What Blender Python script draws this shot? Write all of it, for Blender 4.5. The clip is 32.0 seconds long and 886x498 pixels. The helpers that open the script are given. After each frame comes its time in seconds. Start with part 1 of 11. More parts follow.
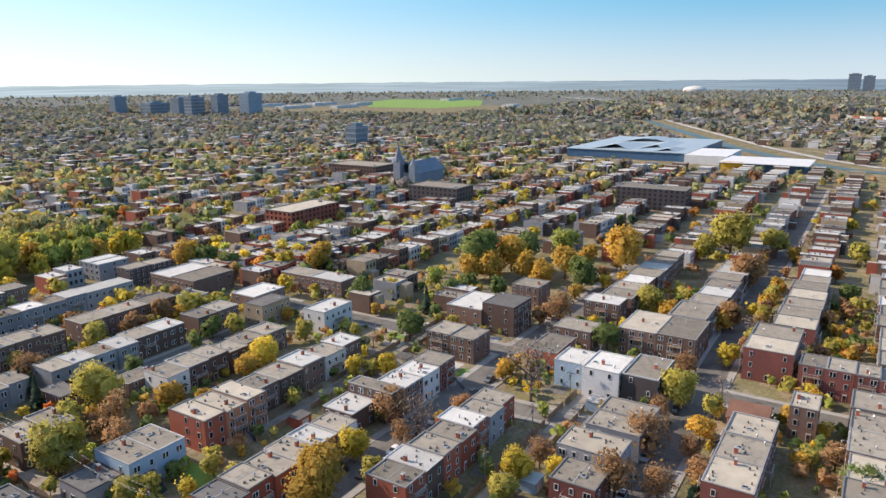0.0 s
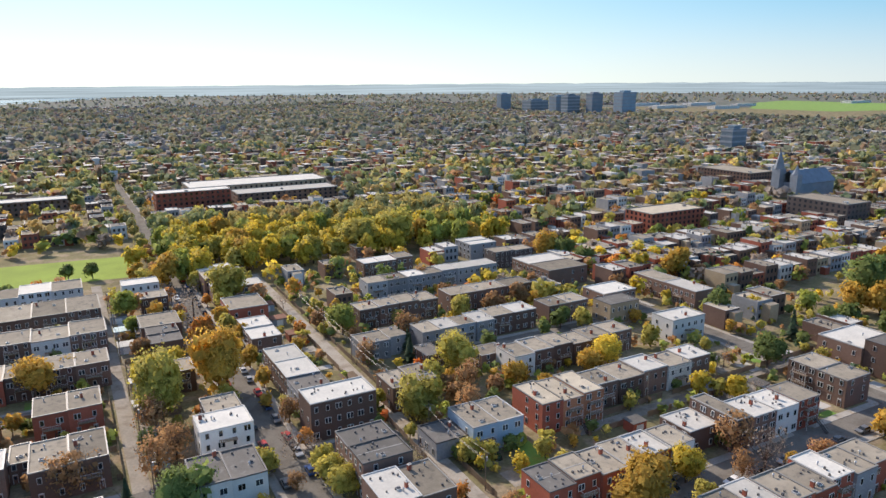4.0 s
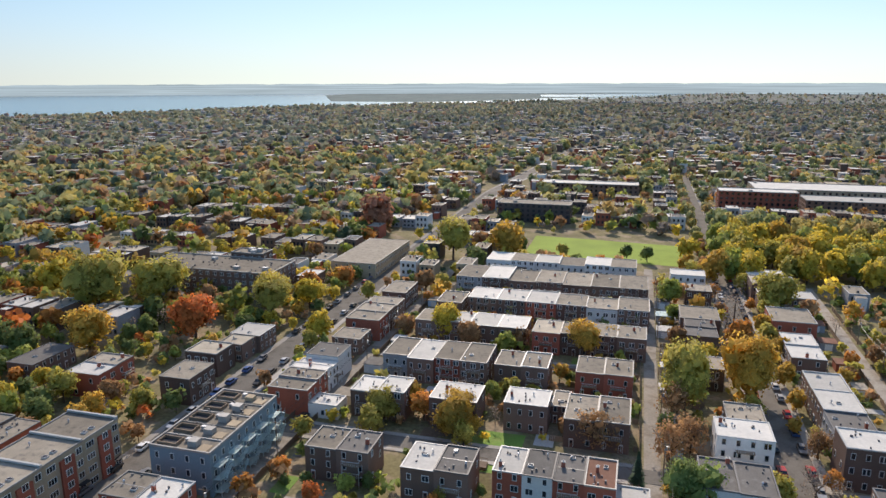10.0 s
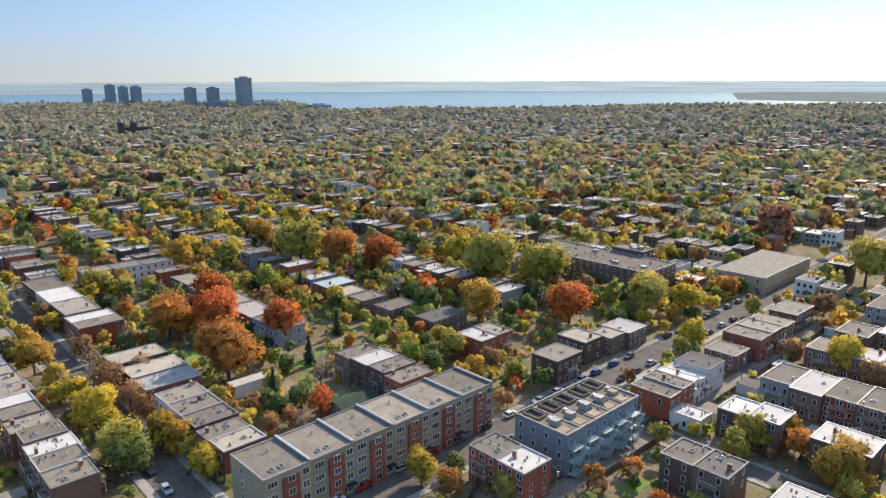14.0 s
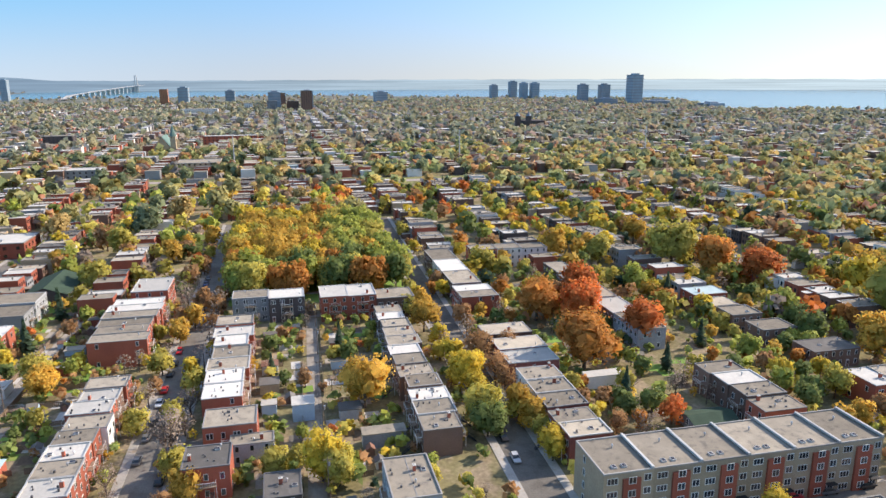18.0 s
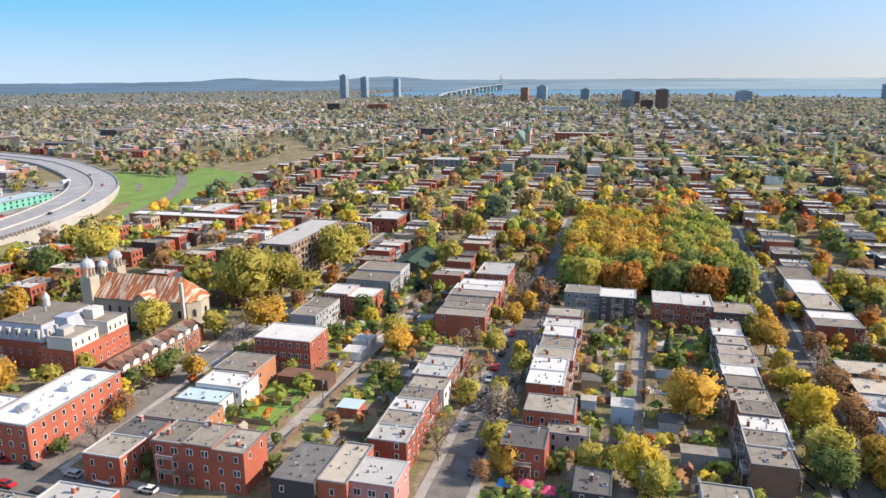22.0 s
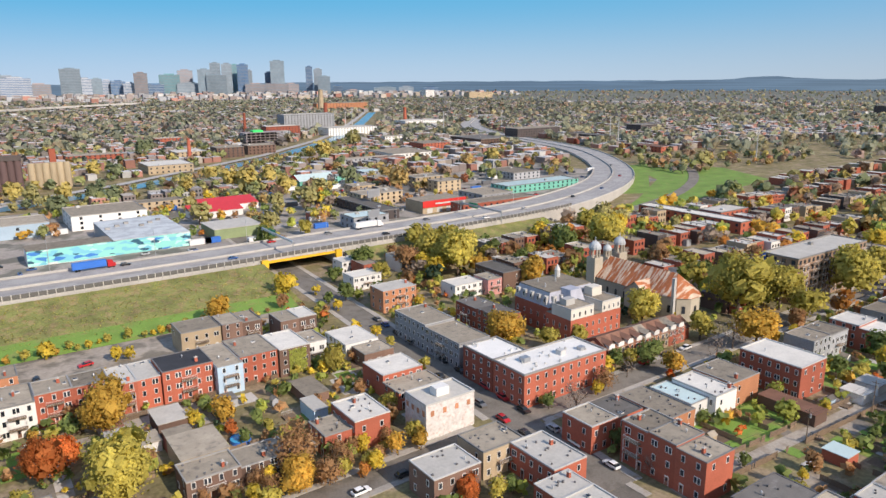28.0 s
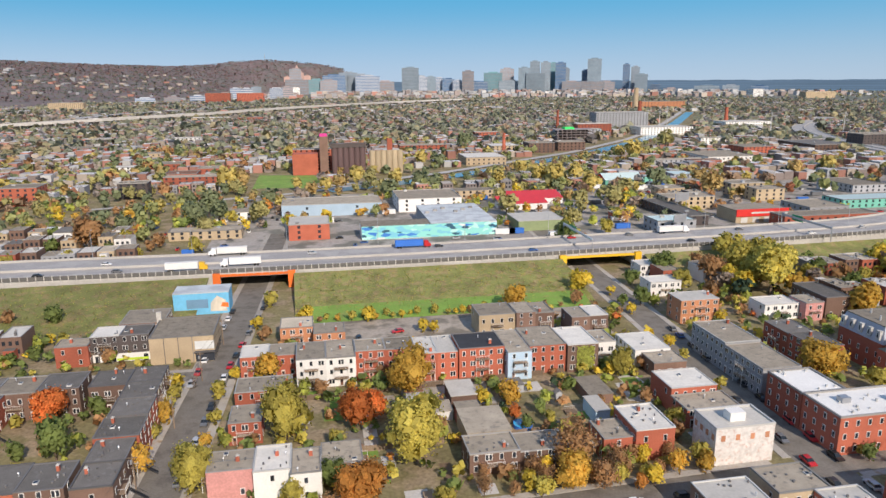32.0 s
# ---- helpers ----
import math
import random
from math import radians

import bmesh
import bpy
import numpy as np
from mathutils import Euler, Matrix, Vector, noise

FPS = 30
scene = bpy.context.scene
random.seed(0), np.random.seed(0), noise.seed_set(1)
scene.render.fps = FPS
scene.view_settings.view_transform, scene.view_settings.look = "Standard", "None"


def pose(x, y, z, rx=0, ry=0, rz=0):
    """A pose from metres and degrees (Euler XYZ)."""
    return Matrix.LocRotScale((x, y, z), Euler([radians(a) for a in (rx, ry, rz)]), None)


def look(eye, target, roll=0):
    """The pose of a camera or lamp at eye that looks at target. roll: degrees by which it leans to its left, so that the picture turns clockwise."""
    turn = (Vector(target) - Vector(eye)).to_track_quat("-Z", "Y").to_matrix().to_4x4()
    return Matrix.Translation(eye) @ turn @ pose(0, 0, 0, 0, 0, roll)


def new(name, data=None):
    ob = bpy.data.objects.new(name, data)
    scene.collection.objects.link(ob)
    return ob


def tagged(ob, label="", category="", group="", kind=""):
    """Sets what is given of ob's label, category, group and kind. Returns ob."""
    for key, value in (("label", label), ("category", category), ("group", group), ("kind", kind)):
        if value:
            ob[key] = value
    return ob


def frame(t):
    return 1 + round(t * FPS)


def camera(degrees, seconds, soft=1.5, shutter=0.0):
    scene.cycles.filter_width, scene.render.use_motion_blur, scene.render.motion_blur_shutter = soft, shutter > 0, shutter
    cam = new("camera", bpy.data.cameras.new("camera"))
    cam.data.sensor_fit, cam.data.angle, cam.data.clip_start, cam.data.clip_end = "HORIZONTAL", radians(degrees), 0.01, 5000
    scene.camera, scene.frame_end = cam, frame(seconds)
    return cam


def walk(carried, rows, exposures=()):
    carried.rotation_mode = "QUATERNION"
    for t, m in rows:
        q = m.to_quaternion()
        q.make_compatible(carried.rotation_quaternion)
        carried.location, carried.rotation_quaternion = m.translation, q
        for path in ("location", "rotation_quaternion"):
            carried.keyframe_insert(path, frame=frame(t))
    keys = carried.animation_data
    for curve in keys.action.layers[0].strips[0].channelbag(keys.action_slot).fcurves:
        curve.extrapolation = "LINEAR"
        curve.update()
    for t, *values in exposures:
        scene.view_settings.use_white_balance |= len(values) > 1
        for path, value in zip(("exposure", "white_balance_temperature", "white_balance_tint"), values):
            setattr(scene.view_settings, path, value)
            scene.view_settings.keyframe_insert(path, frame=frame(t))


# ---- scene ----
cam = camera(64.44, 32.0, soft=1.5)
EYE = (0.0, 0.0, 90.0)
PATH = [
    (0.0, pose(*EYE, 76.36, 0.49, -57.76)),
    (0.5, pose(*EYE, 76.38, 0.54, -54.04)),
    (1.0, pose(*EYE, 76.40, 0.47, -50.32)),
    (1.5, pose(*EYE, 76.42, 0.45, -46.62)),
    (2.0, pose(*EYE, 76.44, 0.45, -42.94)),
    (2.5, pose(*EYE, 76.48, 0.44, -39.25)),
    (3.0, pose(*EYE, 76.48, 0.41, -35.59)),
    (3.5, pose(*EYE, 76.50, 0.41, -31.98)),
    (5.5, pose(*EYE, 76.52, 0.28, -18.33)),
    (6.0, pose(*EYE, 76.55, 0.31, -14.58)),
    (6.5, pose(*EYE, 76.53, 0.23, -10.98)),
    (7.0, pose(*EYE, 76.54, 0.21, -7.17)),
    (7.5, pose(*EYE, 76.52, 0.24, -3.38)),
    (8.0, pose(*EYE, 76.51, 0.20, 0.45)),
    (8.5, pose(*EYE, 76.52, 0.12, 4.24)),
    (9.0, pose(*EYE, 76.50, 0.09, 8.04)),
    (9.5, pose(*EYE, 76.51, 0.13, 11.77)),
    (10.0, pose(*EYE, 76.48, 0.15, 15.53)),
    (10.5, pose(*EYE, 76.48, 0.10, 19.34)),
    (11.0, pose(*EYE, 76.48, 0.14, 23.13)),
    (11.5, pose(*EYE, 76.44, 0.15, 26.93)),
    (12.0, pose(*EYE, 76.43, 0.19, 30.84)),
    (12.5, pose(*EYE, 76.39, 0.14, 34.81)),
    (13.0, pose(*EYE, 76.36, 0.19, 38.76)),
    (13.5, pose(*EYE, 76.33, 0.10, 42.74)),
    (14.0, pose(*EYE, 76.32, 0.15, 46.69)),
    (14.5, pose(*EYE, 76.29, 0.14, 50.63)),
    (16.5, pose(*EYE, 76.22, 0.10, 66.03)),
    (17.0, pose(*EYE, 76.22, 0.14, 69.75)),
    (17.5, pose(*EYE, 76.20, 0.16, 73.42)),
    (18.0, pose(*EYE, 76.17, 0.17, 77.02)),
    (18.5, pose(*EYE, 76.18, 0.24, 80.59)),
    (19.0, pose(*EYE, 76.15, 0.26, 84.17)),
    (19.5, pose(*EYE, 76.17, 0.34, 87.65)),
    (20.0, pose(*EYE, 76.16, 0.33, 91.09)),
    (20.5, pose(*EYE, 76.16, 0.37, 94.49)),
    (21.0, pose(*EYE, 76.16, 0.33, 97.92)),
    (21.5, pose(*EYE, 76.18, 0.35, 101.33)),
    (22.0, pose(*EYE, 76.20, 0.41, 104.68)),
    (22.5, pose(*EYE, 76.20, 0.41, 108.07)),
    (23.0, pose(*EYE, 76.22, 0.43, 111.41)),
    (23.5, pose(*EYE, 76.22, 0.41, 114.76)),
    (24.0, pose(*EYE, 76.23, 0.41, 118.11)),
    (24.5, pose(*EYE, 76.23, 0.43, 121.44)),
    (25.0, pose(*EYE, 76.24, 0.41, 124.78)),
    (25.5, pose(*EYE, 76.25, 0.44, 128.14)),
    (27.5, pose(*EYE, 76.31, 0.38, 141.54)),
    (28.0, pose(*EYE, 76.32, 0.35, 144.88)),
    (28.5, pose(*EYE, 76.32, 0.32, 148.23)),
    (29.0, pose(*EYE, 76.32, 0.29, 151.50)),
    (29.5, pose(*EYE, 76.33, 0.30, 154.63)),
    (30.0, pose(*EYE, 76.32, 0.29, 157.62)),
    (30.5, pose(*EYE, 76.31, 0.32, 160.59)),
    (31.0, pose(*EYE, 76.30, 0.32, 163.59)),
    (31.5, pose(*EYE, 76.31, 0.36, 166.57)),
    (32.0, pose(*EYE, 76.30, 0.33, 169.56)),
]
walk(cam, PATH, [(0, 0.51), (3, 0.48), (6, 0.3), (9, 0.25), (13, 0.45), (17, 0.75), (19, 0.81), (22, 0.72), (24, 0.6), (28, 0.35), (32, 0.25)])

# ---- light ----
SUN_AZ, SUN_EL = 13.0, 33.0          # degrees, counter-clockwise from +y; height over the horizon
world = bpy.data.worlds.new("sky")
scene.world = world
world.use_nodes = True
wn = world.node_tree
sky = wn.nodes.new("ShaderNodeTexSky")
sky.sky_type, sky.sun_disc = "NISHITA", False
sky.sun_elevation, sky.sun_rotation = radians(SUN_EL), radians(-SUN_AZ)
sky.altitude, sky.air_density, sky.dust_density, sky.ozone_density = 100, 1.0, 0.0, 1.0
# the clear sky is taken well above the horizon; a layer of haze lies under it, brighter towards the sun
coord, lift = wn.nodes.new("ShaderNodeTexCoord"), wn.nodes.new("ShaderNodeVectorMath")
lift.operation = "MULTIPLY_ADD"
lift.inputs[1].default_value, lift.inputs[2].default_value = (1, 1, 1.2), (0, 0, 0.8)
wn.links.new(coord.outputs["Generated"], lift.inputs[0])
wn.links.new(lift.outputs[0], sky.inputs[0])


def sky_maths(op, a, b=None, c=None):
    """One vector step of the sky."""
    q = wn.nodes.new("ShaderNodeVectorMath")
    q.operation = op
    for k, v in enumerate((a, b, c)):
        if v is None:
            continue
        if isinstance(v, tuple):
            q.inputs[k].default_value = v
        else:
            wn.links.new(v, q.inputs[k])
    return q.outputs["Value" if op == "DOT_PRODUCT" else "Vector"]


SUN_FLAT = (-math.sin(radians(5.0)), math.cos(radians(5.0)), 0.0)
toward = sky_maths("DOT_PRODUCT", coord.outputs["Generated"], SUN_FLAT)
glow = sky_maths("MAXIMUM", toward, (0.0, 0.0, 0.0))
glow = sky_maths("MULTIPLY", glow, glow)
height = wn.nodes.new("ShaderNodeSeparateXYZ")
wn.links.new(coord.outputs["Generated"], height.inputs[0])
up = wn.nodes.new("ShaderNodeMapRange")
up.inputs[1].default_value, up.inputs[2].default_value = 0.14, 0.4
wn.links.new(height.outputs[2], up.inputs[0])
tone = wn.nodes.new("ShaderNodeMix")
tone.data_type = "RGBA"
tone.inputs[6].default_value, tone.inputs[7].default_value = (1.4, 2.15, 1.75, 1), (1.85, 1.6, 1.45, 1)
wn.links.new(up.outputs[0], tone.inputs[0])
clear_sky = sky_maths("MULTIPLY_ADD", glow, (2.6, 1.9, 0.9), sky_maths("MULTIPLY", sky.outputs[0], tone.outputs[2]))
haze = sky_maths("MULTIPLY_ADD", toward, (0.40, 0.15, -0.5), (2.55, 3.15, 3.6))
haze = sky_maths("MULTIPLY_ADD", glow, (2.9, 2.8, 2.2), haze)
# the western sky is tinted greyer; away from the sun the sky is bluer
west = sky_maths("MAXIMUM", sky_maths("DOT_PRODUCT", coord.outputs["Generated"], (-math.sin(radians(75.0)), math.cos(radians(75.0)), 0.0)), (0.0, 0.0, 0.0))
west = sky_maths("MULTIPLY", west, west)
west = sky_maths("MULTIPLY", west, west)
clear_sky = sky_maths("MULTIPLY_ADD", west, (0.36, -0.36, -0.42), clear_sky)
haze = sky_maths("MULTIPLY_ADD", west, (-0.15, -0.6, -0.8), haze)
away = sky_maths("MAXIMUM", sky_maths("MULTIPLY", toward, (-1.0, -1.0, -1.0)), (0.0, 0.0, 0.0))
clear_sky = sky_maths("MULTIPLY_ADD", away, (-0.2, 0.28, 0.85), clear_sky)
haze = sky_maths("MULTIPLY_ADD", away, (0.6, 0.4, 0.15), haze)
east = sky_maths("MAXIMUM", sky_maths("DOT_PRODUCT", coord.outputs["Generated"], (1.0, 0.0, 0.0)), (0.0, 0.0, 0.0))
haze = sky_maths("MULTIPLY_ADD", east, (0.8, 0.6, 0.4), haze)
depth = wn.nodes.new("ShaderNodeMapRange")
depth.interpolation_type = "SMOOTHSTEP"
depth.inputs[1].default_value, depth.inputs[2].default_value, depth.inputs[3].default_value, depth.inputs[4].default_value = -0.02, 0.115, 0.95, 0.0
wn.links.new(height.outputs[2], depth.inputs[0])
layer = wn.nodes.new("ShaderNodeMix")
layer.data_type = "RGBA"
wn.links.new(depth.outputs[0], layer.inputs[0])
wn.links.new(clear_sky, layer.inputs[6])
wn.links.new(haze, layer.inputs[7])
wn.links.new(layer.outputs[2], wn.nodes["Background"].inputs[0])
wn.nodes["Background"].inputs[1].default_value = 0.15
sun_data = bpy.data.lights.new("sun", "SUN")
sun_data.energy, sun_data.angle, sun_data.color = 4.1, radians(0.55), (1.0, 0.865, 0.74)
sun = new("sun", sun_data)
sun.matrix_world = look((0, 0, 0), (math.sin(radians(SUN_AZ)) * math.cos(radians(SUN_EL)),
                                    -math.cos(radians(SUN_AZ)) * math.cos(radians(SUN_EL)), -math.sin(radians(SUN_EL))))

# ---- materials ----
MATS = {}


def mat(name, colour, rough=0.85, var=0.25, fine=6.0, coarse=0.25, rand=0.15, bump=0.0, metal=0.0, second=None, mix=(0.45, 0.6), spec=0.4, island=0.0):
    """A weathered surface: two scales of noise on world coordinates, a random shade per object, optionally a second colour in patches."""
    if name in MATS:
        return MATS[name]
    m = bpy.data.materials.new(name)
    m.use_nodes = True
    nt = m.node_tree
    n, l = nt.nodes, nt.links
    b = n["Principled BSDF"]
    geo = n.new("ShaderNodeNewGeometry")
    info = n.new("ShaderNodeObjectInfo")
    nf, nc = n.new("ShaderNodeTexNoise"), n.new("ShaderNodeTexNoise")
    for node, scale in ((nf, fine), (nc, coarse)):
        node.inputs["Scale"].default_value = scale
        node.inputs["Detail"].default_value = 4
        l.new(geo.outputs["Position"], node.inputs["Vector"])
    add = n.new("ShaderNodeMath")
    add.operation = "ADD"
    l.new(nf.outputs[0], add.inputs[0])
    l.new(nc.outputs[0], add.inputs[1])
    shade = n.new("ShaderNodeMapRange")
    shade.inputs[1].default_value, shade.inputs[2].default_value = 0.6, 1.4
    shade.inputs[3].default_value, shade.inputs[4].default_value = 1 - var, 1 + var
    l.new(add.outputs[0], shade.inputs[0])
    r = n.new("ShaderNodeMapRange")
    r.inputs[3].default_value, r.inputs[4].default_value = 1 - rand, 1 + rand
    l.new(info.outputs["Random"], r.inputs[0])
    mul = n.new("ShaderNodeMath")
    mul.operation = "MULTIPLY"
    l.new(shade.outputs[0], mul.inputs[0])
    l.new(r.outputs[0], mul.inputs[1])
    last = mul
    if island:
        ri = n.new("ShaderNodeMapRange")
        ri.inputs[3].default_value, ri.inputs[4].default_value = 1 - island, 1 + island
        l.new(geo.outputs["Random Per Island"], ri.inputs[0])
        mul2 = n.new("ShaderNodeMath")
        mul2.operation = "MULTIPLY"
        l.new(mul.outputs[0], mul2.inputs[0])
        l.new(ri.outputs[0], mul2.inputs[1])
        last = mul2
    vm = n.new("ShaderNodeVectorMath")
    vm.operation = "SCALE"
    l.new(last.outputs[0], vm.inputs["Scale"])
    vm.inputs[0].default_value = colour
    if second:
        mx = n.new("ShaderNodeMix")
        mx.data_type = "RGBA"
        np_ = n.new("ShaderNodeTexNoise")
        np_.inputs["Scale"].default_value, np_.inputs["Detail"].default_value = coarse * 2.3, 6
        l.new(geo.outputs["Position"], np_.inputs["Vector"])
        st = n.new("ShaderNodeMapRange")
        st.interpolation_type = "SMOOTHSTEP"
        st.inputs[1].default_value, st.inputs[2].default_value = mix
        l.new(np_.outputs[0], st.inputs[0])
        l.new(st.outputs[0], mx.inputs[0])
        mx.inputs[6].default_value = (*colour, 1)
        mx.inputs[7].default_value = (*second, 1)
        l.new(mx.outputs[2], vm.inputs[0])
    l.new(vm.outputs[0], b.inputs["Base Color"])
    b.inputs["Roughness"].default_value, b.inputs["Metallic"].default_value = rough, metal
    b.inputs["Specular IOR Level"].default_value = spec
    if bump:
        bp = n.new("ShaderNodeBump")
        bp.inputs["Strength"].default_value, bp.inputs["Distance"].default_value = bump, 0.05
        l.new(nf.outputs[0], bp.inputs["Height"])
        l.new(bp.outputs[0], b.inputs["Normal"])
    MATS[name] = m
    return m


WALL = {
    "b": mat("brown_brick", (0.17, 0.105, 0.08), fine=3, coarse=0.15, rand=0.35),
    "r": mat("red_brick", (0.35, 0.10, 0.06), fine=3, coarse=0.15, rand=0.25),
    "m": mat("maroon_brick", (0.20, 0.072, 0.06), fine=3, coarse=0.15, rand=0.25),
    "o": mat("orange_brick", (0.42, 0.19, 0.10), fine=3, coarse=0.15),
    "g": mat("grey_siding", (0.30, 0.31, 0.33), fine=2, coarse=0.15, rand=0.3),
    "w": mat("white_render", (0.68, 0.67, 0.65), fine=2, coarse=0.15, var=0.12),
    "t": mat("buff_brick", (0.42, 0.33, 0.22), fine=3, coarse=0.15),
    "p": mat("pink_render", (0.52, 0.25, 0.23), fine=2, coarse=0.15),
    "l": mat("pale_blue_siding", (0.38, 0.50, 0.62), fine=2, coarse=0.15, var=0.12),
    "s": mat("blue_grey_cladding", (0.21, 0.27, 0.31), 0.7, fine=2, coarse=0.15, var=0.15),
    "d": mat("dark_brick", (0.085, 0.07, 0.068), fine=3, coarse=0.15),
    "c": mat("buff_townhouse_brick", (0.36, 0.29, 0.20), fine=3, coarse=0.15, rand=0.1),
    "a": mat("tan_apartment_brick", (0.33, 0.22, 0.15), fine=3, coarse=0.15),
    "T": mat("teal_cladding", (0.16, 0.45, 0.36), 0.6, var=0.12),
    "W": mat("white_house_wrap", (0.72, 0.69, 0.66), fine=1.2, coarse=0.5, var=0.22, second=(0.62, 0.46, 0.40), mix=(0.5, 0.75)),
}
ROOF = {
    "g": mat("grey_gravel_roof", (0.30, 0.262, 0.208), 0.95, fine=9, coarse=0.3, rand=0.32, second=(0.19, 0.17, 0.145), mix=(0.5, 0.75)),
    "w": mat("white_membrane_roof", (0.56, 0.535, 0.485), 0.7, fine=1.5, coarse=0.25, var=0.15, rand=0.24, second=(0.5, 0.48, 0.45), mix=(0.6, 0.8)),
    "W": mat("fresh_white_roof", (0.74, 0.73, 0.70), 0.7, fine=1.5, coarse=0.25, var=0.1, rand=0.05),
    "d": mat("dark_tar_roof", (0.15, 0.14, 0.128), 0.8, fine=5, coarse=0.3, rand=0.2, second=(0.2, 0.19, 0.18), mix=(0.55, 0.75)),
    "t": mat("tan_gravel_roof", (0.47, 0.41, 0.32), 0.95, fine=8, coarse=0.25, second=(0.3, 0.26, 0.22), mix=(0.62, 0.75)),
    "r": mat("rust_brown_roof", (0.22, 0.12, 0.085), 0.9, fine=5, coarse=0.3),
    "l": mat("pale_green_metal_roof", (0.45, 0.56, 0.56), 0.5, fine=2, coarse=0.3, var=0.1),
    "k": mat("black_membrane_roof", (0.05, 0.05, 0.055), 0.7, fine=4, coarse=0.3, var=0.2),
    "n": mat("dark_green_shingle_roof", (0.055, 0.085, 0.06), 0.9, fine=5, coarse=0.3),
}
M_TRIM = mat("grey_metal_flashing", (0.29, 0.28, 0.265), 0.6, var=0.15, rand=0.35, metal=0.2)
M_TRIMW = mat("white_metal_flashing", (0.47, 0.465, 0.45), 0.5, var=0.08)
M_TRIMD = mat("dark_metal_flashing", (0.13, 0.125, 0.125), 0.6, var=0.1, rand=0.3)
mat("blue_panel", (0.03, 0.12, 0.5), 0.5)
M_FRAME = mat("white_window_frame", (0.7, 0.7, 0.68), 0.5, var=0.05, rand=0.2)
M_GLASS = mat("window_glass", (0.03, 0.035, 0.045), 0.08, var=0.3, rand=0.6, spec=0.6)
M_DOOR = mat("painted_door", (0.25, 0.12, 0.08), 0.5, var=0.1, rand=0.6)
M_IRON = mat("black_ironwork", (0.04, 0.04, 0.045), 0.5, var=0.1, metal=0.5)
M_GALV = mat("galvanised_metal", (0.45, 0.46, 0.48), 0.45, var=0.15, metal=0.6)
M_WOOD = mat("weathered_wood", (0.22, 0.16, 0.11), 0.9, rand=0.3)
M_ASPH = mat("asphalt", (0.195, 0.178, 0.155), 0.9, var=0.25, fine=2, coarse=0.1, second=(0.145, 0.13, 0.112), mix=(0.45, 0.7))
M_LANE = mat("worn_lane_concrete", (0.33, 0.295, 0.25), 0.95, var=0.25, fine=1.5, coarse=0.1, second=(0.24, 0.2, 0.16), mix=(0.45, 0.7))
M_PAVE = mat("concrete_pavement", (0.36, 0.335, 0.30), 0.95, var=0.2, fine=2, coarse=0.15, second=(0.28, 0.20, 0.12), mix=(0.55, 0.8))
M_KERB = mat("concrete_kerb", (0.45, 0.43, 0.40), 0.9, var=0.15)
M_CONC = mat("pale_concrete", (0.48, 0.46, 0.43), 0.85, var=0.2, fine=1.5, coarse=0.08)
M_HWY = mat("highway_concrete", (0.345, 0.33, 0.315), 0.9, var=0.12, fine=1.0, coarse=0.04, second=(0.27, 0.26, 0.25), mix=(0.45, 0.75))
M_GRASS = mat("mown_grass", (0.165, 0.275, 0.05), 0.95, var=0.35, fine=3, coarse=0.08, second=(0.24, 0.24, 0.08), mix=(0.5, 0.75))
M_ROUGH = mat("rough_grass_bank", (0.175, 0.185, 0.055), 0.95, var=0.55, fine=1.6, coarse=0.12, second=(0.235, 0.185, 0.085), mix=(0.45, 0.66))
M_GROUND = mat("urban_ground", (0.19, 0.165, 0.085), 0.95, var=0.5, fine=0.9, coarse=0.05, second=(0.265, 0.21, 0.14), mix=(0.46, 0.61))
M_WATER = mat("river_water", (0.10, 0.24, 0.32), 0.22, var=0.15, fine=0.05, coarse=0.002, bump=0.15, spec=0.5)
# haze is mixed into these two colours: bluer and greyer than near land
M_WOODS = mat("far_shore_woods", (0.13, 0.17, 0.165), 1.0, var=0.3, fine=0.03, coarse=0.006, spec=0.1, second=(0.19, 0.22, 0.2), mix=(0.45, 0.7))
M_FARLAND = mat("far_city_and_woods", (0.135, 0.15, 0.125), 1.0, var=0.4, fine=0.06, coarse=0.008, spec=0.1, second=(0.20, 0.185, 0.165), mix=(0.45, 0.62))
M_BARK = mat("bark", (0.12, 0.09, 0.07), 0.95, var=0.3)
LEAF = {
    "G": mat("dark_green_leaves", (0.20, 0.25, 0.075), 0.75, var=0.35, rand=0.25, island=0.28, spec=0.25),
    "L": mat("light_green_leaves", (0.40, 0.43, 0.095), 0.75, var=0.35, rand=0.25, island=0.28, spec=0.25),
    "Y": mat("yellow_leaves", (0.7, 0.54, 0.075), 0.75, var=0.3, rand=0.25, island=0.28, spec=0.25),
    "K": mat("olive_yellow_leaves", (0.51, 0.44, 0.10), 0.75, var=0.35, rand=0.25, island=0.28, spec=0.25),
    "O": mat("orange_leaves", (0.58, 0.27, 0.065), 0.75, var=0.3, rand=0.22, island=0.28, spec=0.25),
    "A": mat("amber_leaves", (0.62, 0.4, 0.075), 0.75, var=0.3, rand=0.22, island=0.28, spec=0.25),
    "R": mat("rust_red_leaves", (0.62, 0.20, 0.055), 0.75, var=0.3, rand=0.25, island=0.28, spec=0.25),
    "N": mat("brown_leaves", (0.45, 0.265, 0.125), 0.85, var=0.3, rand=0.25, island=0.28, spec=0.2),
    "E": mat("spruce_needles", (0.083, 0.13, 0.077), 0.8, var=0.3, rand=0.25, island=0.28, spec=0.2),
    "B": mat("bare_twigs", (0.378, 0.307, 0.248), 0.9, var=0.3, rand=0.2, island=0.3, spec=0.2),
}
LEAF_KEYS = list(LEAF)
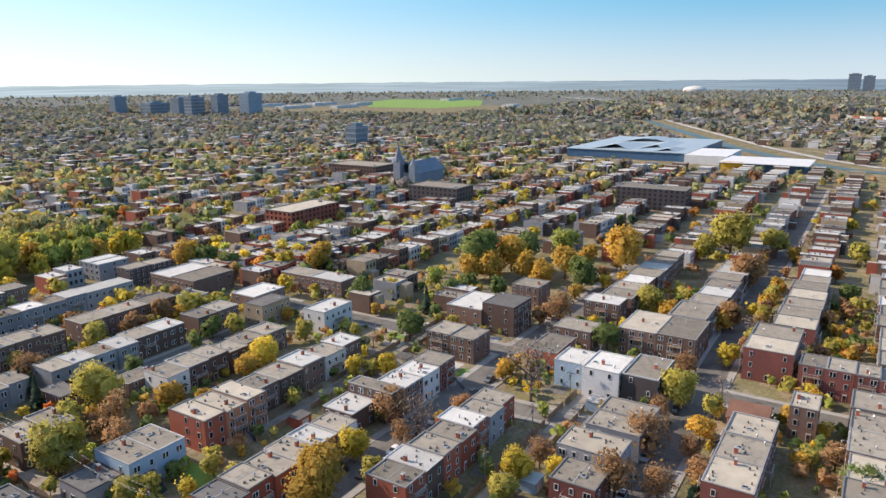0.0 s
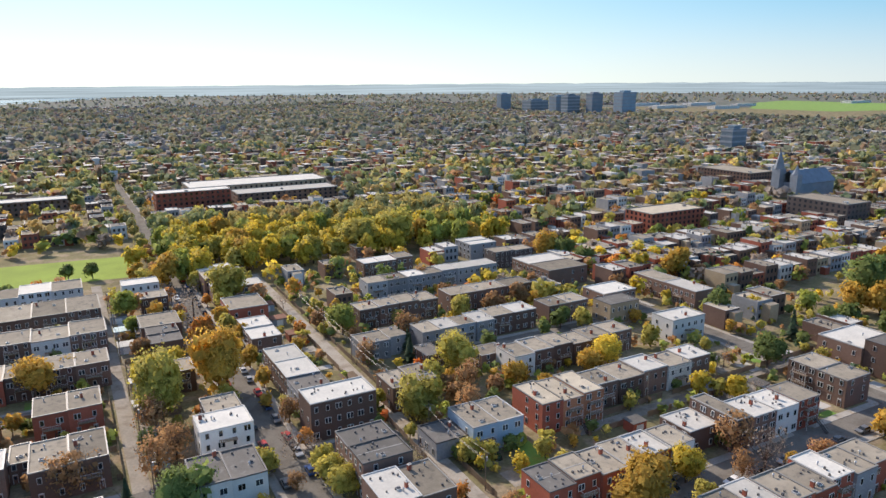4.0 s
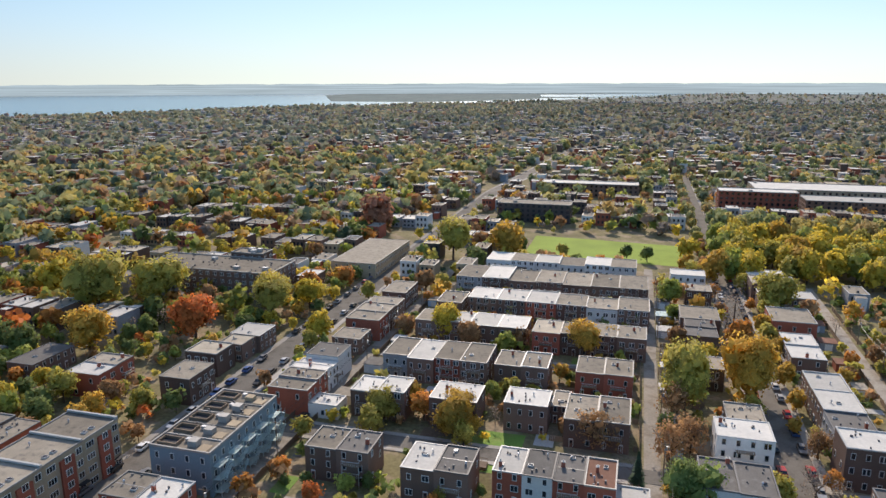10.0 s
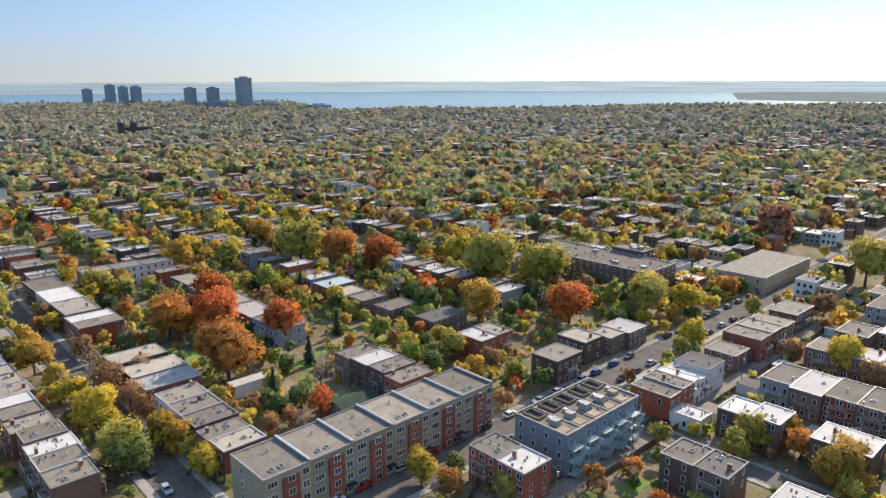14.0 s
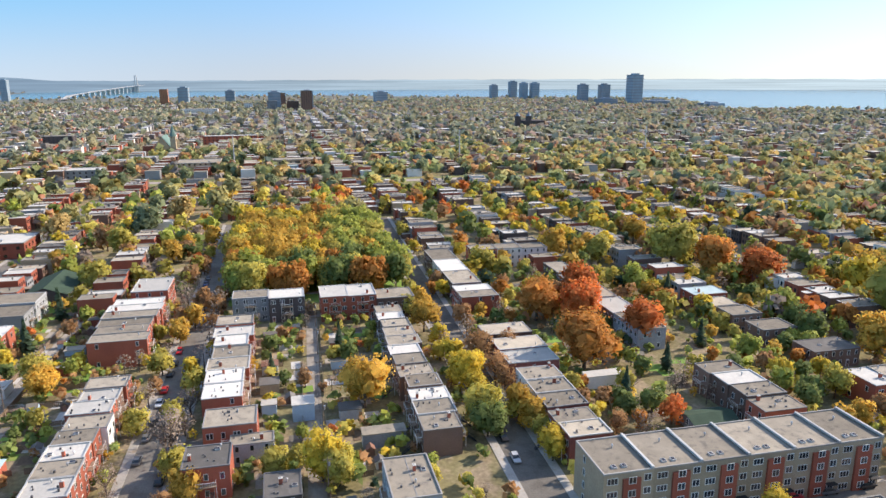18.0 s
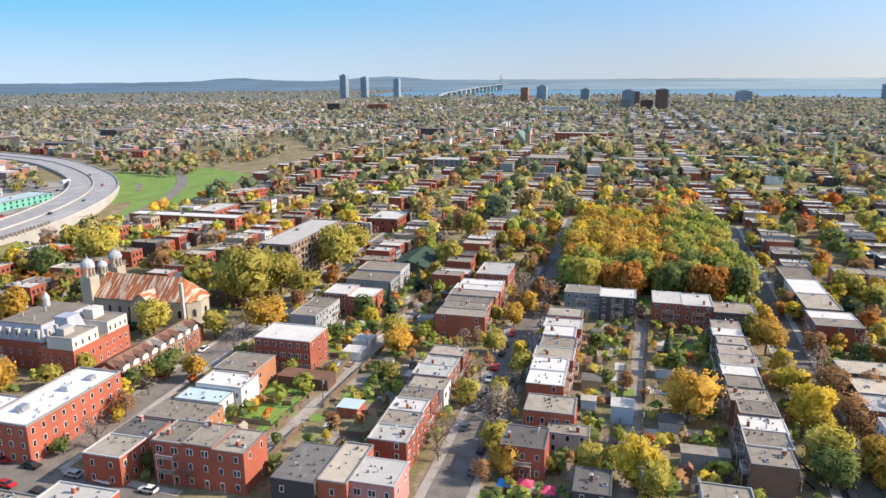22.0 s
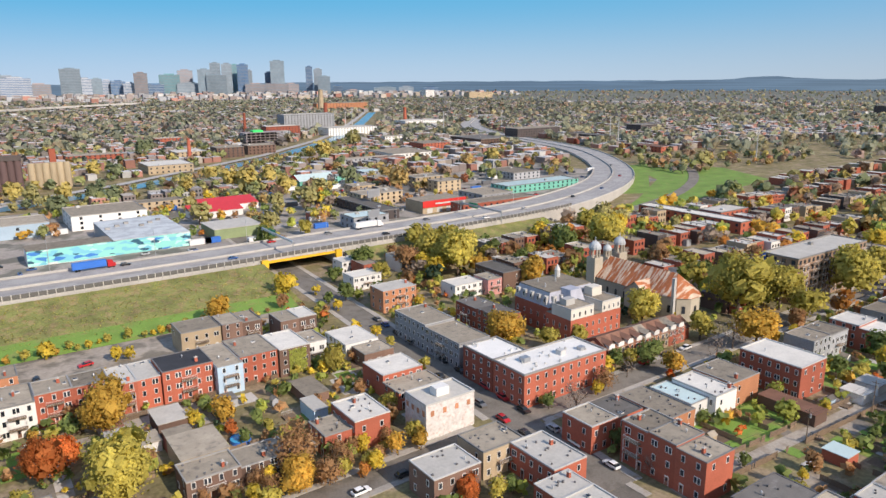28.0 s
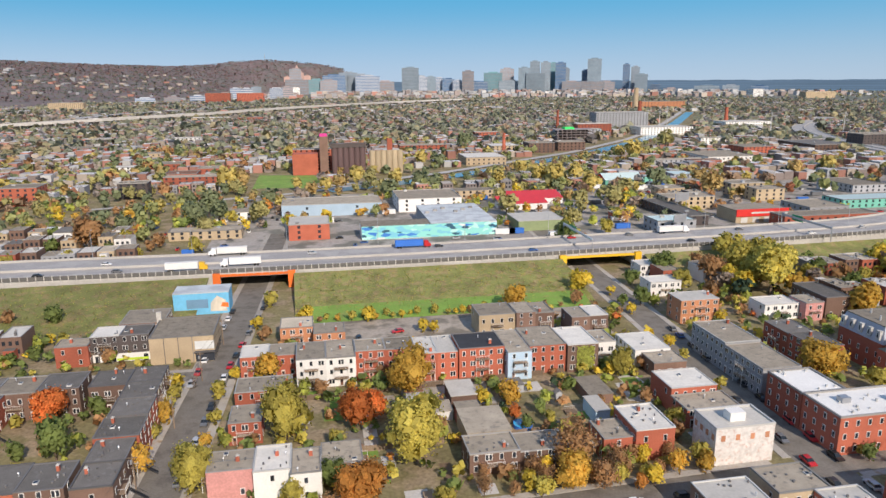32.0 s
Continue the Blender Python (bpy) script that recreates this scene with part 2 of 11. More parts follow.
# woods and houses far away: haze is mixed into these paler, greyer colours
HAZE_LEAF = {k: mat("distant_" + k.lower() + "_foliage", c, 0.9, var=0.25, rand=0.1, island=0.2, spec=0.1) for k, c in (
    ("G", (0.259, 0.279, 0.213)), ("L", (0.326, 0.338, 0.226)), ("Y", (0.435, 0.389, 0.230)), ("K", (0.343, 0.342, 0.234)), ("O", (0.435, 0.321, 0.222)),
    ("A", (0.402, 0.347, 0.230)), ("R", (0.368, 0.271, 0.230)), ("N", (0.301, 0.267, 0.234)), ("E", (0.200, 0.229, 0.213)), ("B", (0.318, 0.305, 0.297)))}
# halfway between the leaf colours and their hazed copies
HALFHAZE_LEAF = {}
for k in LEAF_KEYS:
    near_c, far_c = LEAF[k].node_tree.nodes["Vector Math"].inputs[0].default_value, HAZE_LEAF[k].node_tree.nodes["Vector Math"].inputs[0].default_value
    HALFHAZE_LEAF[k] = mat("further_" + k.lower() + "_foliage", tuple(0.5 * (p + q) for p, q in zip(near_c, far_c)), 0.85, var=0.3, rand=0.15, island=0.25, spec=0.15)
HAZE_BRICK = [mat("distant_" + k, c, 0.95, var=0.15, fine=0.5, coarse=0.02, island=0.25, spec=0.2) for k, c in (
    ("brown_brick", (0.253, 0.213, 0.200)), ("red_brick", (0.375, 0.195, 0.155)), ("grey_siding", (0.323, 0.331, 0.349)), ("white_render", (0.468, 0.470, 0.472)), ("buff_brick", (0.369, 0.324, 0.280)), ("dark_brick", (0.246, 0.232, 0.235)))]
HAZE_ROOF = [mat("distant_" + k, c, 0.95, var=0.12, fine=0.5, coarse=0.02, island=0.2, spec=0.2) for k, c in (
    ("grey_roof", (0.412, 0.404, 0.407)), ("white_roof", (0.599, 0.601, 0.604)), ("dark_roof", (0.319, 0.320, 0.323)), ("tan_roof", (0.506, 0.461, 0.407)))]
for m in (*ROOF.values(), *HAZE_ROOF, M_ASPH, M_LANE, M_PAVE, M_GROUND):
    # gravel, tar and dust hardly shine
    m.node_tree.nodes["Principled BSDF"].inputs["Specular IOR Level"].default_value = 0.12
for m in (*LEAF.values(), *HALFHAZE_LEAF.values(), *HAZE_LEAF.values()):
    # light shines through thin leaves
    n, l = m.node_tree.nodes, m.node_tree.links
    b = n["Principled BSDF"]
    tr, mx = n.new("ShaderNodeBsdfTranslucent"), n.new("ShaderNodeMixShader")
    l.new(b.inputs["Base Color"].links[0].from_socket, tr.inputs[0])
    mx.inputs[0].default_value = 0.48 if m in LEAF.values() else 0.36
    l.new(b.outputs[0], mx.inputs[1])
    l.new(tr.outputs[0], mx.inputs[2])
    l.new(mx.outputs[0], n["Material Output"].inputs[0])


# ---- building blocks ----
class Solid:
    """Collects boxes, quads and tubes for one mesh."""

    def __init__(self):
        self.v, self.f, self.m = [], [], []

    def box(self, x0, y0, z0, x1, y1, z1, k=0, top=True, bottom=False):
        i = len(self.v)
        self.v += [(x0, y0, z0), (x1, y0, z0), (x1, y1, z0), (x0, y1, z0), (x0, y0, z1), (x1, y0, z1), (x1, y1, z1), (x0, y1, z1)]
        fs = [(0, 1, 5, 4), (1, 2, 6, 5), (2, 3, 7, 6), (3, 0, 4, 7)]
        if top:
            fs.append((4, 5, 6, 7))
        if bottom:
            fs.append((3, 2, 1, 0))
        self.f += [tuple(i + a for a in q) for q in fs]
        self.m += [k] * len(fs)
        return self

    def poly(self, pts, k=0):
        i = len(self.v)
        self.v += [tuple(p) for p in pts]
        self.f.append(tuple(range(i, i + len(pts))))
        self.m.append(k)
        return self

    def ring(self, x0, y0, x1, y1, z0, z1, w, k=0):
        i = len(self.v)
        for z in (z0, z1):
            self.v += [(x0, y0, z), (x1, y0, z), (x1, y1, z), (x0, y1, z), (x0 + w, y0 + w, z), (x1 - w, y0 + w, z), (x1 - w, y1 - w, z), (x0 + w, y1 - w, z)]
        for j in range(4):
            n = (j + 1) % 4
            for q in ((j, n, n + 8, j + 8), (j + 8, n + 8, n + 12, j + 12), (n + 4, j + 4, j + 12, n + 12)):
                self.f.append(tuple(i + c for c in q))
                self.m.append(k)
        return self

    def tube(self, a, b, r0, r1, n=6, k=0, cap=True):
        a, b = Vector(a), Vector(b)
        q = (b - a).to_track_quat("Z", "Y")
        i = len(self.v)
        for c, r in ((a, r0), (b, r1)):
            for j in range(n):
                u = 2 * math.pi * j / n
                self.v.append(tuple(c + q @ Vector((r * math.cos(u), r * math.sin(u), 0))))
        for j in range(n):
            self.f.append((i + j, i + (j + 1) % n, i + n + (j + 1) % n, i + n + j))
            self.m.append(k)
        if cap:
            self.f.append(tuple(i + n + j for j in range(n)))
            self.m.append(k)
        return self

    def mesh(self, name, *mats):
        me = bpy.data.meshes.new(name)
        me.from_pydata(self.v, [], self.f)
        for m in mats:
            me.materials.append(m)
        if len(mats) > 1:
            me.polygons.foreach_set("material_index", self.m)
        me.update()
        return me


def part(name, solid, material, parent, label="", at=None):
    """Links one mesh as a part under its thing."""
    me = solid if isinstance(solid, bpy.types.Mesh) else solid.mesh(name, *(material if isinstance(material, tuple) else (material,)))
    ob = new(name, me)
    ob.parent = parent
    if at is not None:
        ob.matrix_basis = at
    if label:
        tagged(ob, label)
    return ob


def thing(name, x, y, z, label, category, group="", rz=0.0, kind=""):
    ob = new(name)
    ob.matrix_basis = pose(x, y, z, 0, 0, rz)
    ob.empty_display_size = 0.5
    return tagged(ob, label, category, group, kind)


def setting(name, solid, mats, label, category="ground"):
    ob = new(name, solid.mesh(name, *(mats if isinstance(mats, tuple) else (mats,))))
    return tagged(ob, label, category, "", "structure")


def bulk(name, verts, quads, index, mats, label, category, outward=None):
    """One big mesh from arrays, for what nobody could count."""
    me = bpy.data.meshes.new(name)
    nv, nq = len(verts), len(quads)
    me.vertices.add(nv)
    if outward is not None:
        # every leaf's front side looks outwards
        v4 = np.array(verts, np.float32).reshape(-1, 4, 3)
        face = np.cross(v4[:, 1] - v4[:, 0], v4[:, 3] - v4[:, 0])
        back = (face * outward).sum(1) < 0
        v4[back] = v4[back][:, [0, 3, 2, 1]]
        verts = v4.reshape(-1, 3)
    me.vertices.foreach_set("co", np.asarray(verts, np.float32).ravel())
    me.loops.add(nq * 4)
    me.loops.foreach_set("vertex_index", np.asarray(quads, np.int32).ravel())
    me.polygons.add(nq)
    me.polygons.foreach_set("loop_start", np.arange(0, nq * 4, 4, dtype=np.int32))
    for m in mats:
        me.materials.append(m)
    me.polygons.foreach_set("material_index", np.asarray(index, np.int32))
    me.update(calc_edges=True)
    me.shade_flat()
    if outward is not None:
        v4 = np.asarray(verts, np.float32).reshape(-1, 4, 3)
        face = np.cross(v4[:, 1] - v4[:, 0], v4[:, 3] - v4[:, 0])
        face /= np.linalg.norm(face, axis=1, keepdims=True) + 1e-9
        face *= np.sign((face * outward).sum(1, keepdims=True) + 1e-9)
        nr = 0.4 * face + 0.6 * outward
        nr /= np.linalg.norm(nr, axis=1, keepdims=True) + 1e-9
        me.shade_smooth()
        me.normals_split_custom_set_from_vertices(np.repeat(nr, 4, axis=0))
    return tagged(new(name, me), label, category, "", "stuff")


RND = random.Random(7)


# ---- ground, roads, water ----
def disk(r, n=96):
    return [(r * math.cos(2 * math.pi * i / n), r * math.sin(2 * math.pi * i / n), 0) for i in range(n)]


setting("ground", Solid().poly(disk(4930)), M_GROUND, "yards, grass and bare earth between the houses, strewn with leaves")

ring_ = Solid()
for i in range(96):
    u, w = 2 * math.pi * i / 96, 2 * math.pi * (i + 1) / 96
    ring_.poly([(2450 * math.cos(u), 2450 * math.sin(u), 0.2), (4925 * math.cos(u), 4925 * math.sin(u), 0.2), (4925 * math.cos(w), 4925 * math.sin(w), 0.2), (2450 * math.cos(w), 2450 * math.sin(w), 0.2)])
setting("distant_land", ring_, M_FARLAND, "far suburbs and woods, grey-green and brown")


def strip(points, half, z, solid=None, k=0, off=0.0):
    """A flat ribbon along points."""
    s = solid or Solid()
    left, right = [], []
    for i, p in enumerate(points):
        a, b = points[max(0, i - 1)], points[min(len(points) - 1, i + 1)]
        d = Vector((b[0] - a[0], b[1] - a[1])).normalized()
        n = Vector((-d.y, d.x))
        zz = z if len(p) < 3 else p[2] + z
        left.append((p[0] + n.x * (off + half), p[1] + n.y * (off + half), zz))
        right.append((p[0] + n.x * (off - half), p[1] + n.y * (off - half), zz))
    for i in range(len(points) - 1):
        s.poly([right[i], right[i + 1], left[i + 1], left[i]], k)
    return s


STREETS = []
ROADS = []


def street(x0, y0, x1, y1, w=9.0, pave=2.2):
    STREETS.append((x0, y0, x1, y1, w / 2 + pave + 1))
    ROADS.append((x0, y0, x1, y1, w, pave))


def lane(x0, y0, x1, y1, w=4.0):
    STREETS.append((x0, y0, x1, y1, w / 2 + 1))
    ROADS.append((x0, y0, x1, y1, w, 0.0))


def build_roads():
    """Asphalt ribbons, each a few millimetres over the last, and raised pavements that stop at every crossing."""
    for i, (x0, y0, x1, y1, w, pave) in enumerate(ROADS):
        pts = [(x0, y0), (x1, y1)]
        if pave:
            setting("road", strip(pts, w / 2, 0.03 + 0.005 * i), M_ASPH, "grey asphalt street with cars parked along the kerbs", "road")
        else:
            setting("lane", strip(pts, w / 2, 0.025 + 0.005 * i), M_LANE, "narrow worn back lane between the yards", "road")
            continue
        d = Vector((x1 - x0, y1 - y0))
        length = d.length
        d.normalize()
        cuts = []
        for j, (a0, b0, a1, b1, w2, p2) in enumerate(ROADS):
            if j == i:
                continue
            e = Vector((a1 - a0, b1 - b0))
            det = d.x * -e.y + e.x * d.y
            if abs(det) < 0.2 * e.length:
                continue
            rx, ry = a0 - x0, b0 - y0
            t = (rx * -e.y + e.x * ry) / det
            u = (d.x * ry - d.y * rx) / det
            if -0.08 < u < 1.08:
                cuts.append((t - w2 / 2 - 0.5, t + w2 / 2 + 0.5))
        cuts = sorted(cuts) + [(length, length)]
        at = 0.0
        ang = math.degrees(math.atan2(d.y, d.x))
        for c0, c1 in cuts:
            if min(c0, length) - at > 3:
                for sg in (-1, 1):
                    c = w / 2 + pave / 2
                    s = Solid().box(at, sg * c - pave / 2, 0, min(c0, length), sg * c + pave / 2, 0.13 + 0.004 * i)
                    ob = setting("pavement", s, M_PAVE, "concrete pavement with a raised kerb and fallen leaves", "pavement")
                    ob.matrix_basis = pose(x0, y0, 0, 0, 0, ang)
            at = max(at, c1)


street(-110, -93, -114, 560, 10.5, 2.0)
street(-114, 560, -80, 1000, 10.5, 2.0)
street(-134, -420, -113, -93, 11, 2.2)
street(40, 60, 40.5, 700, 9, 2.2)
lane(7.5, 60, 7.5, 345)
lane(72, 60, 75, 330)
lane(-84, 60, -84, 345)
street(-450, -31, -122, -35, 9, 2.2)
street(-450, 61, -122, 53, 9, 2.2)
lane(-260, 8, -122, 3)
lane(-300, -76, -122, -84)
street(-560, -134, -120, -131, 8, 2)
street(-106, -130, 28, -125, 8, 2)
street(22, -420, 43, -60, 10.5, 2.4)
street(85, 37, 640, 43, 9, 2.2)
lane(85, 66, 205, 66)
street(85, 98, 330, 97, 9, 2.2)
lane(110, 131, 230, 134)
street(160, 158, 165, 40, 7, 2)
street(120, 195, 200, 195, 7, 2)
street(-95, 212, 0, 212, 6, 1.5)
street(-95, 154, 60, 154, 6, 1.5)
street(200, -60, 200, 230, 8, 2)
street(36, -214, 150, -217, 7, 2)

build_roads()

# the river, with its far shore beyond the clear distance
shore = [(420, 4835), (210, 4368), (-107, 3790), (-344, 3358), (-515, 2950), (-640, 2700), (-900, 2400), (-1037, 2246), (-1168, 2099), (-1271, 1917), (-1315, 1637), (-1566, 1340), (-1690, 1150), (-2399, 1448), (-2903, 1253), (-3215, 574), (-3548, 183), (-3273, -1300)]
arc = [(4925 * math.cos(radians(a)), 4925 * math.sin(radians(a))) for a in range(197, 84, -4)]
setting("river", Solid().poly([(x, y, 0.3) for x, y in shore + arc]), M_WATER, "wide blue river with a low wooded far shore", "water")
FAR_ARC = [(4922 * math.cos(radians(a)), 4922 * math.sin(radians(a)), 0.6) for a in range(85, 113, 3)]
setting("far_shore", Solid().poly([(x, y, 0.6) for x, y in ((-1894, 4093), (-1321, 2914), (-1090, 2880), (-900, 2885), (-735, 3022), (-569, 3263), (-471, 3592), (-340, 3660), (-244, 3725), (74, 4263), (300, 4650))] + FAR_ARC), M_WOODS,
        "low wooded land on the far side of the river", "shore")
setting("river", Solid().poly([(x, y, 0.9) for x, y in ((-604, 4373), (-298, 4570), (70, 4860), (290, 4880), (74, 4330), (-244, 3830), (-529, 3900))]), M_WATER, "far arm of the river in the low sun", "water")
# canal
CANAL = [(-10, -580), (-60, -603), (-133, -648), (-321, -800), (-470, -960), (-560, -1080), (-735, -1345), (-960, -1700)]
setting("canal", strip(CANAL, 10, 0.3), M_WATER, "straight blue canal between paths", "water")
setting("canal_path", strip(CANAL, 5.0, 0.9, off=21), M_CONC, "pale concrete path beside the canal", "path")
setting("canal_path", strip([(160, -528), (99, -545), (65, -555), (13, -573), (-30, -604), (-68, -634), (-110, -668)], 3.6, 0.35), M_CONC, "pale concrete path by the end of the canal", "path")
setting("sports_field", Solid().poly([(52, -608, 0.06), (0, -600, 0.06), (4, -676, 0.06), (52, -684, 0.06)]), M_GRASS, "green playing field beside the silos", "lawn")
EAST_CANAL = [(765, -150), (778, 20), (846, 88), (969, 168), (1149, 260), (1323, 350), (1478, 427), (2300, 830)]
setting("canal", strip(EAST_CANAL, 9, 0.3), mat("murky_canal_water", (0.10, 0.115, 0.085), 0.3, var=0.15, fine=0.2, coarse=0.01), "far canal beside an industrial shed", "water")
setting("canal_path", strip(EAST_CANAL, 4.5, 0.4, off=-42), M_CONC, "pale strip beside the far canal", "path")

# parks
setting("park_lawn", Solid().poly([(-56, 360, 0.05), (25, 354, 0.05), (25, 400, 0.05), (-56, 408, 0.05)]), mat("park_grass", (0.24, 0.32, 0.04), 0.95, var=0.25, fine=2, coarse=0.06), "bright green mown park lawn", "lawn")
setting("grove_floor", Solid().poly([(-430, -28, 0.04), (-282, -24, 0.04), (-276, 52, 0.04), (-430, 58, 0.04)]), M_GRASS, "grass under the park trees", "lawn")
setting("grass_bank", Solid().poly([(10, -262, 0.05), (-112, -262, 0.05), (-113, -306, 6.6), (11, -306, 6.6)]), M_ROUGH, "overgrown green highway embankment", "embankment")
setting("mown_strip", Solid().poly([(8, -256, 0.08), (-108, -256, 0.08), (-110, -272, 1.6), (8, -272, 1.6)]), M_GRASS, "mown grass at the foot of the embankment", "lawn")
setting("grass_bank", Solid().poly([(420, -262, 0.05), (48, -262, 0.05), (47, -306, 6.6), (420, -306, 6.6)]), M_ROUGH, "brown-green highway embankment with weeds", "embankment")
setting("grass_bank", Solid().poly([(-156, -290, 0.05), (-300, -290, 0.05), (-300, -318, 5.0), (-156, -309, 6.0)]), M_ROUGH, "brown weedy bank below the highway", "embankment")
setting("interchange_lawn", Solid().poly([(-360, -312, 0.05), (-452, -318, 0.05), (-600, -345, 0.05), (-640, -420, 0.05), (-575, -480, 0.05), (-520, -405, 0.05), (-430, -350, 0.05)]), M_GRASS,
        "green lawn inside the highway bend", "lawn")

# ---- highway ----
HWY = [(900, -345), (500, -332), (250, -330), (140, -330), (42, -327), (-65, -327), (-150, -330), (-240, -334), (-330, -345), (-425, -383), (-500, -440), (-568, -525), (-612, -600), (-642, -690), (-660, -760), (-690, -860), (-800, -1050), (-1040, -1300)]


def smooth(points, step=6):
    out = []
    p = [points[0]] + points + [points[-1]]
    for i in range(1, len(p) - 2):
        for j in range(step):
            t = j / step
            q = []
            for c in range(2):
                a, b, d, e = p[i - 1][c], p[i][c], p[i + 1][c], p[i + 2][c]
                q.append(0.5 * (2 * b + (d - a) * t + (2 * a - 5 * b + 4 * d - e) * t * t + (3 * b - a - 3 * d + e) * t ** 3))
            out.append(tuple(q))
    return out + [points[-1]]


HZ = 7.0


def sink(x, y):
    """The deck comes down to the ground past the last overpass."""
    q = min(1.0, max(0.0, (-330 - x) / 200))
    dz = -5.6 * q * q * (3 - 2 * q)
    k = (83 - dz) / 83
    return x * k, y * k, dz


HW = [sink(*p) for p in smooth(HWY)]
HHALF = 19.0


def ribbon_box(points, off, half, z0, z1, solid=None):
    """A long wall or kerb along a line."""
    s = solid or Solid()
    strip(points, half, z1, s, 0, off)
    for sg in (-1, 1):
        lo = strip(points, 0.0, z0, None, 0, off + sg * half)
        hi = strip(points, 0.0, z1, None, 0, off + sg * half)
        for fa, fb in zip(lo.f, hi.f):
            s.poly([lo.v[fa[0]], lo.v[fa[1]], hi.v[fb[1]], hi.v[fb[0]]])
    return s


setting("highway_deck", strip(HW, HHALF, HZ), M_HWY, "pale concrete highway deck on an embankment", "highway")
for off in (-10.4, 10.8):
    setting("carriageway", strip(HW, 6.2, HZ + 0.02, off=off), mat("worn_carriageway", (0.29, 0.28, 0.275), 0.9, var=0.15, fine=1, coarse=0.04, second=(0.35, 0.34, 0.33)), "grey worn traffic lanes of the highway", "highway")
    for o in (-2.0, 2.0):
        setting("lane_line", strip(HW, 0.12, HZ + 0.03, off=off + o), M_KERB, "pale painted lane line", "marking")
NEARW = ribbon_box(HW, -HHALF, 0.25, HZ - 1.2, HZ + 0.9)
setting("highway_barrier", NEARW, M_CONC, "concrete edge barrier of the highway", "barrier")
setting("highway_barrier", ribbon_box(HW, HHALF, 0.25, -0.5, HZ + 1.0), M_CONC, "concrete edge barrier of the highway", "barrier")
setting("median_barrier", ribbon_box(HW, 0.5, 0.3, HZ, HZ + 1.0), M_CONC, "concrete median barrier between the carriageways", "barrier")


# ---- houses ----
FOOT = []          # footprints taken: x0, y0, x1, y1


def window_mesh(w, h, bars=1, name="window"):
    """One joined frame, proud of the wall, with its panes set back in it."""
    d, fr = 0.09, 0.1
    xs = [-w / 2]
    for k in range(bars + 1):
        xs += [-w / 2 + w * k / (bars + 1) + (fr if k == 0 else 0.04), -w / 2 + w * (k + 1) / (bars + 1) - (fr if k == bars else 0.04)]
    xs.append(w / 2)
    zs = [0, fr, h - fr, h]
    s = Solid()
    at = {}
    for i, x in enumerate(xs):
        for j, z in enumerate(zs):
            at[i, j] = len(s.v)
            s.v.append((x, -d, z))
    for i in range(len(xs) - 1):
        for j in range(3):
            q = (at[i, j], at[i + 1, j], at[i + 1, j + 1], at[i, j + 1])
            if j == 1 and i % 2 == 1:
                n = len(s.v)
                s.v += [(s.v[c][0], -0.02, s.v[c][2]) for c in q]
                for c in range(4):
                    e = (c + 1) % 4
                    s.f.append((q[c], q[e], n + e, n + c))
                    s.m.append(0)
                s.f.append((n, n + 1, n + 2, n + 3))
                s.m.append(1)
            else:
                s.f.append(q)
                s.m.append(0)
    last = len(xs) - 1
    rim = [at[0, 0], at[last, 0], at[last, 3], at[0, 3]]
    n = len(s.v)
    s.v += [(s.v[c][0], 0, s.v[c][2]) for c in rim]
    for c in range(4):
        e = (c + 1) % 4
        s.f.append((rim[e], rim[c], n + c, n + e))
        s.m.append(0)
    return s.mesh(name, M_FRAME, M_GLASS)


def door_mesh():
    s = Solid()
    s.box(-0.55, -0.08, 0, 0.55, 0, 2.35, 1).box(-0.43, -0.11, 0.03, 0.43, -0.05, 2.05, 0)
    s.poly([(-0.25, -0.115, 1.1), (0.25, -0.115, 1.1), (0.25, -0.115, 1.9), (-0.25, -0.115, 1.9)], 2)
    return s.mesh("door", M_DOOR, M_FRAME, M_GLASS)


def vent_mesh():
    s = Solid()
    s.tube((0, 0, 0), (0, 0, 0.7), 0.16, 0.16, 7).tube((0, 0, 0.7), (0, 0, 0.95), 0.3, 0.12, 7)
    return s.mesh("roof_vent", M_GALV)


def hatch_mesh():
    s = Solid()
    s.box(-0.6, -0.5, 0, 0.6, 0.5, 0.35, 0)
    s.poly([(-0.5, -0.4, 0.36), (0.5, -0.4, 0.36), (0.5, 0.4, 0.36), (-0.5, 0.4, 0.36)], 1)
    return s.mesh("skylight", M_TRIMW, M_GLASS)


def chimney_mesh():
    s = Solid()
    s.box(-0.4, -0.3, 0, 0.4, 0.3, 1.3, 0).box(-0.46, -0.36, 1.3, 0.46, 0.36, 1.42, 1)
    s.tube((0, 0, 1.42), (0, 0, 1.75), 0.13, 0.13, 6, 1)
    return s.mesh("chimney", WALL["r"], M_CONC)


def balcony_mesh(w, d=1.4):
    s = Solid()
    s.box(-w / 2, -d, -0.18, w / 2, 0, 0, 0, bottom=True)
    for i in range(int(w / 0.45) + 1):
        x = -w / 2 + 0.03 + (w - 0.06) * i / int(w / 0.45)
        s.box(x - 0.02, -d, 0, x + 0.02, -d + 0.04, 1.0, 1)
    s.box(-w / 2, -d - 0.01, 1.0, w / 2, -d + 0.06, 1.07, 1)
    for x in (-w / 2, w / 2 - 0.05):
        s.box(x, -d, 1.0, x + 0.05, 0, 1.06, 1)
        s.box(x, -d, -2.7, x + 0.1, -d + 0.1, 0, 1)
    return s.mesh("balcony", M_WOOD, M_FRAME)


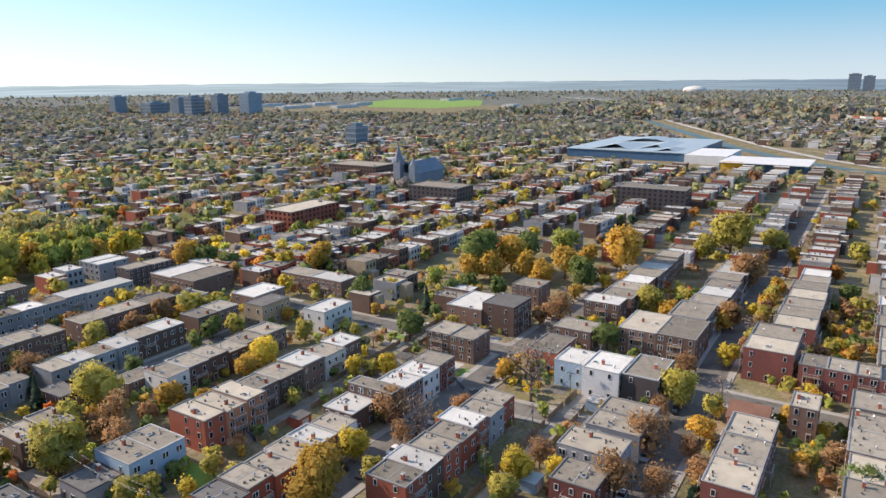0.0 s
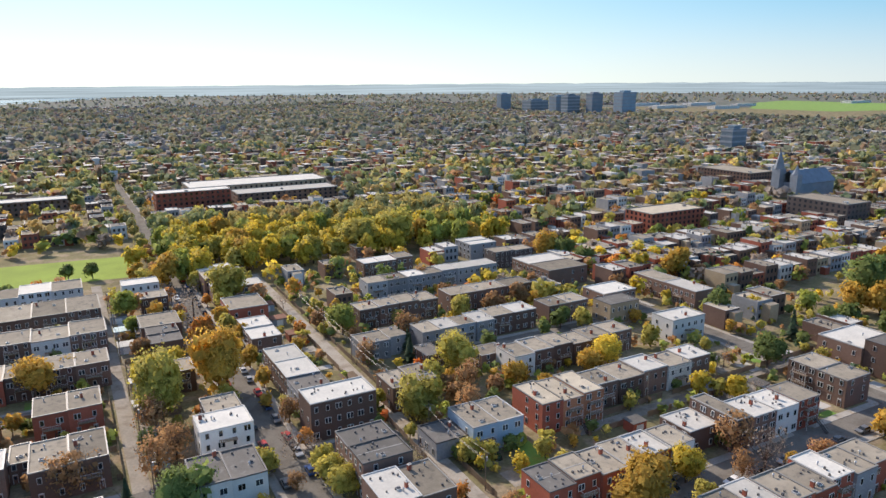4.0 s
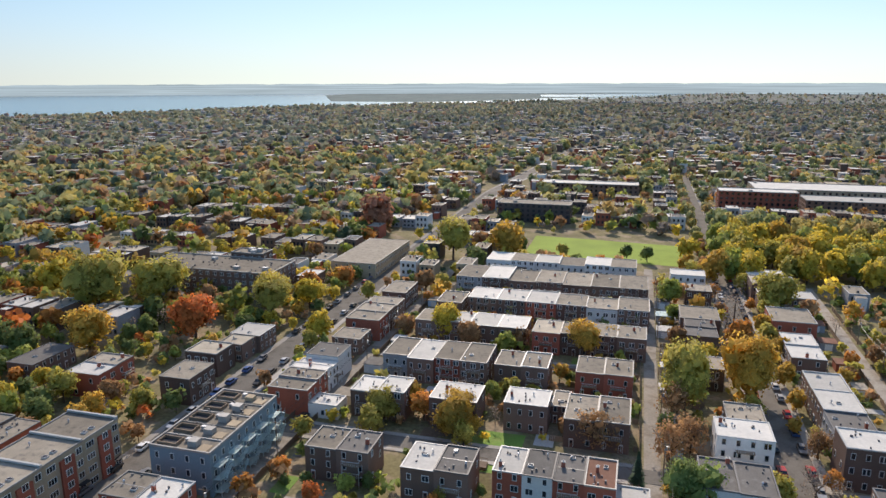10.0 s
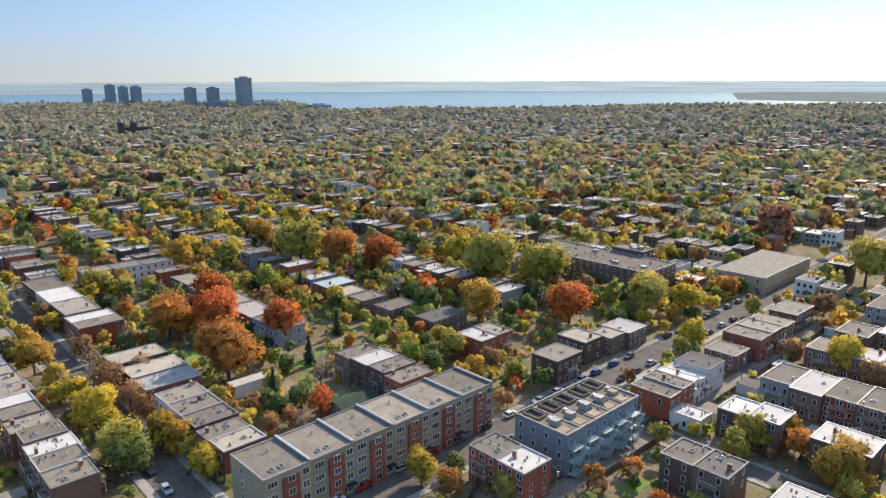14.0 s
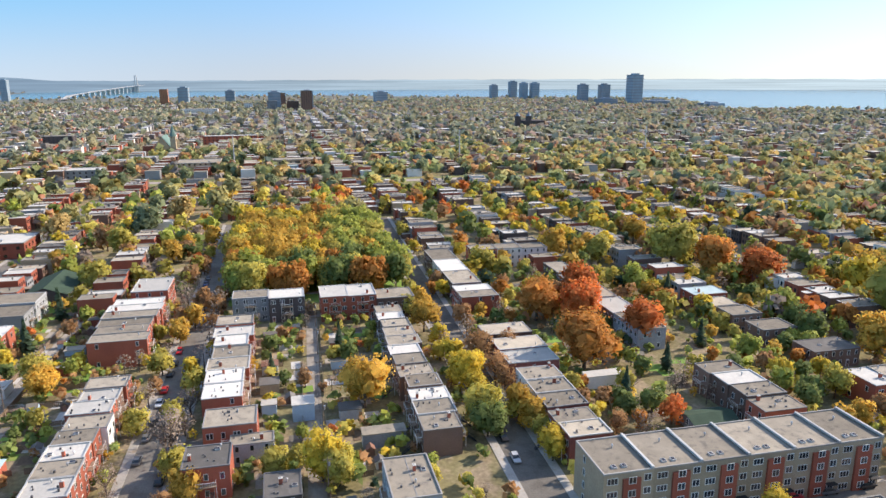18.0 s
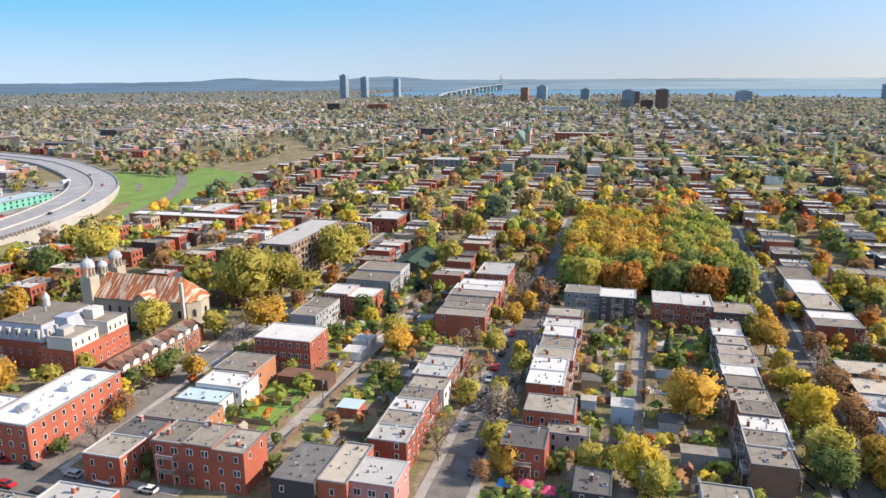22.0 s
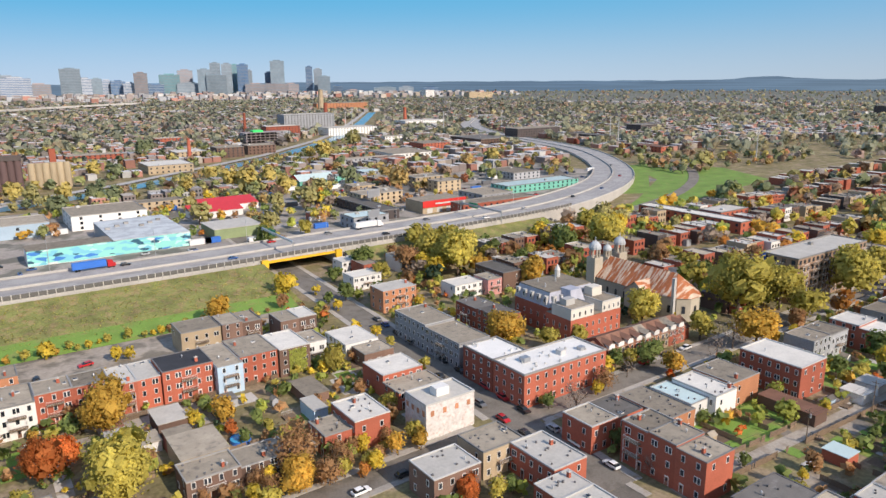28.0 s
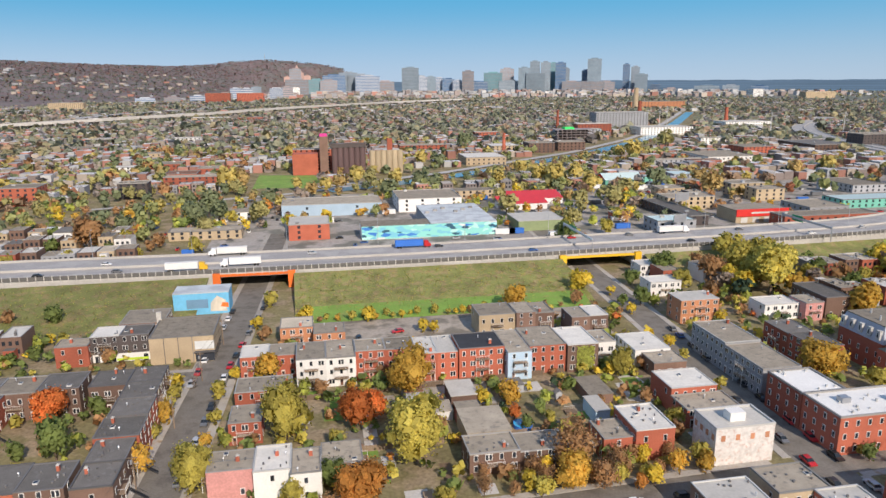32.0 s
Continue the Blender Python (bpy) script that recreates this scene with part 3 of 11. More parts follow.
def stair_mesh():
    s = Solid()
    n = 14
    for i in range(n):
        s.box(-0.5, -1.4 - 0.26 * (n - i), 0.2 * i, 0.5, -1.4 - 0.26 * (n - i - 1), 0.2 * i + 0.06, 0, bottom=True)
    for x in (-0.5, 0.5):
        s.tube((x, -1.4 - 0.26 * n, 0.9), (x, -1.4, 0.2 * n + 0.9), 0.03, 0.03, 4)
        s.tube((x, -1.4 - 0.26 * n, 0.05), (x, -1.4, 0.2 * n + 0.05), 0.06, 0.06, 4)
    return s.mesh("staircase", M_IRON)


WIN = {"s": window_mesh(1.0, 1.6, 0), "d": window_mesh(1.7, 1.6, 1), "w": window_mesh(2.4, 1.5, 2)}
def plain_window(w, h):
    """For houses further off: a frame slab with its panes set just proud of it."""
    s = Solid()
    s.v += [(-w / 2, -0.09, 0), (w / 2, -0.09, 0), (w / 2, -0.09, h), (-w / 2, -0.09, h), (-w / 2, 0, 0), (w / 2, 0, 0), (w / 2, 0, h), (-w / 2, 0, h)]
    s.f += [(0, 1, 2, 3), (3, 2, 6, 7), (0, 3, 7, 4), (1, 5, 6, 2)]
    s.m += [0, 0, 0, 0]
    n = 2 if w > 1.5 else 1
    for k in range(n):
        x0, x1 = -w / 2 + w * k / n + 0.1, -w / 2 + w * (k + 1) / n - 0.1
        s.poly([(x0, -0.1, 0.1), (x1, -0.1, 0.1), (x1, -0.1, h - 0.1), (x0, -0.1, h - 0.1)], 1)
    return s.mesh("window", M_FRAME, M_GLASS)


PLAIN = {"s": plain_window(1.0, 1.6), "d": plain_window(1.7, 1.6), "w": plain_window(2.4, 1.5)}
DOOR, VENT, HATCH, CHIM, BALC, BALCS, STAIR = door_mesh(), vent_mesh(), hatch_mesh(), chimney_mesh(), balcony_mesh(4.2), balcony_mesh(2.4), stair_mesh()
WALL_WORD = {"s": "blue-grey", "m": "maroon-brick", "b": "brown-brick", "r": "red-brick", "o": "orange-brick", "g": "grey-sided", "w": "white-rendered", "t": "buff-brick", "p": "pink-rendered",
             "l": "pale-blue", "d": "dark-brick", "c": "buff-brick", "a": "tan-brick", "W": "white-wrapped", "T": "teal-clad"}
ROOF_WORD = {"g": "grey gravel", "w": "white membrane", "W": "bright white", "d": "dark tar", "t": "tan gravel", "r": "rust-brown", "l": "pale green metal", "n": "dark green shingle", "k": "black membrane"}


def window_row(home, face, lx, ly, z, xs, keys, near, acc):
    """Windows or doors along one face of a house. face: 0 south, 1 east, 2 north, 3 west."""
    turn = (0, 90, 180, 270)[face]
    off = ly / 2 if face in (0, 2) else lx / 2
    for x, k in zip(xs, keys):
        m = pose(0, 0, 0, 0, 0, turn) @ pose(x, -off, z)
        me = DOOR if k == "D" else WIN[k]
        if near:
            part("door" if k == "D" else "window", me, None, home, at=m)
        else:
            acc.append((me if k == "D" else PLAIN[k], m))


def joined(name, acc, home):
    v, f, mi, mats = [], [], [], []
    for me, m in acc:
        i = len(v)
        v += [tuple(m @ q.co) for q in me.vertices]
        for p in me.polygons:
            f.append([i + a for a in p.vertices])
            mm = me.materials[p.material_index]
            if mm not in mats:
                mats.append(mm)
            mi.append(mats.index(mm))
    me = bpy.data.meshes.new(name)
    me.from_pydata(v, [], f)
    for mm in mats:
        me.materials.append(mm)
    me.polygons.foreach_set("material_index", mi)
    ob = new(name, me)
    ob.parent = home
    return tagged(ob, kind="stuff")


def house(x0, y0, x1, y1, h, wall, roof, ax, ends=(False, False), group="", name="row_house"):
    """A flat-roofed house: walls, parapet, gravelled roof, windows, doors, balconies, roof vents. ax: the row's direction."""
    FOOT.append((x0, y0, x1, y1))
    cx, cy, lx, ly = (x0 + x1) / 2, (y0 + y1) / 2, x1 - x0, y1 - y0
    dist = math.hypot(cx, cy)
    near = dist < 150
    floors = max(1, round(h / 3.2))
    words = ("one", "two", "three", "four", "five", "six", "seven")[min(floors, 7) - 1]
    home = thing(name, cx, cy, 0, f"{words}-storey {WALL_WORD[wall]} house with a flat {ROOF_WORD[roof]} roof", "house", group)
    a, b = lx / 2, ly / 2
    part("wall", Solid().box(-a, -b, -0.2, a, b, h, top=False), WALL[wall], home)
    ring = Solid().ring(-a - 0.06, -b - 0.06, a + 0.06, b + 0.06, h - 0.02, h + 0.12 + 0.25 * RND.random(), 0.32)
    part("parapet", ring, M_TRIMD if roof in "dk" else M_TRIMW if roof == "w" or RND.random() < 0.1 else M_TRIM, home)
    top = part("roof", Solid().box(-a + 0.26, -b + 0.26, h - 0.3, a - 0.26, b - 0.26, h), ROOF[roof], home)
    if roof in "dg" and near and RND.random() < 0.5:
        part("roof_seam", Solid().box(-a + 0.3, -0.12, h, a - 0.3, 0.12, h + 0.05), M_TRIM, top)
    long_ = lx if ax == "x" else ly
    depth = ly if ax == "x" else lx
    faces = (0, 2) if ax == "x" else (1, 3)
    acc = []
    fz = h / floors
    n = max(2, int(long_ / 2.7))
    for face in faces:
        # the street side gets doors and balconies
        street = RND.random() < 0.5
        for fl in range(floors):
            xs = [-long_ / 2 + long_ * (i + 0.5) / n for i in range(n)]
            ks = [RND.choice("ssd") if long_ > 3 else "s" for _ in xs]
            if fl == 0:
                ks[RND.randrange(n)] = "D"
            for i, k in enumerate(ks):
                z = fl * fz + (0.15 if k == "D" else 0.95)
                window_row(home, face, lx, ly, z, [xs[i]], [k], near, acc)
        if floors > 1 and dist < 330 and RND.random() < 0.6:
            m = pose(0, 0, 0, 0, 0, (0, 90, 180, 270)[face])
            off = ly / 2 if face in (0, 2) else lx / 2
            for fl in range(1, floors):
                p = m @ pose(0, -off, fl * fz)
                if dist < 215:
                    part("balcony", BALC if long_ > 6 else BALCS, None, home, at=p)
                else:
                    acc.append((BALC, p))
            if dist < 200 and RND.random() < 0.4:
                part("staircase", STAIR, None, home, at=m @ pose(1.2, -off, 0.1))
    for e, on in zip(((3, 1) if ax == "x" else (0, 2)), ends):
        if on:
            k = max(1, int(depth / 4.5))
            for fl in range(floors):
                for i in range(k):
                    if RND.random() < 0.7:
                        window_row(home, e, lx, ly, fl * fz + 0.95, [-depth / 2 + depth * (i + 0.5) / k], ["s"], near, acc)
    if acc:
        joined("windows", acc, home)
    # small dark vent stubs, too many to pick apart
    if dist < 195:
        st = Solid()
        for _ in range(int(lx * ly / 14)):
            x, y, q = RND.uniform(-a + 0.8, a - 0.8), RND.uniform(-b + 0.8, b - 0.8), RND.uniform(0.12, 0.22)
            st.box(x - q, y - q, h, x + q, y + q, h + RND.uniform(0.3, 0.6))
        tagged(part("stub_vents", st, M_TRIMD, top), kind="stuff")
    # roof clutter
    kit = [(VENT, "roof_vent")]  + ([(HATCH, "skylight")] if RND.random() < 0.6 else []) + ([(CHIM, "chimney")] if RND.random() < 0.45 else [])
    if dist < 300:
        for me, nm in kit:
            part(nm, me, None, top, at=pose(RND.uniform(-a + 1.2, a - 1.2), RND.uniform(-b + 1.2, b - 1.2), h, 0, 0, RND.choice((0, 90))))
    return home


def row(x0, y0, x1, y1, h, wall, roofs, ax, name="row_house"):
    """A terrace of equal houses; one roof letter each, in rising x or y."""
    n = len(roofs)
    for i, r in enumerate(roofs):
        dh = RND.uniform(-0.45, 0.45) if n > 1 else 0
        w = wall if n < 3 or RND.random() < 0.75 else RND.choice("brgw")
        e = (i == 0, i == n - 1)
        f0, f1 = (RND.uniform(-0.7, 0.7), RND.uniform(-0.9, 0.9)) if n > 3 else (0, 0)
        if ax == "x":
            s = (x1 - x0) / n
            house(x0 + s * i, y0 + f0, x0 + s * (i + 1) - 0.02, y1 + f1, h + dh, w, r, ax, e, "terraced houses", name)
        else:
            s = (y1 - y0) / n
            house(x0 + f0, y0 + s * i, x1 + f1, y0 + s * (i + 1) - 0.02, h + dh, w, r, ax, e, "terraced houses", name)


def shed(x0, y0, x1, y1, h, wall, roof, ax):
    FOOT.append((x0, y0, x1, y1))
    cx, cy, a, b = (x0 + x1) / 2, (y0 + y1) / 2, (x1 - x0) / 2, (y1 - y0) / 2
    s = thing("garage", cx, cy, 0, f"low {WALL_WORD[wall]} garage with a {ROOF_WORD[roof]} roof", "garage", "garages in the yards")
    part("wall", Solid().box(-a, -b, -0.2, a, b, h - 0.12, top=False), WALL[wall], s)
    part("roof", Solid().box(-a - 0.2, -b - 0.2, h - 0.15, a + 0.2, b + 0.2, h, bottom=True), ROOF[roof], s)
    dw = min(a * 1.4, 2.4)
    part("garage_door", Solid().box(-dw / 2, -b - 0.05, 0, dw / 2, -b, min(2.2, h - 0.5)), M_FRAME, s)


def gable_house(x0, y0, x1, y1, h, wall, roof, ax):
    FOOT.append((x0, y0, x1, y1))
    cx, cy, a, b = (x0 + x1) / 2, (y0 + y1) / 2, (x1 - x0) / 2, (y1 - y0) / 2
    s = thing("gabled_house", cx, cy, 0, f"{WALL_WORD[wall]} building with a pitched {ROOF_WORD[roof]} roof", "house")
    e = h * 0.62
    w = Solid().box(-a, -b, -0.2, a, b, e, top=False)
    if ax == "x":
        for x in (-a, a):
            w.poly([(x, -b, e), (x, b, e), (x, 0, h - 0.1)])
    else:
        for y in (-b, b):
            w.poly([(-a, y, e), (a, y, e), (0, y, h - 0.1)])
    part("wall", w, WALL[wall], s)
    for sg in (-1, 1):
        r = Solid()
        if ax == "x":
            q = [(-a - 0.4, sg * (b + 0.5), e - 0.25), (a + 0.4, sg * (b + 0.5), e - 0.25), (a + 0.4, 0, h), (-a - 0.4, 0, h)]
        else:
            q = [(sg * (a + 0.5), -b - 0.4, e - 0.25), (sg * (a + 0.5), b + 0.4, e - 0.25), (0, b + 0.4, h), (0, -b - 0.4, h)]
        r.poly(q).poly([(p[0], p[1], p[2] - 0.15) for p in q])
        part("roof_slope", r, ROOF[roof], s)
    for i in range(max(1, int(2 * a / 3))):
        part("window", WIN["s"], None, s, at=pose(-a + 2 * a * (i + 0.5) / max(1, int(2 * a / 3)), -b, 1.2))


def block(x0, y0, x1, y1, h, wall, roof, name="apartment_building", label="", category="building", gap=3.2, wkey="d", pent=True):
    """A large flat-roofed building: walls, parapet, roof, floors of windows, rooftop units."""
    FOOT.append((x0, y0, x1, y1))
    cx, cy, a, b = (x0 + x1) / 2, (y0 + y1) / 2, (x1 - x0) / 2, (y1 - y0) / 2
    s = thing(name, cx, cy, 0, label or f"large {WALL_WORD[wall]} building with a flat {ROOF_WORD[roof]} roof", category)
    part("wall", Solid().box(-a, -b, -0.2, a, b, h, top=False), WALL[wall], s)
    part("parapet", Solid().ring(-a - 0.1, -b - 0.1, a + 0.1, b + 0.1, h - 0.02, h + 0.5, 0.4), M_TRIM, s)
    top = part("roof", Solid().box(-a + 0.3, -b + 0.3, h - 0.3, a - 0.3, b - 0.3, h + 0.02), ROOF[roof], s)
    floors = max(1, round(h / 3.2))
    fz = h / floors
    far = math.hypot(cx, cy) > 330
    if far:
        panes = Solid()
        for fl in range(floors):
            z = fl * fz + 0.9
            for i in range(max(1, int(2 * a / gap))):
                x = -a + 2 * a * (i + 0.5) / max(1, int(2 * a / gap))
                for y in (-b, b):
                    panes.box(x - 0.8, y - 0.06, z, x + 0.8, y + 0.06, z + 1.7)
            for i in range(max(1, int(2 * b / gap))):
                y = -b + 2 * b * (i + 0.5) / max(1, int(2 * b / gap))
                for x in (-a, a):
                    panes.box(x - 0.06, y - 0.8, z, x + 0.06, y + 0.8, z + 1.7)
        tagged(part("facade_windows", panes, M_GLASS, s), kind="stuff")
    for face in range(0 if far else 4):
        acc = []
        length = 2 * a if face in (0, 2) else 2 * b
        n = max(1, int(length / gap))
        for fl in range(floors):
            window_row(s, face, 2 * a, 2 * b, fl * fz + 0.9, [-length / 2 + length * (i + 0.5) / n for i in range(n)], [wkey] * n, False, acc)
        joined("facade_windows", acc, s)
    if not far:
        st = Solid()
        for _ in range(int(a * b / 6)):
            x, y, q = RND.uniform(-a + 0.8, a - 0.8), RND.uniform(-b + 0.8, b - 0.8), RND.uniform(0.14, 0.26)
            st.box(x - q, y - q, h, x + q, y + q, h + RND.uniform(0.4, 0.8))
        tagged(part("stub_vents", st, M_TRIMW if roof in "wW" else M_TRIMD, top), kind="stuff")
    if pent:
        for i in range(1 if far else 3):
            w, d = RND.uniform(2, 4), RND.uniform(2, 4)
            x, y = RND.uniform(-a + 4, a - 4), RND.uniform(-b + 3, b - 3)
            part("rooftop_unit", Solid().box(x - w / 3, y - d / 3, h, x + w / 3, y + d / 3, h + RND.uniform(0.7, 1.6)), RND.choice((M_TRIM, M_GALV, M_TRIMW)), top)
    return s


def apartment_block(x0, y0, x1, y1, h, wall, roof, ax):
    s = block(x0, y0, x1, y1, h, wall, roof, label="six-storey tan-brick apartment block with balconies and a white roof", category="apartment building")
    a, b = (x1 - x0) / 2, (y1 - y0) / 2
    for fl in range(1, 6):
        for i in range(7):
            part("balcony", BALC, None, s, at=pose(-a + 2 * a * (i + 0.5) / 7, b, fl * h / 6, 0, 0, 180))
        part("balcony", BALC, None, s, at=pose(a, 0, fl * h / 6, 0, 0, 90))
    part("blue_hoist", Solid().box(a, -b + 0.5, 0, a + 0.8, -b + 2.0, h), MATS["blue_panel"], s, "blue construction hoist")


def townhouses(x0, y0, x1, y1, h, wall, roofs, ax):
    """Four-storey townhouses in a line: buff brick with red-brick bays and white party walls on the roof."""
    n = len(roofs)
    s = (y1 - y0) / n
    for i in range(n):
        ya, yb = y0 + s * i, y0 + s * (i + 1)
        FOOT.append((x0, ya, x1, yb))
        cx, cy, a, b = (x0 + x1) / 2, (ya + yb) / 2, (x1 - x0) / 2, s / 2
        t = thing("townhouse", cx, cy, 0, "four-storey buff and red-brick townhouse with large dark windows", "townhouse", "townhouses along the avenue")
        part("wall", Solid().box(-a, -b + 0.01, -0.2, a, b - 0.01, h, top=False), WALL["c"], t)
        part("roof", Solid().box(-a + 0.3, -b + 0.3, h - 0.3, a - 0.3, b - 0.3, h), ROOF["g"], t)
        part("parapet", Solid().ring(-a, -b, a, b, h - 0.02, h + 0.3, 0.3), M_TRIM, t)
        part("party_wall", Solid().box(-a, b - 0.55, h + 0.3, a, b, h + 0.75), M_TRIMW, t)
        bay = Solid().box(a, -b * 0.25, 0, a + 0.5, b * 0.45, h - 1.2)
        part("brick_bay", bay, WALL["r"], t, "red-brick bay")
        for fl in range(4):
            z = fl * h / 4 + 0.7
            for y, k, dx in ((-b * 0.65, "w", 0), (b * 0.1, "d", 0.5), (b * 0.75, "d", 0)):
                part("window", WIN[k], None, t, at=pose(a + dx, y, z, 0, 0, 90))
            for y in (-b * 0.5, b * 0.5):
                part("window", WIN["d"], None, t, at=pose(-a, y, z, 0, 0, 270))
            if i == 0:
                part("window", WIN["s"], None, t, at=pose(-a * 0.3, -b, z))
        part("canopy", Solid().box(a, b * 0.5, 2.7, a + 1.3, b * 0.95, 2.85, bottom=True), M_IRON, t)
        part("door", DOOR, None, t, at=pose(a, b * 0.5, 0.2, 0, 0, 90))
        for k in range(2):
            part("skylight", HATCH, None, t, at=pose(a - 2.5, -b * 0.4 + k * 2.2, h))
        part("roof_vent", VENT, None, t, at=pose(-a * 0.4, 1.0, h))


def wrapped_house(x0, y0, x1, y1, h, wall, roof, ax):
    """A gutted house in white wrap with boarded windows."""
    FOOT.append((x0, y0, x1, y1))
    cx, cy, a, b = (x0 + x1) / 2, (y0 + y1) / 2, (x1 - x0) / 2, (y1 - y0) / 2
    s = thing("house", cx, cy, 0, "three-storey house wrapped in white sheeting with boarded windows", "house")
    part("wall", Solid().box(-a, -b, -0.2, a, b, h, top=False), WALL["W"], s)
    part("parapet", Solid().ring(-a - 0.05, -b - 0.05, a + 0.05, b + 0.05, h - 0.02, h + 0.5, 0.4), M_TRIMW, s)
    part("roof", Solid().box(-a + 0.3, -b + 0.3, h - 0.3, a - 0.3, b - 0.3, h), ROOF["w"], s)
    part("stair_head", Solid().box(-a + 6, -1, h, -a + 10, 2, h + 2.2), WALL["w"], s)
    board = Solid().box(-0.55, -0.06, 0, 0.55, 0, 1.5).mesh("window_board", mat("orange_plywood", (0.48, 0.22, 0.12), 0.8))
    for i in range(4):
        part("window_board", board, None, s, at=pose(-a + 2 * a * (i + 0.5) / 4, b, h - 3.2, 0, 0, 180))
        part("window_board", board, None, s, at=pose(a, -b + 2 * b * (i + 0.5) / 4, h - 3.2, 0, 0, 90))

# ---- rows of houses ----
row(73.2, 164.5, 87.1, 176.3, 7.5, "b", "gg", "x")
row(80.8, 134.1, 95.7, 147.0, 7.0, "l", "gg", "x")
row(71.8, 136.4, 80.8, 146.6, 4.5, "g", "d", "y")
row(101.2, 133.7, 121.6, 147.4, 8.5, "o", "ttt", "x")
row(122.0, 138.5, 168.9, 148.5, 7.5, "b", "ggwgw", "x")
row(115.3, 166.8, 146.0, 177.6, 7.5, "b", "gggg", "x")
row(110.0, 177.7, 120.0, 185.8, 5.0, "b", "g", "y")
row(146.1, 168.4, 164.3, 178.4, 7.5, "b", "gg", "x")
row(100.4, 200.5, 129.3, 210.5, 7.5, "g", "gwgw", "x")
row(129.4, 202.2, 148.9, 212.2, 7.5, "b", "gw", "x")
row(153.9, 200.9, 172.2, 210.9, 7.5, "b", "gg", "x")
row(107.1, 263.9, 134.8, 273.9, 7.5, "g", "ggw", "x")
row(134.9, 265.0, 151.2, 275.0, 7.5, "g", "gw", "x")
row(151.4, 265.6, 172.4, 275.6, 7.5, "g", "w", "x")
row(90.3, 231.8, 123.1, 241.8, 7.5, "b", "tggg", "x")
row(128.6, 231.1, 167.5, 241.4, 7.5, "b", "ggg", "x")
row(79.0, 201.7, 89.5, 211.7, 6.5, "g", "g", "x")
row(89.5, 203.5, 96.3, 213.2, 6.5, "g", "g", "y")
row(94.6, 186.1, 101.1, 196.1, 5.0, "b", "d", "x")
row(119.0, 297.2, 144.5, 307.2, 7.0, "b", "wwg", "x")
row(127.2, 327.5, 135.8, 337.5, 7.0, "b", "g", "x")
row(178.9, 300.4, 194.4, 316.4, 8.0, "g", "ww", "y")
row(180.3, 279.2, 202.5, 289.2, 8.0, "d", "gg", "x")
row(183.6, 240.8, 205.3, 269.4, 7.5, "b", "gw", "y")
row(174.2, 190.2, 188.5, 200.2, 8.0, "t", "d", "x")
row(182.7, 203.8, 199.6, 216.5, 7.0, "b", "w", "x")
row(180.5, 165.4, 196.2, 175.4, 8.0, "w", "w", "x")
row(215.2, 186.9, 225.2, 221.3, 7.5, "b", "wg", "y")
row(212.8, 105.4, 227.1, 118.1, 11.0, "b", "d", "x")
row(212.1, 118.2, 231.6, 132.9, 8.0, "b", "w", "x")
row(245.1, 110.7, 256.6, 122.6, 9.0, "b", "g", "y")
row(184.1, 105.4, 195.1, 123.4, 8.0, "b", "gg", "y")
row(183.8, 67.3, 194.9, 77.3, 8.0, "l", "w", "x")
row(180.6, 56.5, 194.7, 67.3, 9.0, "w", "w", "x")
row(181.7, 45.9, 198.2, 55.9, 9.0, "d", "g", "x")
row(191.2, 79.8, 207.0, 89.8, 6.5, "r", "g", "x")
row(213.3, 77.1, 223.9, 90.5, 7.0, "b", "g", "y")
row(218.0, 44.3, 238.4, 69.3, 9.0, "b", "gt", "y")
row(240.4, 76.6, 250.4, 90.0, 9.0, "b", "w", "y")
row(239.6, 46.0, 258.5, 58.6, 9.0, "b", "g", "x")
row(217.2, 16.3, 242.5, 30.2, 10.0, "m", "tg", "x")
row(125.4, 42.9, 135.4, 53.2, 7.0, "m", "g", "y")
row(139.7, 42.9, 149.7, 57.6, 7.0, "g", "t", "y")
row(152.1, 41.8, 169.5, 55.2, 7.0, "g", "gg", "x")
row(140.0, 14.8, 175.7, 25.2, 8.0, "m", "tgt", "x")
gable_house(180.6, 18.0, 190.6, 27.4, 7.0, "p", "r", "y")
row(184.4, 7.1, 194.4, 13.6, 9.0, "b", "t", "y")
row(214.4, 0.7, 224.4, 14.7, 9.0, "m", "gg", "y")
row(213.5, -11.6, 223.5, 0.6, 9.0, "m", "gg", "y")
row(80.5, 103.5, 122.9, 113.5, 7.5, "r", "dgggwg", "x")
row(127.2, 108.7, 137.2, 118.7, 6.0, "b", "w", "y")
row(137.2, 103.3, 142.4, 118.3, 9.0, "b", "g", "y")
row(143.8, 103.7, 169.9, 113.7, 8.0, "r", "wwg", "x")
row(104.2, 76.2, 156.1, 86.4, 8.0, "r", "gwggwgg", "x")
row(49.3, 172.1, 59.3, 211.0, 7.5, "b", "dww", "y")
row(48.2, 159.7, 66.2, 169.7, 10.5, "b", "w", "x")
row(49.6, 128.4, 61.6, 145.8, 9.0, "b", "dd", "y")
row(48.4, 113.5, 64.5, 126.4, 8.0, "b", "wg", "x")
row(24.9, 172.6, 34.1, 182.6, 8.0, "b", "g", "x")
row(21.5, 161.2, 34.2, 171.2, 9.0, "w", "w", "x")
row(16.5, 139.0, 31.7, 152.1, 8.0, "w", "dd", "x")
row(16.4, 311.9, 30.9, 321.9, 7.0, "w", "w", "x")
row(21.3, 289.0, 31.5, 299.0, 7.0, "b", "g", "x")
row(17.7, 252.6, 31.1, 267.7, 7.0, "b", "g", "y")
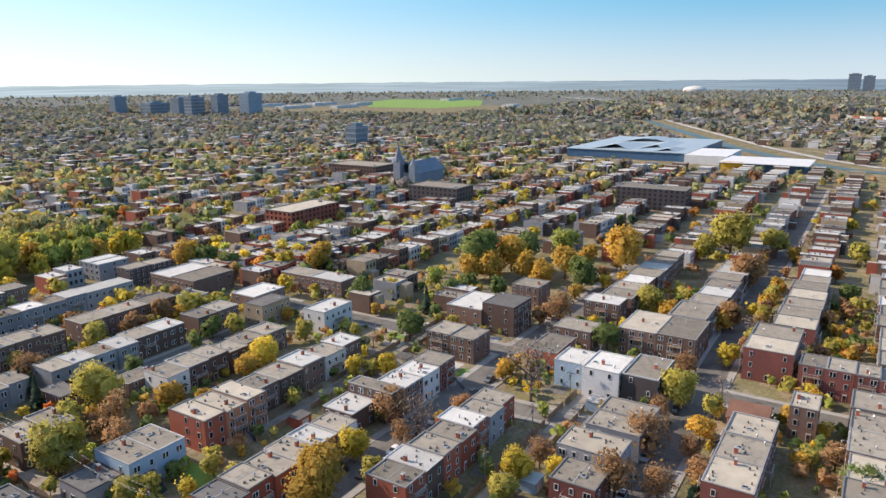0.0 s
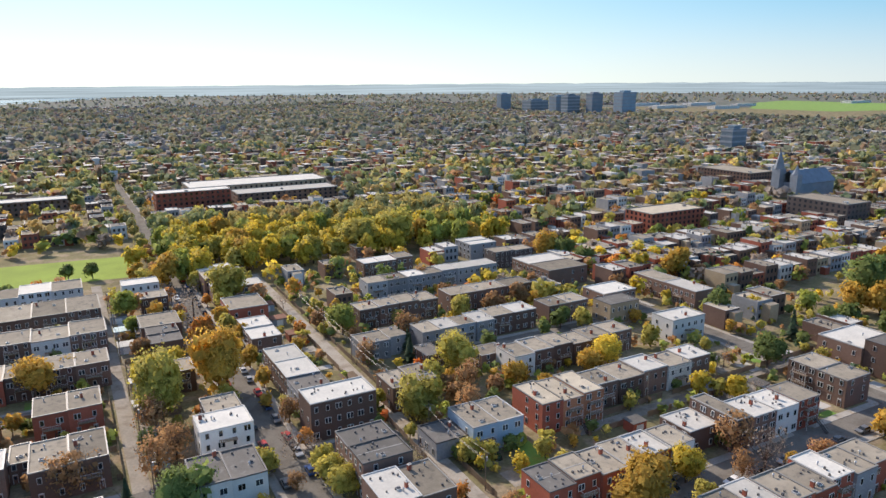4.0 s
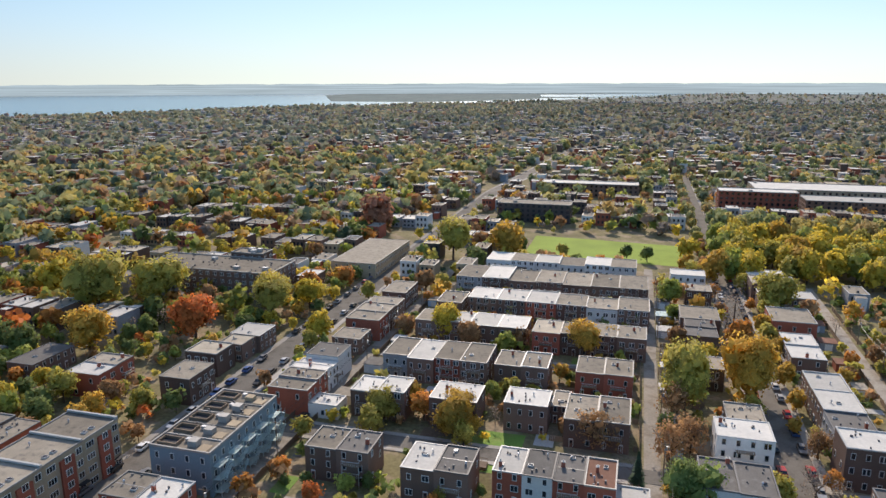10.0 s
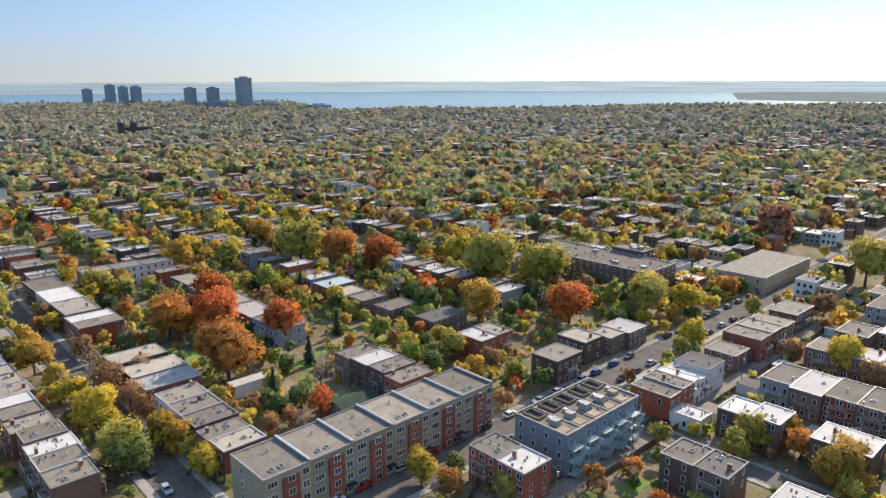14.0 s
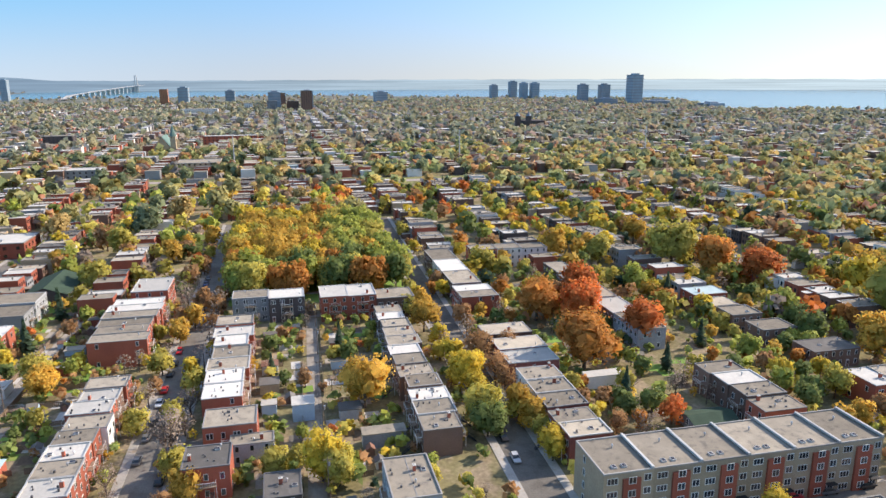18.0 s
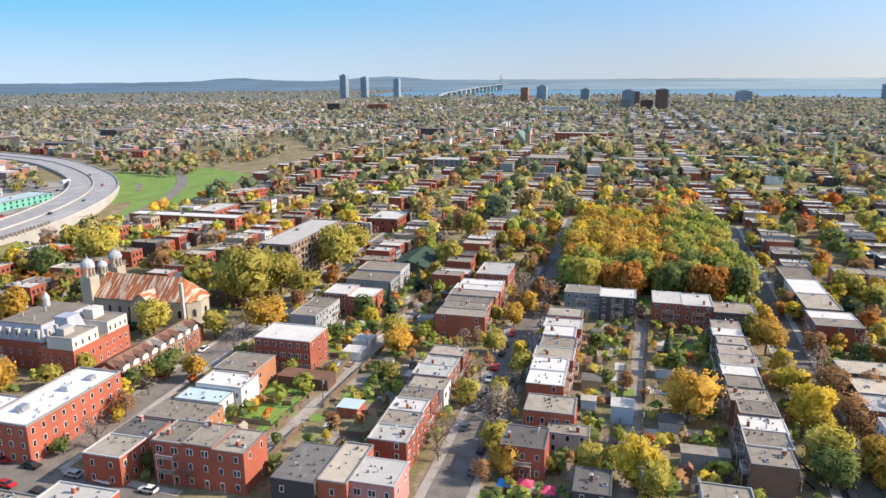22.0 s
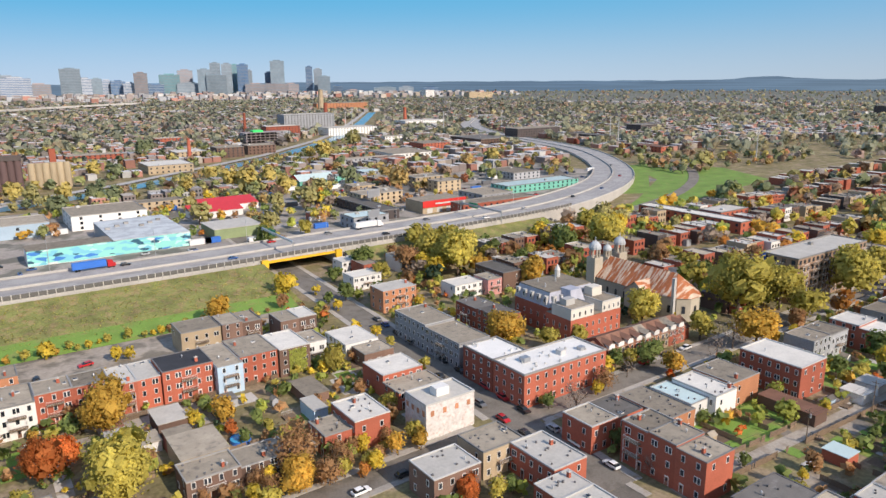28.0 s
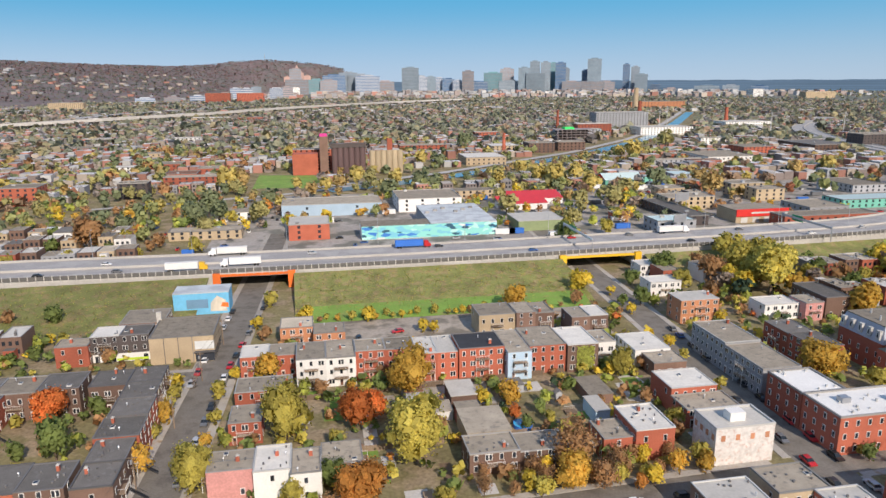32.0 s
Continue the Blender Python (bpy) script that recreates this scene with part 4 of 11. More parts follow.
row(18.8, 235.1, 29.0, 252.5, 7.0, "b", "dd", "y")
row(20.0, 207.2, 28.1, 217.2, 7.0, "b", "g", "x")
row(48.8, 320.4, 63.7, 330.4, 7.0, "b", "w", "x")
row(49.0, 288.5, 69.4, 298.5, 7.0, "b", "w", "x")
row(48.3, 254.5, 62.6, 271.3, 8.0, "r", "g", "y")
row(48.9, 223.6, 58.9, 245.8, 7.0, "b", "ww", "y")
row(-26.5, 133.9, -0.4, 145.5, 8.0, "r", "wddr", "x")
row(-0.4, 130.4, 6.5, 140.4, 5.0, "w", "w", "x")
row(-14.2, 163.0, 1.9, 178.0, 8.0, "b", "gg", "x")
row(-30.3, 167.4, -18.8, 177.4, 8.0, "b", "w", "x")
row(-18.7, 174.7, -14.2, 184.7, 5.0, "b", "g", "x")
row(-37.8, 192.2, -21.9, 204.1, 8.0, "b", "gg", "x")
row(-14.0, 193.1, 2.2, 205.7, 8.0, "r", "gg", "x")
row(-72.7, 190.7, -39.7, 206.5, 8.0, "b", "gwgg", "x")
row(-72.3, 164.7, -56.8, 174.7, 8.0, "b", "ww", "x")
row(-50.0, 165.0, -37.0, 176.0, 8.0, "b", "w", "x")
row(-70.2, 132.7, -54.6, 142.7, 8.0, "b", "gd", "x")
row(-46.4, 131.0, -31.1, 142.5, 8.0, "b", "wd", "x")
row(-60.5, 252.7, 7.1, 267.8, 8.0, "b", "wwwggg", "x")
row(-72.0, 248.7, -62.0, 263.1, 7.0, "b", "g", "y")
row(-72.6, 281.6, 6.8, 301.5, 8.0, "b", "gwggggg", "x")
row(-66.2, 313.8, 1.9, 328.5, 8.0, "w", "wgwgwg", "x")
row(-72.9, 224.7, -33.5, 237.5, 8.0, "b", "gwww", "x")
row(-31.1, 223.5, 6.0, 235.5, 8.0, "b", "tggg", "x")
row(-96.8, 255.6, -86.8, 271.9, 7.0, "b", "g", "y")
row(-97.3, 219.8, -84.7, 248.3, 7.5, "b", "ggg", "y")
row(-96.6, 206.1, -86.3, 216.1, 5.5, "b", "g", "x")
row(-95.3, 184.6, -84.7, 194.8, 8.0, "w", "d", "x")
row(-96.1, 174.6, -84.5, 184.5, 7.0, "w", "ww", "y")
row(-95.4, 160.8, -83.4, 174.0, 8.0, "r", "gg", "y")
row(-83.4, 161.0, -74.8, 167.7, 4.0, "w", "w", "y")
row(-133.4, 177.4, -122.3, 187.4, 7.5, "b", "t", "x")
row(-128.4, 158.1, -118.5, 170.5, 8.0, "b", "g", "y")
row(-131.1, 199.0, -119.8, 210.3, 6.0, "b", "w", "y")
row(-129.7, 189.9, -121.0, 198.9, 6.0, "b", "t", "x")
row(-137.3, 295.5, -115.0, 346.6, 7.0, "t", "g", "y")
townhouses(-129.6, 59.5, -115.5, 126.5, 12.0, "c", "gggggg", "y")
row(-199.8, -55.6, -139.1, -45.6, 8.0, "r", "gwwggwgw", "x")
row(-271.2, -62.9, -226.0, -45.4, 9.0, "r", "wwgggg", "x")
row(-298.9, -59.5, -280.1, -46.0, 9.0, "r", "w", "x")
row(-134.4, -69.5, -118.9, -59.5, 8.0, "d", "d", "x")
row(-136.5, -59.5, -120.2, -52.8, 8.0, "r", "t", "x")
row(-131.8, -52.8, -121.8, -42.9, 8.0, "p", "w", "y")
row(-132.6, -100.9, -122.5, -77.7, 10.5, "r", "ggg", "y")
row(-137.2, -116.6, -118.5, -106.6, 7.5, "r", "dg", "x")
row(-149.9, -117.2, -139.9, -99.8, 6.0, "o", "g", "y")
row(-157.2, -114.6, -149.9, -101.0, 6.5, "w", "l", "y")
row(-166.6, -112.9, -157.3, -98.8, 7.5, "w", "w", "y")
row(-181.1, -114.3, -168.2, -101.0, 7.5, "o", "g", "y")
row(-201.4, -111.6, -187.7, -92.6, 10.0, "r", "w", "y")
row(-237.5, -113.6, -215.8, -103.6, 8.0, "g", "gg", "x")
row(-254.0, -111.9, -241.4, -92.1, 8.0, "r", "ww", "y")
row(-292.8, -112.8, -266.0, -92.9, 7.5, "g", "gg", "x")
shed(-205.7, -87.2, -199.8, -80.7, 3.0, "w", "w", "y")
shed(-216.4, -87.6, -209.4, -81.1, 3.0, "w", "w", "x")
shed(-182.5, -98.1, -176.3, -82.0, 3.5, "b", "r", "y")
gable_house(-327.5, -104.0, -298.6, -87.2, 8.0, "d", "n", "x")
apartment_block(-325.9, -155.3, -269.9, -139.6, 19.0, "a", "w", "x")
row(-270.9, -20.8, -260.9, -7.6, 9.5, "g", "g", "y")
row(-269.3, -7.5, -258.0, 5.7, 9.5, "d", "w", "y")
row(-269.4, 11.5, -254.6, 32.5, 9.5, "r", "ww", "y")
row(-265.6, 32.5, -253.4, 46.9, 8.0, "b", "g", "y")
row(-243.2, -24.1, -177.3, -12.7, 8.5, "r", "gwwggww", "x")
row(-172.4, -22.1, -162.4, -9.4, 8.0, "r", "g", "y")
row(-162.3, -15.7, -157.0, -5.4, 5.5, "g", "g", "y")
row(-154.1, -24.8, -144.1, -14.6, 8.0, "r", "d", "y")
shed(-181.9, -0.8, -176.4, 5.0, 5.0, "l", "w", "y")
row(-246.9, 29.8, -150.3, 39.8, 7.5, "b", "gwgggwgggwgg", "x")
shed(-162.0, 15.9, -158.0, 26.7, 4.0, "g", "g", "y")
row(-138.8, 17.9, -122.5, 27.9, 8.0, "g", "g", "x")
row(-142.4, -7.5, -132.4, 0.4, 6.0, "d", "d", "y")
row(-217.9, 62.0, -207.9, 78.1, 7.5, "b", "t", "y")
row(-204.0, 62.5, -184.8, 78.3, 7.5, "m", "tw", "x")
row(-180.0, 62.9, -155.0, 74.4, 7.5, "m", "ggg", "x")
row(-153.0, 62.2, -138.5, 73.0, 7.5, "m", "gt", "x")
row(-170.9, 115.4, -140.0, 127.6, 7.5, "b", "gwgg", "x")
shed(-181.1, 84.3, -177.1, 95.9, 4.0, "w", "w", "y")
gable_house(-154.1, 99.7, -144.1, 112.3, 4.0, "g", "n", "y")
row(-157.4, 154.6, -146.1, 169.5, 7.5, "r", "wg", "y")
row(-183.8, 158.7, -173.8, 175.6, 6.0, "b", "d", "y")
row(-217.4, 153.1, -207.4, 165.1, 7.0, "b", "g", "y")
row(-242.2, 153.5, -232.2, 168.1, 7.0, "r", "l", "y")
row(-231.2, 153.2, -221.2, 165.5, 6.0, "b", "t", "y")
row(-204.1, 155.7, -194.1, 169.1, 6.0, "b", "g", "y")
row(-290.1, 112.8, -200.7, 122.8, 7.5, "b", "gggwg", "x")
row(-323.4, 85.9, -313.4, 124.1, 9.0, "d", "ggg", "y")
row(-325.7, 65.3, -266.8, 77.4, 8.0, "b", "gwg", "x")
row(-262.7, 63.9, -246.3, 78.6, 8.0, "r", "wg", "x")
wrapped_house(-105.0, -145.8, -89.7, -135.8, 9.5, "W", "w", "x")
row(-135.2, -205.4, -122.9, -166.7, 9.0, "g", "gg", "y")
row(-147.0, -239.1, -131.6, -228.6, 9.0, "o", "w", "x")
row(-159.2, -298.5, -144.3, -288.5, 6.0, "w", "w", "x")
row(-150.0, -271.8, -136.1, -261.8, 6.0, "w", "w", "x")
row(-178.8, -235.9, -164.3, -225.7, 6.0, "w", "w", "x")
row(-186.5, -232.2, -178.9, -222.2, 7.0, "p", "g", "x")
row(-198.8, -243.9, -188.6, -223.8, 8.0, "b", "d", "y")
row(-160.2, -205.9, -150.2, -180.1, 8.0, "r", "dd", "y")
row(-106.8, -175.4, -93.2, -163.4, 7.0, "r", "w", "x")
row(-108.2, -163.3, -92.9, -154.2, 5.0, "r", "g", "x")
row(-82.4, -154.4, -72.4, -141.3, 8.0, "r", "w", "y")
row(-72.4, -152.0, -64.8, -142.5, 6.0, "r", "g", "y")
row(-109.5, -209.8, -97.4, -194.5, 5.5, "w", "w", "y")
row(-110.3, -194.4, -99.5, -185.8, 4.5, "b", "g", "x")
shed(-74.3, -169.7, -70.3, -160.6, 4.0, "l", "w", "y")
row(-102.3, -123.0, -90.1, -113.0, 7.0, "t", "g", "x")
row(-108.0, -112.9, -98.0, -98.2, 7.0, "r", "w", "y")
row(-100.6, -96.7, -90.6, -81.9, 7.0, "r", "ww", "y")
row(-87.2, -120.2, -74.6, -110.2, 7.0, "b", "w", "x")
row(74.3, -236.1, 84.3, -228.9, 7.0, "r", "g", "y")
row(56.1, -241.5, 74.3, -231.5, 9.0, "d", "dw", "x")
row(55.0, -265.6, 70.0, -250.1, 6.5, "b", "g", "y")
row(8.2, -217.9, 25.1, -207.9, 7.0, "r", "gw", "x")
row(-9.5, -212.7, 8.1, -198.3, 9.0, "w", "gg", "x")
row(-27.8, -211.2, -9.6, -201.2, 9.0, "r", "gg", "x")
row(3.0, -245.5, 14.3, -234.6, 6.5, "o", "t", "x")
row(-7.7, -238.4, 3.0, -228.4, 6.0, "o", "g", "x")
row(-68.2, -242.7, -54.9, -230.0, 8.0, "t", "g", "x")
row(-82.4, -240.7, -68.4, -229.0, 8.0, "b", "gg", "x")
row(9.1, -195.6, 24.6, -185.6, 6.0, "r", "g", "x")
row(16.2, -177.7, 24.4, -167.7, 6.0, "r", "g", "x")
row(16.4, -152.5, 26.4, -143.6, 7.0, "p", "g", "y")
row(8.2, -152.9, 16.3, -141.8, 7.0, "w", "w", "y")
row(1.7, -150.2, 8.2, -139.5, 7.0, "w", "g", "y")
row(-7.8, -155.7, 1.6, -145.5, 5.0, "b", "g", "y")
# the long terrace that backs on the lane, and the low garages before it
row(-40.4, -211.0, -27.9, -196.8, 9.0, "r", "ww", "x")
row(-54.8, -208.6, -40.6, -195.6, 10.0, "r", "k", "x")
row(-62.6, -211.6, -55.0, -192.4, 9.0, "l", "g", "x")
row(-74.6, -212.2, -62.8, -195.6, 9.2, "r", "g", "x")
row(-84.9, -210.0, -74.8, -194.4, 9.0, "b", "w", "x")
row(-92.0, -208.0, -85.1, -197.4, 8.0, "w", "g", "x")
row(-100.0, -233.0, -86.5, -222.0, 8.0, "b", "wg", "x")
shed(-41.9, -187.0, -34.4, -176.8, 4.0, "b", "w", "y")
shed(-33.6, -177.0, -24.4, -170.4, 3.0, "w", "g", "x")
shed(-45.2, -167.0, -34.0, -153.6, 5.0, "t", "g", "y")
shed(-40.4, -172.0, -34.2, -167.2, 4.6, "r", "g", "y")
row(-56.4, -151.6, -32.0, -142.6, 5.0, "b", "gg", "x")
shed(-80.2, -184.4, -73.2, -172.0, 3.0, "b", "g", "y")



def ivy(x0, x1, y, z0, z1):
    """Leaves that cover a wall facing north."""
    rng = random.Random(5)
    s = Solid()
    for _ in range(700):
        x, z, q = rng.uniform(x0, x1), rng.uniform(z0, z1), rng.uniform(0.15, 0.32)
        d, a, b = rng.uniform(0.05, 0.3), rng.uniform(-0.15, 0.15), rng.uniform(-0.15, 0.15)
        s.poly([(x + q, y + d + a, z - q), (x - q, y + d + b, z - q * 0.7), (x - q * 0.8, y + d - a, z + q), (x + q * 0.9, y + d - b, z + q)])
    tagged(new("ivy", s.mesh("ivy", LEAF["L"])), "light green ivy over the back wall of a house", "ivy", "", "stuff")


ivy(-83.5, -78, -194.4, 0.5, 8.4)

# ---- large buildings ----
block(-239.2, -456.8, -226.1, -391.3, 6.0, "d", "d", "warehouse", category="warehouse", gap=5.0)
block(-341.8, -425.7, -313.1, -396.3, 7.0, "g", "g", "warehouse", category="warehouse", gap=5.0)
block(-437.6, -443.4, -359.0, -422.2, 6.0, "T", "l", "warehouse", category="warehouse", gap=5.0)
block(-341.8, -475.6, -318.5, -461.3, 9.0, "t", "g", "warehouse", category="warehouse", gap=5.0)
block(-446.1, -520.2, -414.5, -479.5, 6.0, "g", "g", "warehouse", category="warehouse", gap=5.0)
block(-530.2, -854.8, -494.3, -841.8, 12.0, "w", "g", "warehouse", category="warehouse", gap=5.0)
block(-537.3, -783.1, -496.0, -749.4, 9.0, "r", "g", "warehouse", category="warehouse", gap=5.0)
block(-643.7, -823.1, -591.5, -752.5, 9.0, "b", "d", "warehouse", category="warehouse", gap=5.0)
block(-532.4, -704.6, -494.8, -692.6, 6.0, "r", "r", "warehouse", category="warehouse", gap=5.0)
block(-461.3, -728.8, -404.9, -672.7, 8.0, "w", "g", "warehouse", category="warehouse", gap=5.0)
block(-404.8, -686.0, -344.9, -674.0, 6.0, "g", "g", "warehouse", category="warehouse", gap=5.0)
block(-332.1, -591.6, -310.8, -568.2, 6.0, "g", "l", "warehouse", category="warehouse", gap=5.0)
block(-782.6, -765.3, -760.7, -685.3, 9.0, "d", "d", "warehouse", category="warehouse", gap=5.0)
block(-728.2, -607.2, -708.6, -548.5, 7.0, "r", "r", "warehouse", category="warehouse", gap=5.0)
block(-284.4, -416.0, -269.9, -398.4, 7.0, "w", "w", "warehouse", category="warehouse", gap=5.0)
block(-282.2, -480.8, -270.2, -465.9, 7.0, "b", "g", "warehouse", category="warehouse", gap=5.0)
block(-268.6, -483.0, -254.1, -471.0, 6.0, "t", "g", "warehouse", category="warehouse", gap=5.0)
block(-100, -512.2, -56, -474, 9.0, "w", "g", "warehouse", category="warehouse", gap=11.0)
block(-134.6, -532.0, -88.7, -520.0, 6.0, "t", "g", "warehouse", category="warehouse", gap=5.0)
block(-290.4, -579.8, -245.9, -567.8, 5.0, "T", "l", "warehouse", category="warehouse", gap=5.0)
block(-7, -424, 16, -400, 9.0, "r", "w", "warehouse", category="warehouse", gap=8.0)
block(40.2, -476.1, 64.7, -464.1, 6.0, "w", "g", "warehouse", category="warehouse", gap=5.0)
block(43.2, -424.6, 83.7, -412.6, 5.0, "t", "g", "warehouse", category="warehouse", gap=5.0)
block(77.2, -636.0, 126.0, -624.0, 9.0, "r", "g", "warehouse", category="warehouse", gap=5.0)
block(250.2, -956.8, 308.9, -930.8, 8.0, "r", "g", "warehouse", category="warehouse", gap=5.0)
block(155.6, -1070.5, 195.1, -1053.2, 9.0, "w", "w", "warehouse", category="warehouse", gap=5.0)
block(94.0, -1583.8, 153.5, -1571.8, 10.0, "r", "g", "warehouse", category="warehouse", gap=5.0)
block(172.7, -1629.8, 252.7, -1595.1, 9.0, "t", "w", "warehouse", category="warehouse", gap=5.0)
block(746.3, -2502.4, 826.3, -2464.5, 10.0, "r", "w", "warehouse", category="warehouse", gap=5.0)
block(127.6, -586.6, 149.5, -572.3, 12.0, "d", "g", "warehouse", category="warehouse", gap=5.0)
block(-427.3, -1021.0, -354.9, -1009.0, 14.0, "g", "w", "warehouse", category="warehouse", gap=5.0)
block(-674.1, -1443.6, -621.1, -1397.4, 12.0, "w", "w", "warehouse", category="warehouse", gap=5.0)
block(-247.7, -863.8, -212.7, -831.8, 9.0, "t", "w", "warehouse", category="warehouse", gap=5.0)
block(-201.0, -768.1, -157.7, -722.7, 8.0, "t", "w", "warehouse", category="warehouse", gap=5.0)
block(-404.8, -729.9, -383.5, -717.8, 7.0, "r", "g", "warehouse", category="warehouse", gap=5.0)
block(-338.8, -383.3, -275.3, -368.8, 8.0, "r", "g", "warehouse", category="warehouse", gap=5.0)
block(-384.1, -303.1, -372.1, -228.4, 7.0, "r", "w", "warehouse", category="warehouse", gap=5.0)
block(-746.9, -98.7, -713.1, -58.4, 9.0, "t", "g", "warehouse", category="warehouse", gap=5.0)
block(-412.0, -148.2, -386.4, -129.7, 8.0, "r", "w", "warehouse", category="warehouse", gap=5.0)
block(-491.2, -204.4, -474.8, -172.5, 7.0, "b", "w", "warehouse", category="warehouse", gap=5.0)
block(-782.5, 58.6, -770.5, 138.6, 8.0, "b", "w", "warehouse", category="warehouse", gap=5.0)
block(-419.7, -269.4, -389.5, -253.5, 7.0, "r", "w", "warehouse", category="warehouse", gap=5.0)

# further houses of the eastern streets, two under one roof line
row(262, 45, 334, 57, 8, "b", "gwggwg", "x", "terraced_house")
row(252, 76, 336, 88, 8, "b", "ggwgwgg", "x", "terraced_house")
row(252, 14, 336, 26, 8, "m", "tggtggw", "x", "terraced_house")
row(228, -16, 330, -4, 8, "b", "gtgggwgg", "x", "terraced_house")
row(120, -12, 205, 0, 8, "b", "tggtggg", "x", "terraced_house")
row(-101.5, 103.5, -85, 112.5, 8.5, "r", "gw", "x", "terraced_house")


# ---- landmarks ----
M_RUST = mat("rusted_metal_roof", (0.40, 0.135, 0.05), 0.65, var=0.35, fine=1.5, coarse=0.12, second=(0.60, 0.47, 0.36), mix=(0.49, 0.57), metal=0.1)
# pale streaks run down the slope
_n, _l = M_RUST.node_tree.nodes, M_RUST.node_tree.links
_map = _n.new("ShaderNodeMapping")
_map.inputs["Scale"].default_value = (0.45, 3.2, 0.45)
_l.new(_n["Geometry"].outputs["Position"], _map.inputs[0])
_l.new(_map.outputs[0], _n["Noise Texture.002"].inputs["Vector"])
M_STONE = mat("weathered_limestone", (0.40, 0.36, 0.29), 0.9, var=0.2, fine=2, coarse=0.15)
M_REDROOF = mat("bright_red_metal_roof", (0.62, 0.035, 0.04), 0.5, var=0.1)
M_PALEROOF = mat("pale_grey_roof", (0.46, 0.49, 0.50), 0.7, var=0.15, fine=0.8, coarse=0.06, second=(0.36, 0.38, 0.40))
M_ORANGE = mat("orange_painted_steel", (0.72, 0.16, 0.03), 0.5, var=0.08)
M_YELLOW = mat("yellow_painted_steel", (0.75, 0.45, 0.03), 0.5, var=0.08)
M_BLUE = mat("blue_painted_metal", (0.04, 0.16, 0.55), 0.5, var=0.08)
M_GREEN = mat("green_sign", (0.02, 0.28, 0.13), 0.5, var=0.05)


def mural_material():
    m = mat("painted_mural", (0.25, 0.62, 0.58), 0.7, var=0.1)
    n, l = m.node_tree.nodes, m.node_tree.links
    geo, vo, ramp = n.new("ShaderNodeNewGeometry"), n.new("ShaderNodeTexVoronoi"), n.new("ShaderNodeValToRGB")
    vo.inputs["Scale"].default_value = 0.42
    mapn = n.new("ShaderNodeMapping")
    mapn.inputs["Rotation"].default_value, mapn.inputs["Scale"].default_value = (0.3, 0.5, 0.2), (0.6, 1, 1.7)
    l.new(geo.outputs["Position"], mapn.inputs[0])
    l.new(mapn.outputs[0], vo.inputs["Vector"])
    sep = n.new("ShaderNodeSeparateColor")
    l.new(vo.outputs["Color"], sep.inputs[0])
    l.new(sep.outputs[0], ramp.inputs[0])
    ramp.color_ramp.interpolation = "CONSTANT"
    e = ramp.color_ramp.elements
    e[0].position, e[0].color = 0.0, (0.25, 0.62, 0.58, 1)
    e[1].position, e[1].color = 0.62, (0.03, 0.10, 0.16, 1)
    for p, c in ((0.45, (0.42, 0.75, 0.68, 1)), (0.75, (0.18, 0.5, 0.62, 1)), (0.9, (0.05, 0.2, 0.55, 1)), (0.955, (0.62, 0.66, 0.66, 1))):
        k = e.new(p)
        k.color = c
    l.new(ramp.outputs[0], n["Principled BSDF"].inputs["Base Color"])
    return m


M_MURAL = mural_material()

# red-brick apartment house on the corner, an L in plan
block(-154, -148, -121.4, -134.4, 10, "r", "W", "apartment_house", "three-storey red-brick corner apartment house with a white roof", "apartment building", 3.1, "s")
block(-134.2, -162.3, -121.2, -148.1, 10, "r", "W", "apartment_house", "red-brick wing of the corner apartment house with a white roof", "apartment building", 3.1, "s", False)
# dark terrace round a court
row(44.5, -204, 54, -141, 8, "b", "dddddd", "y")
row(54.1, -204, 64, -193, 8, "b", "d", "x")
row(66, -204, 110, -193, 8, "b", "dgdd", "x")
row(84, -192.9, 94, -153.1, 8, "b", "dddd", "y")
row(54.1, -153, 112, -141, 8, "b", "dddddd", "x")
block(-206, 250, -144, 273, 12, "b", "g", "school", "long dark-brick school with a flat grey roof", "school", 3.4)
block(-176, 273.1, -160, 282, 14, "b", "g", "school_hall", "dark-brick school hall with a grey roof", "school", 3.4)


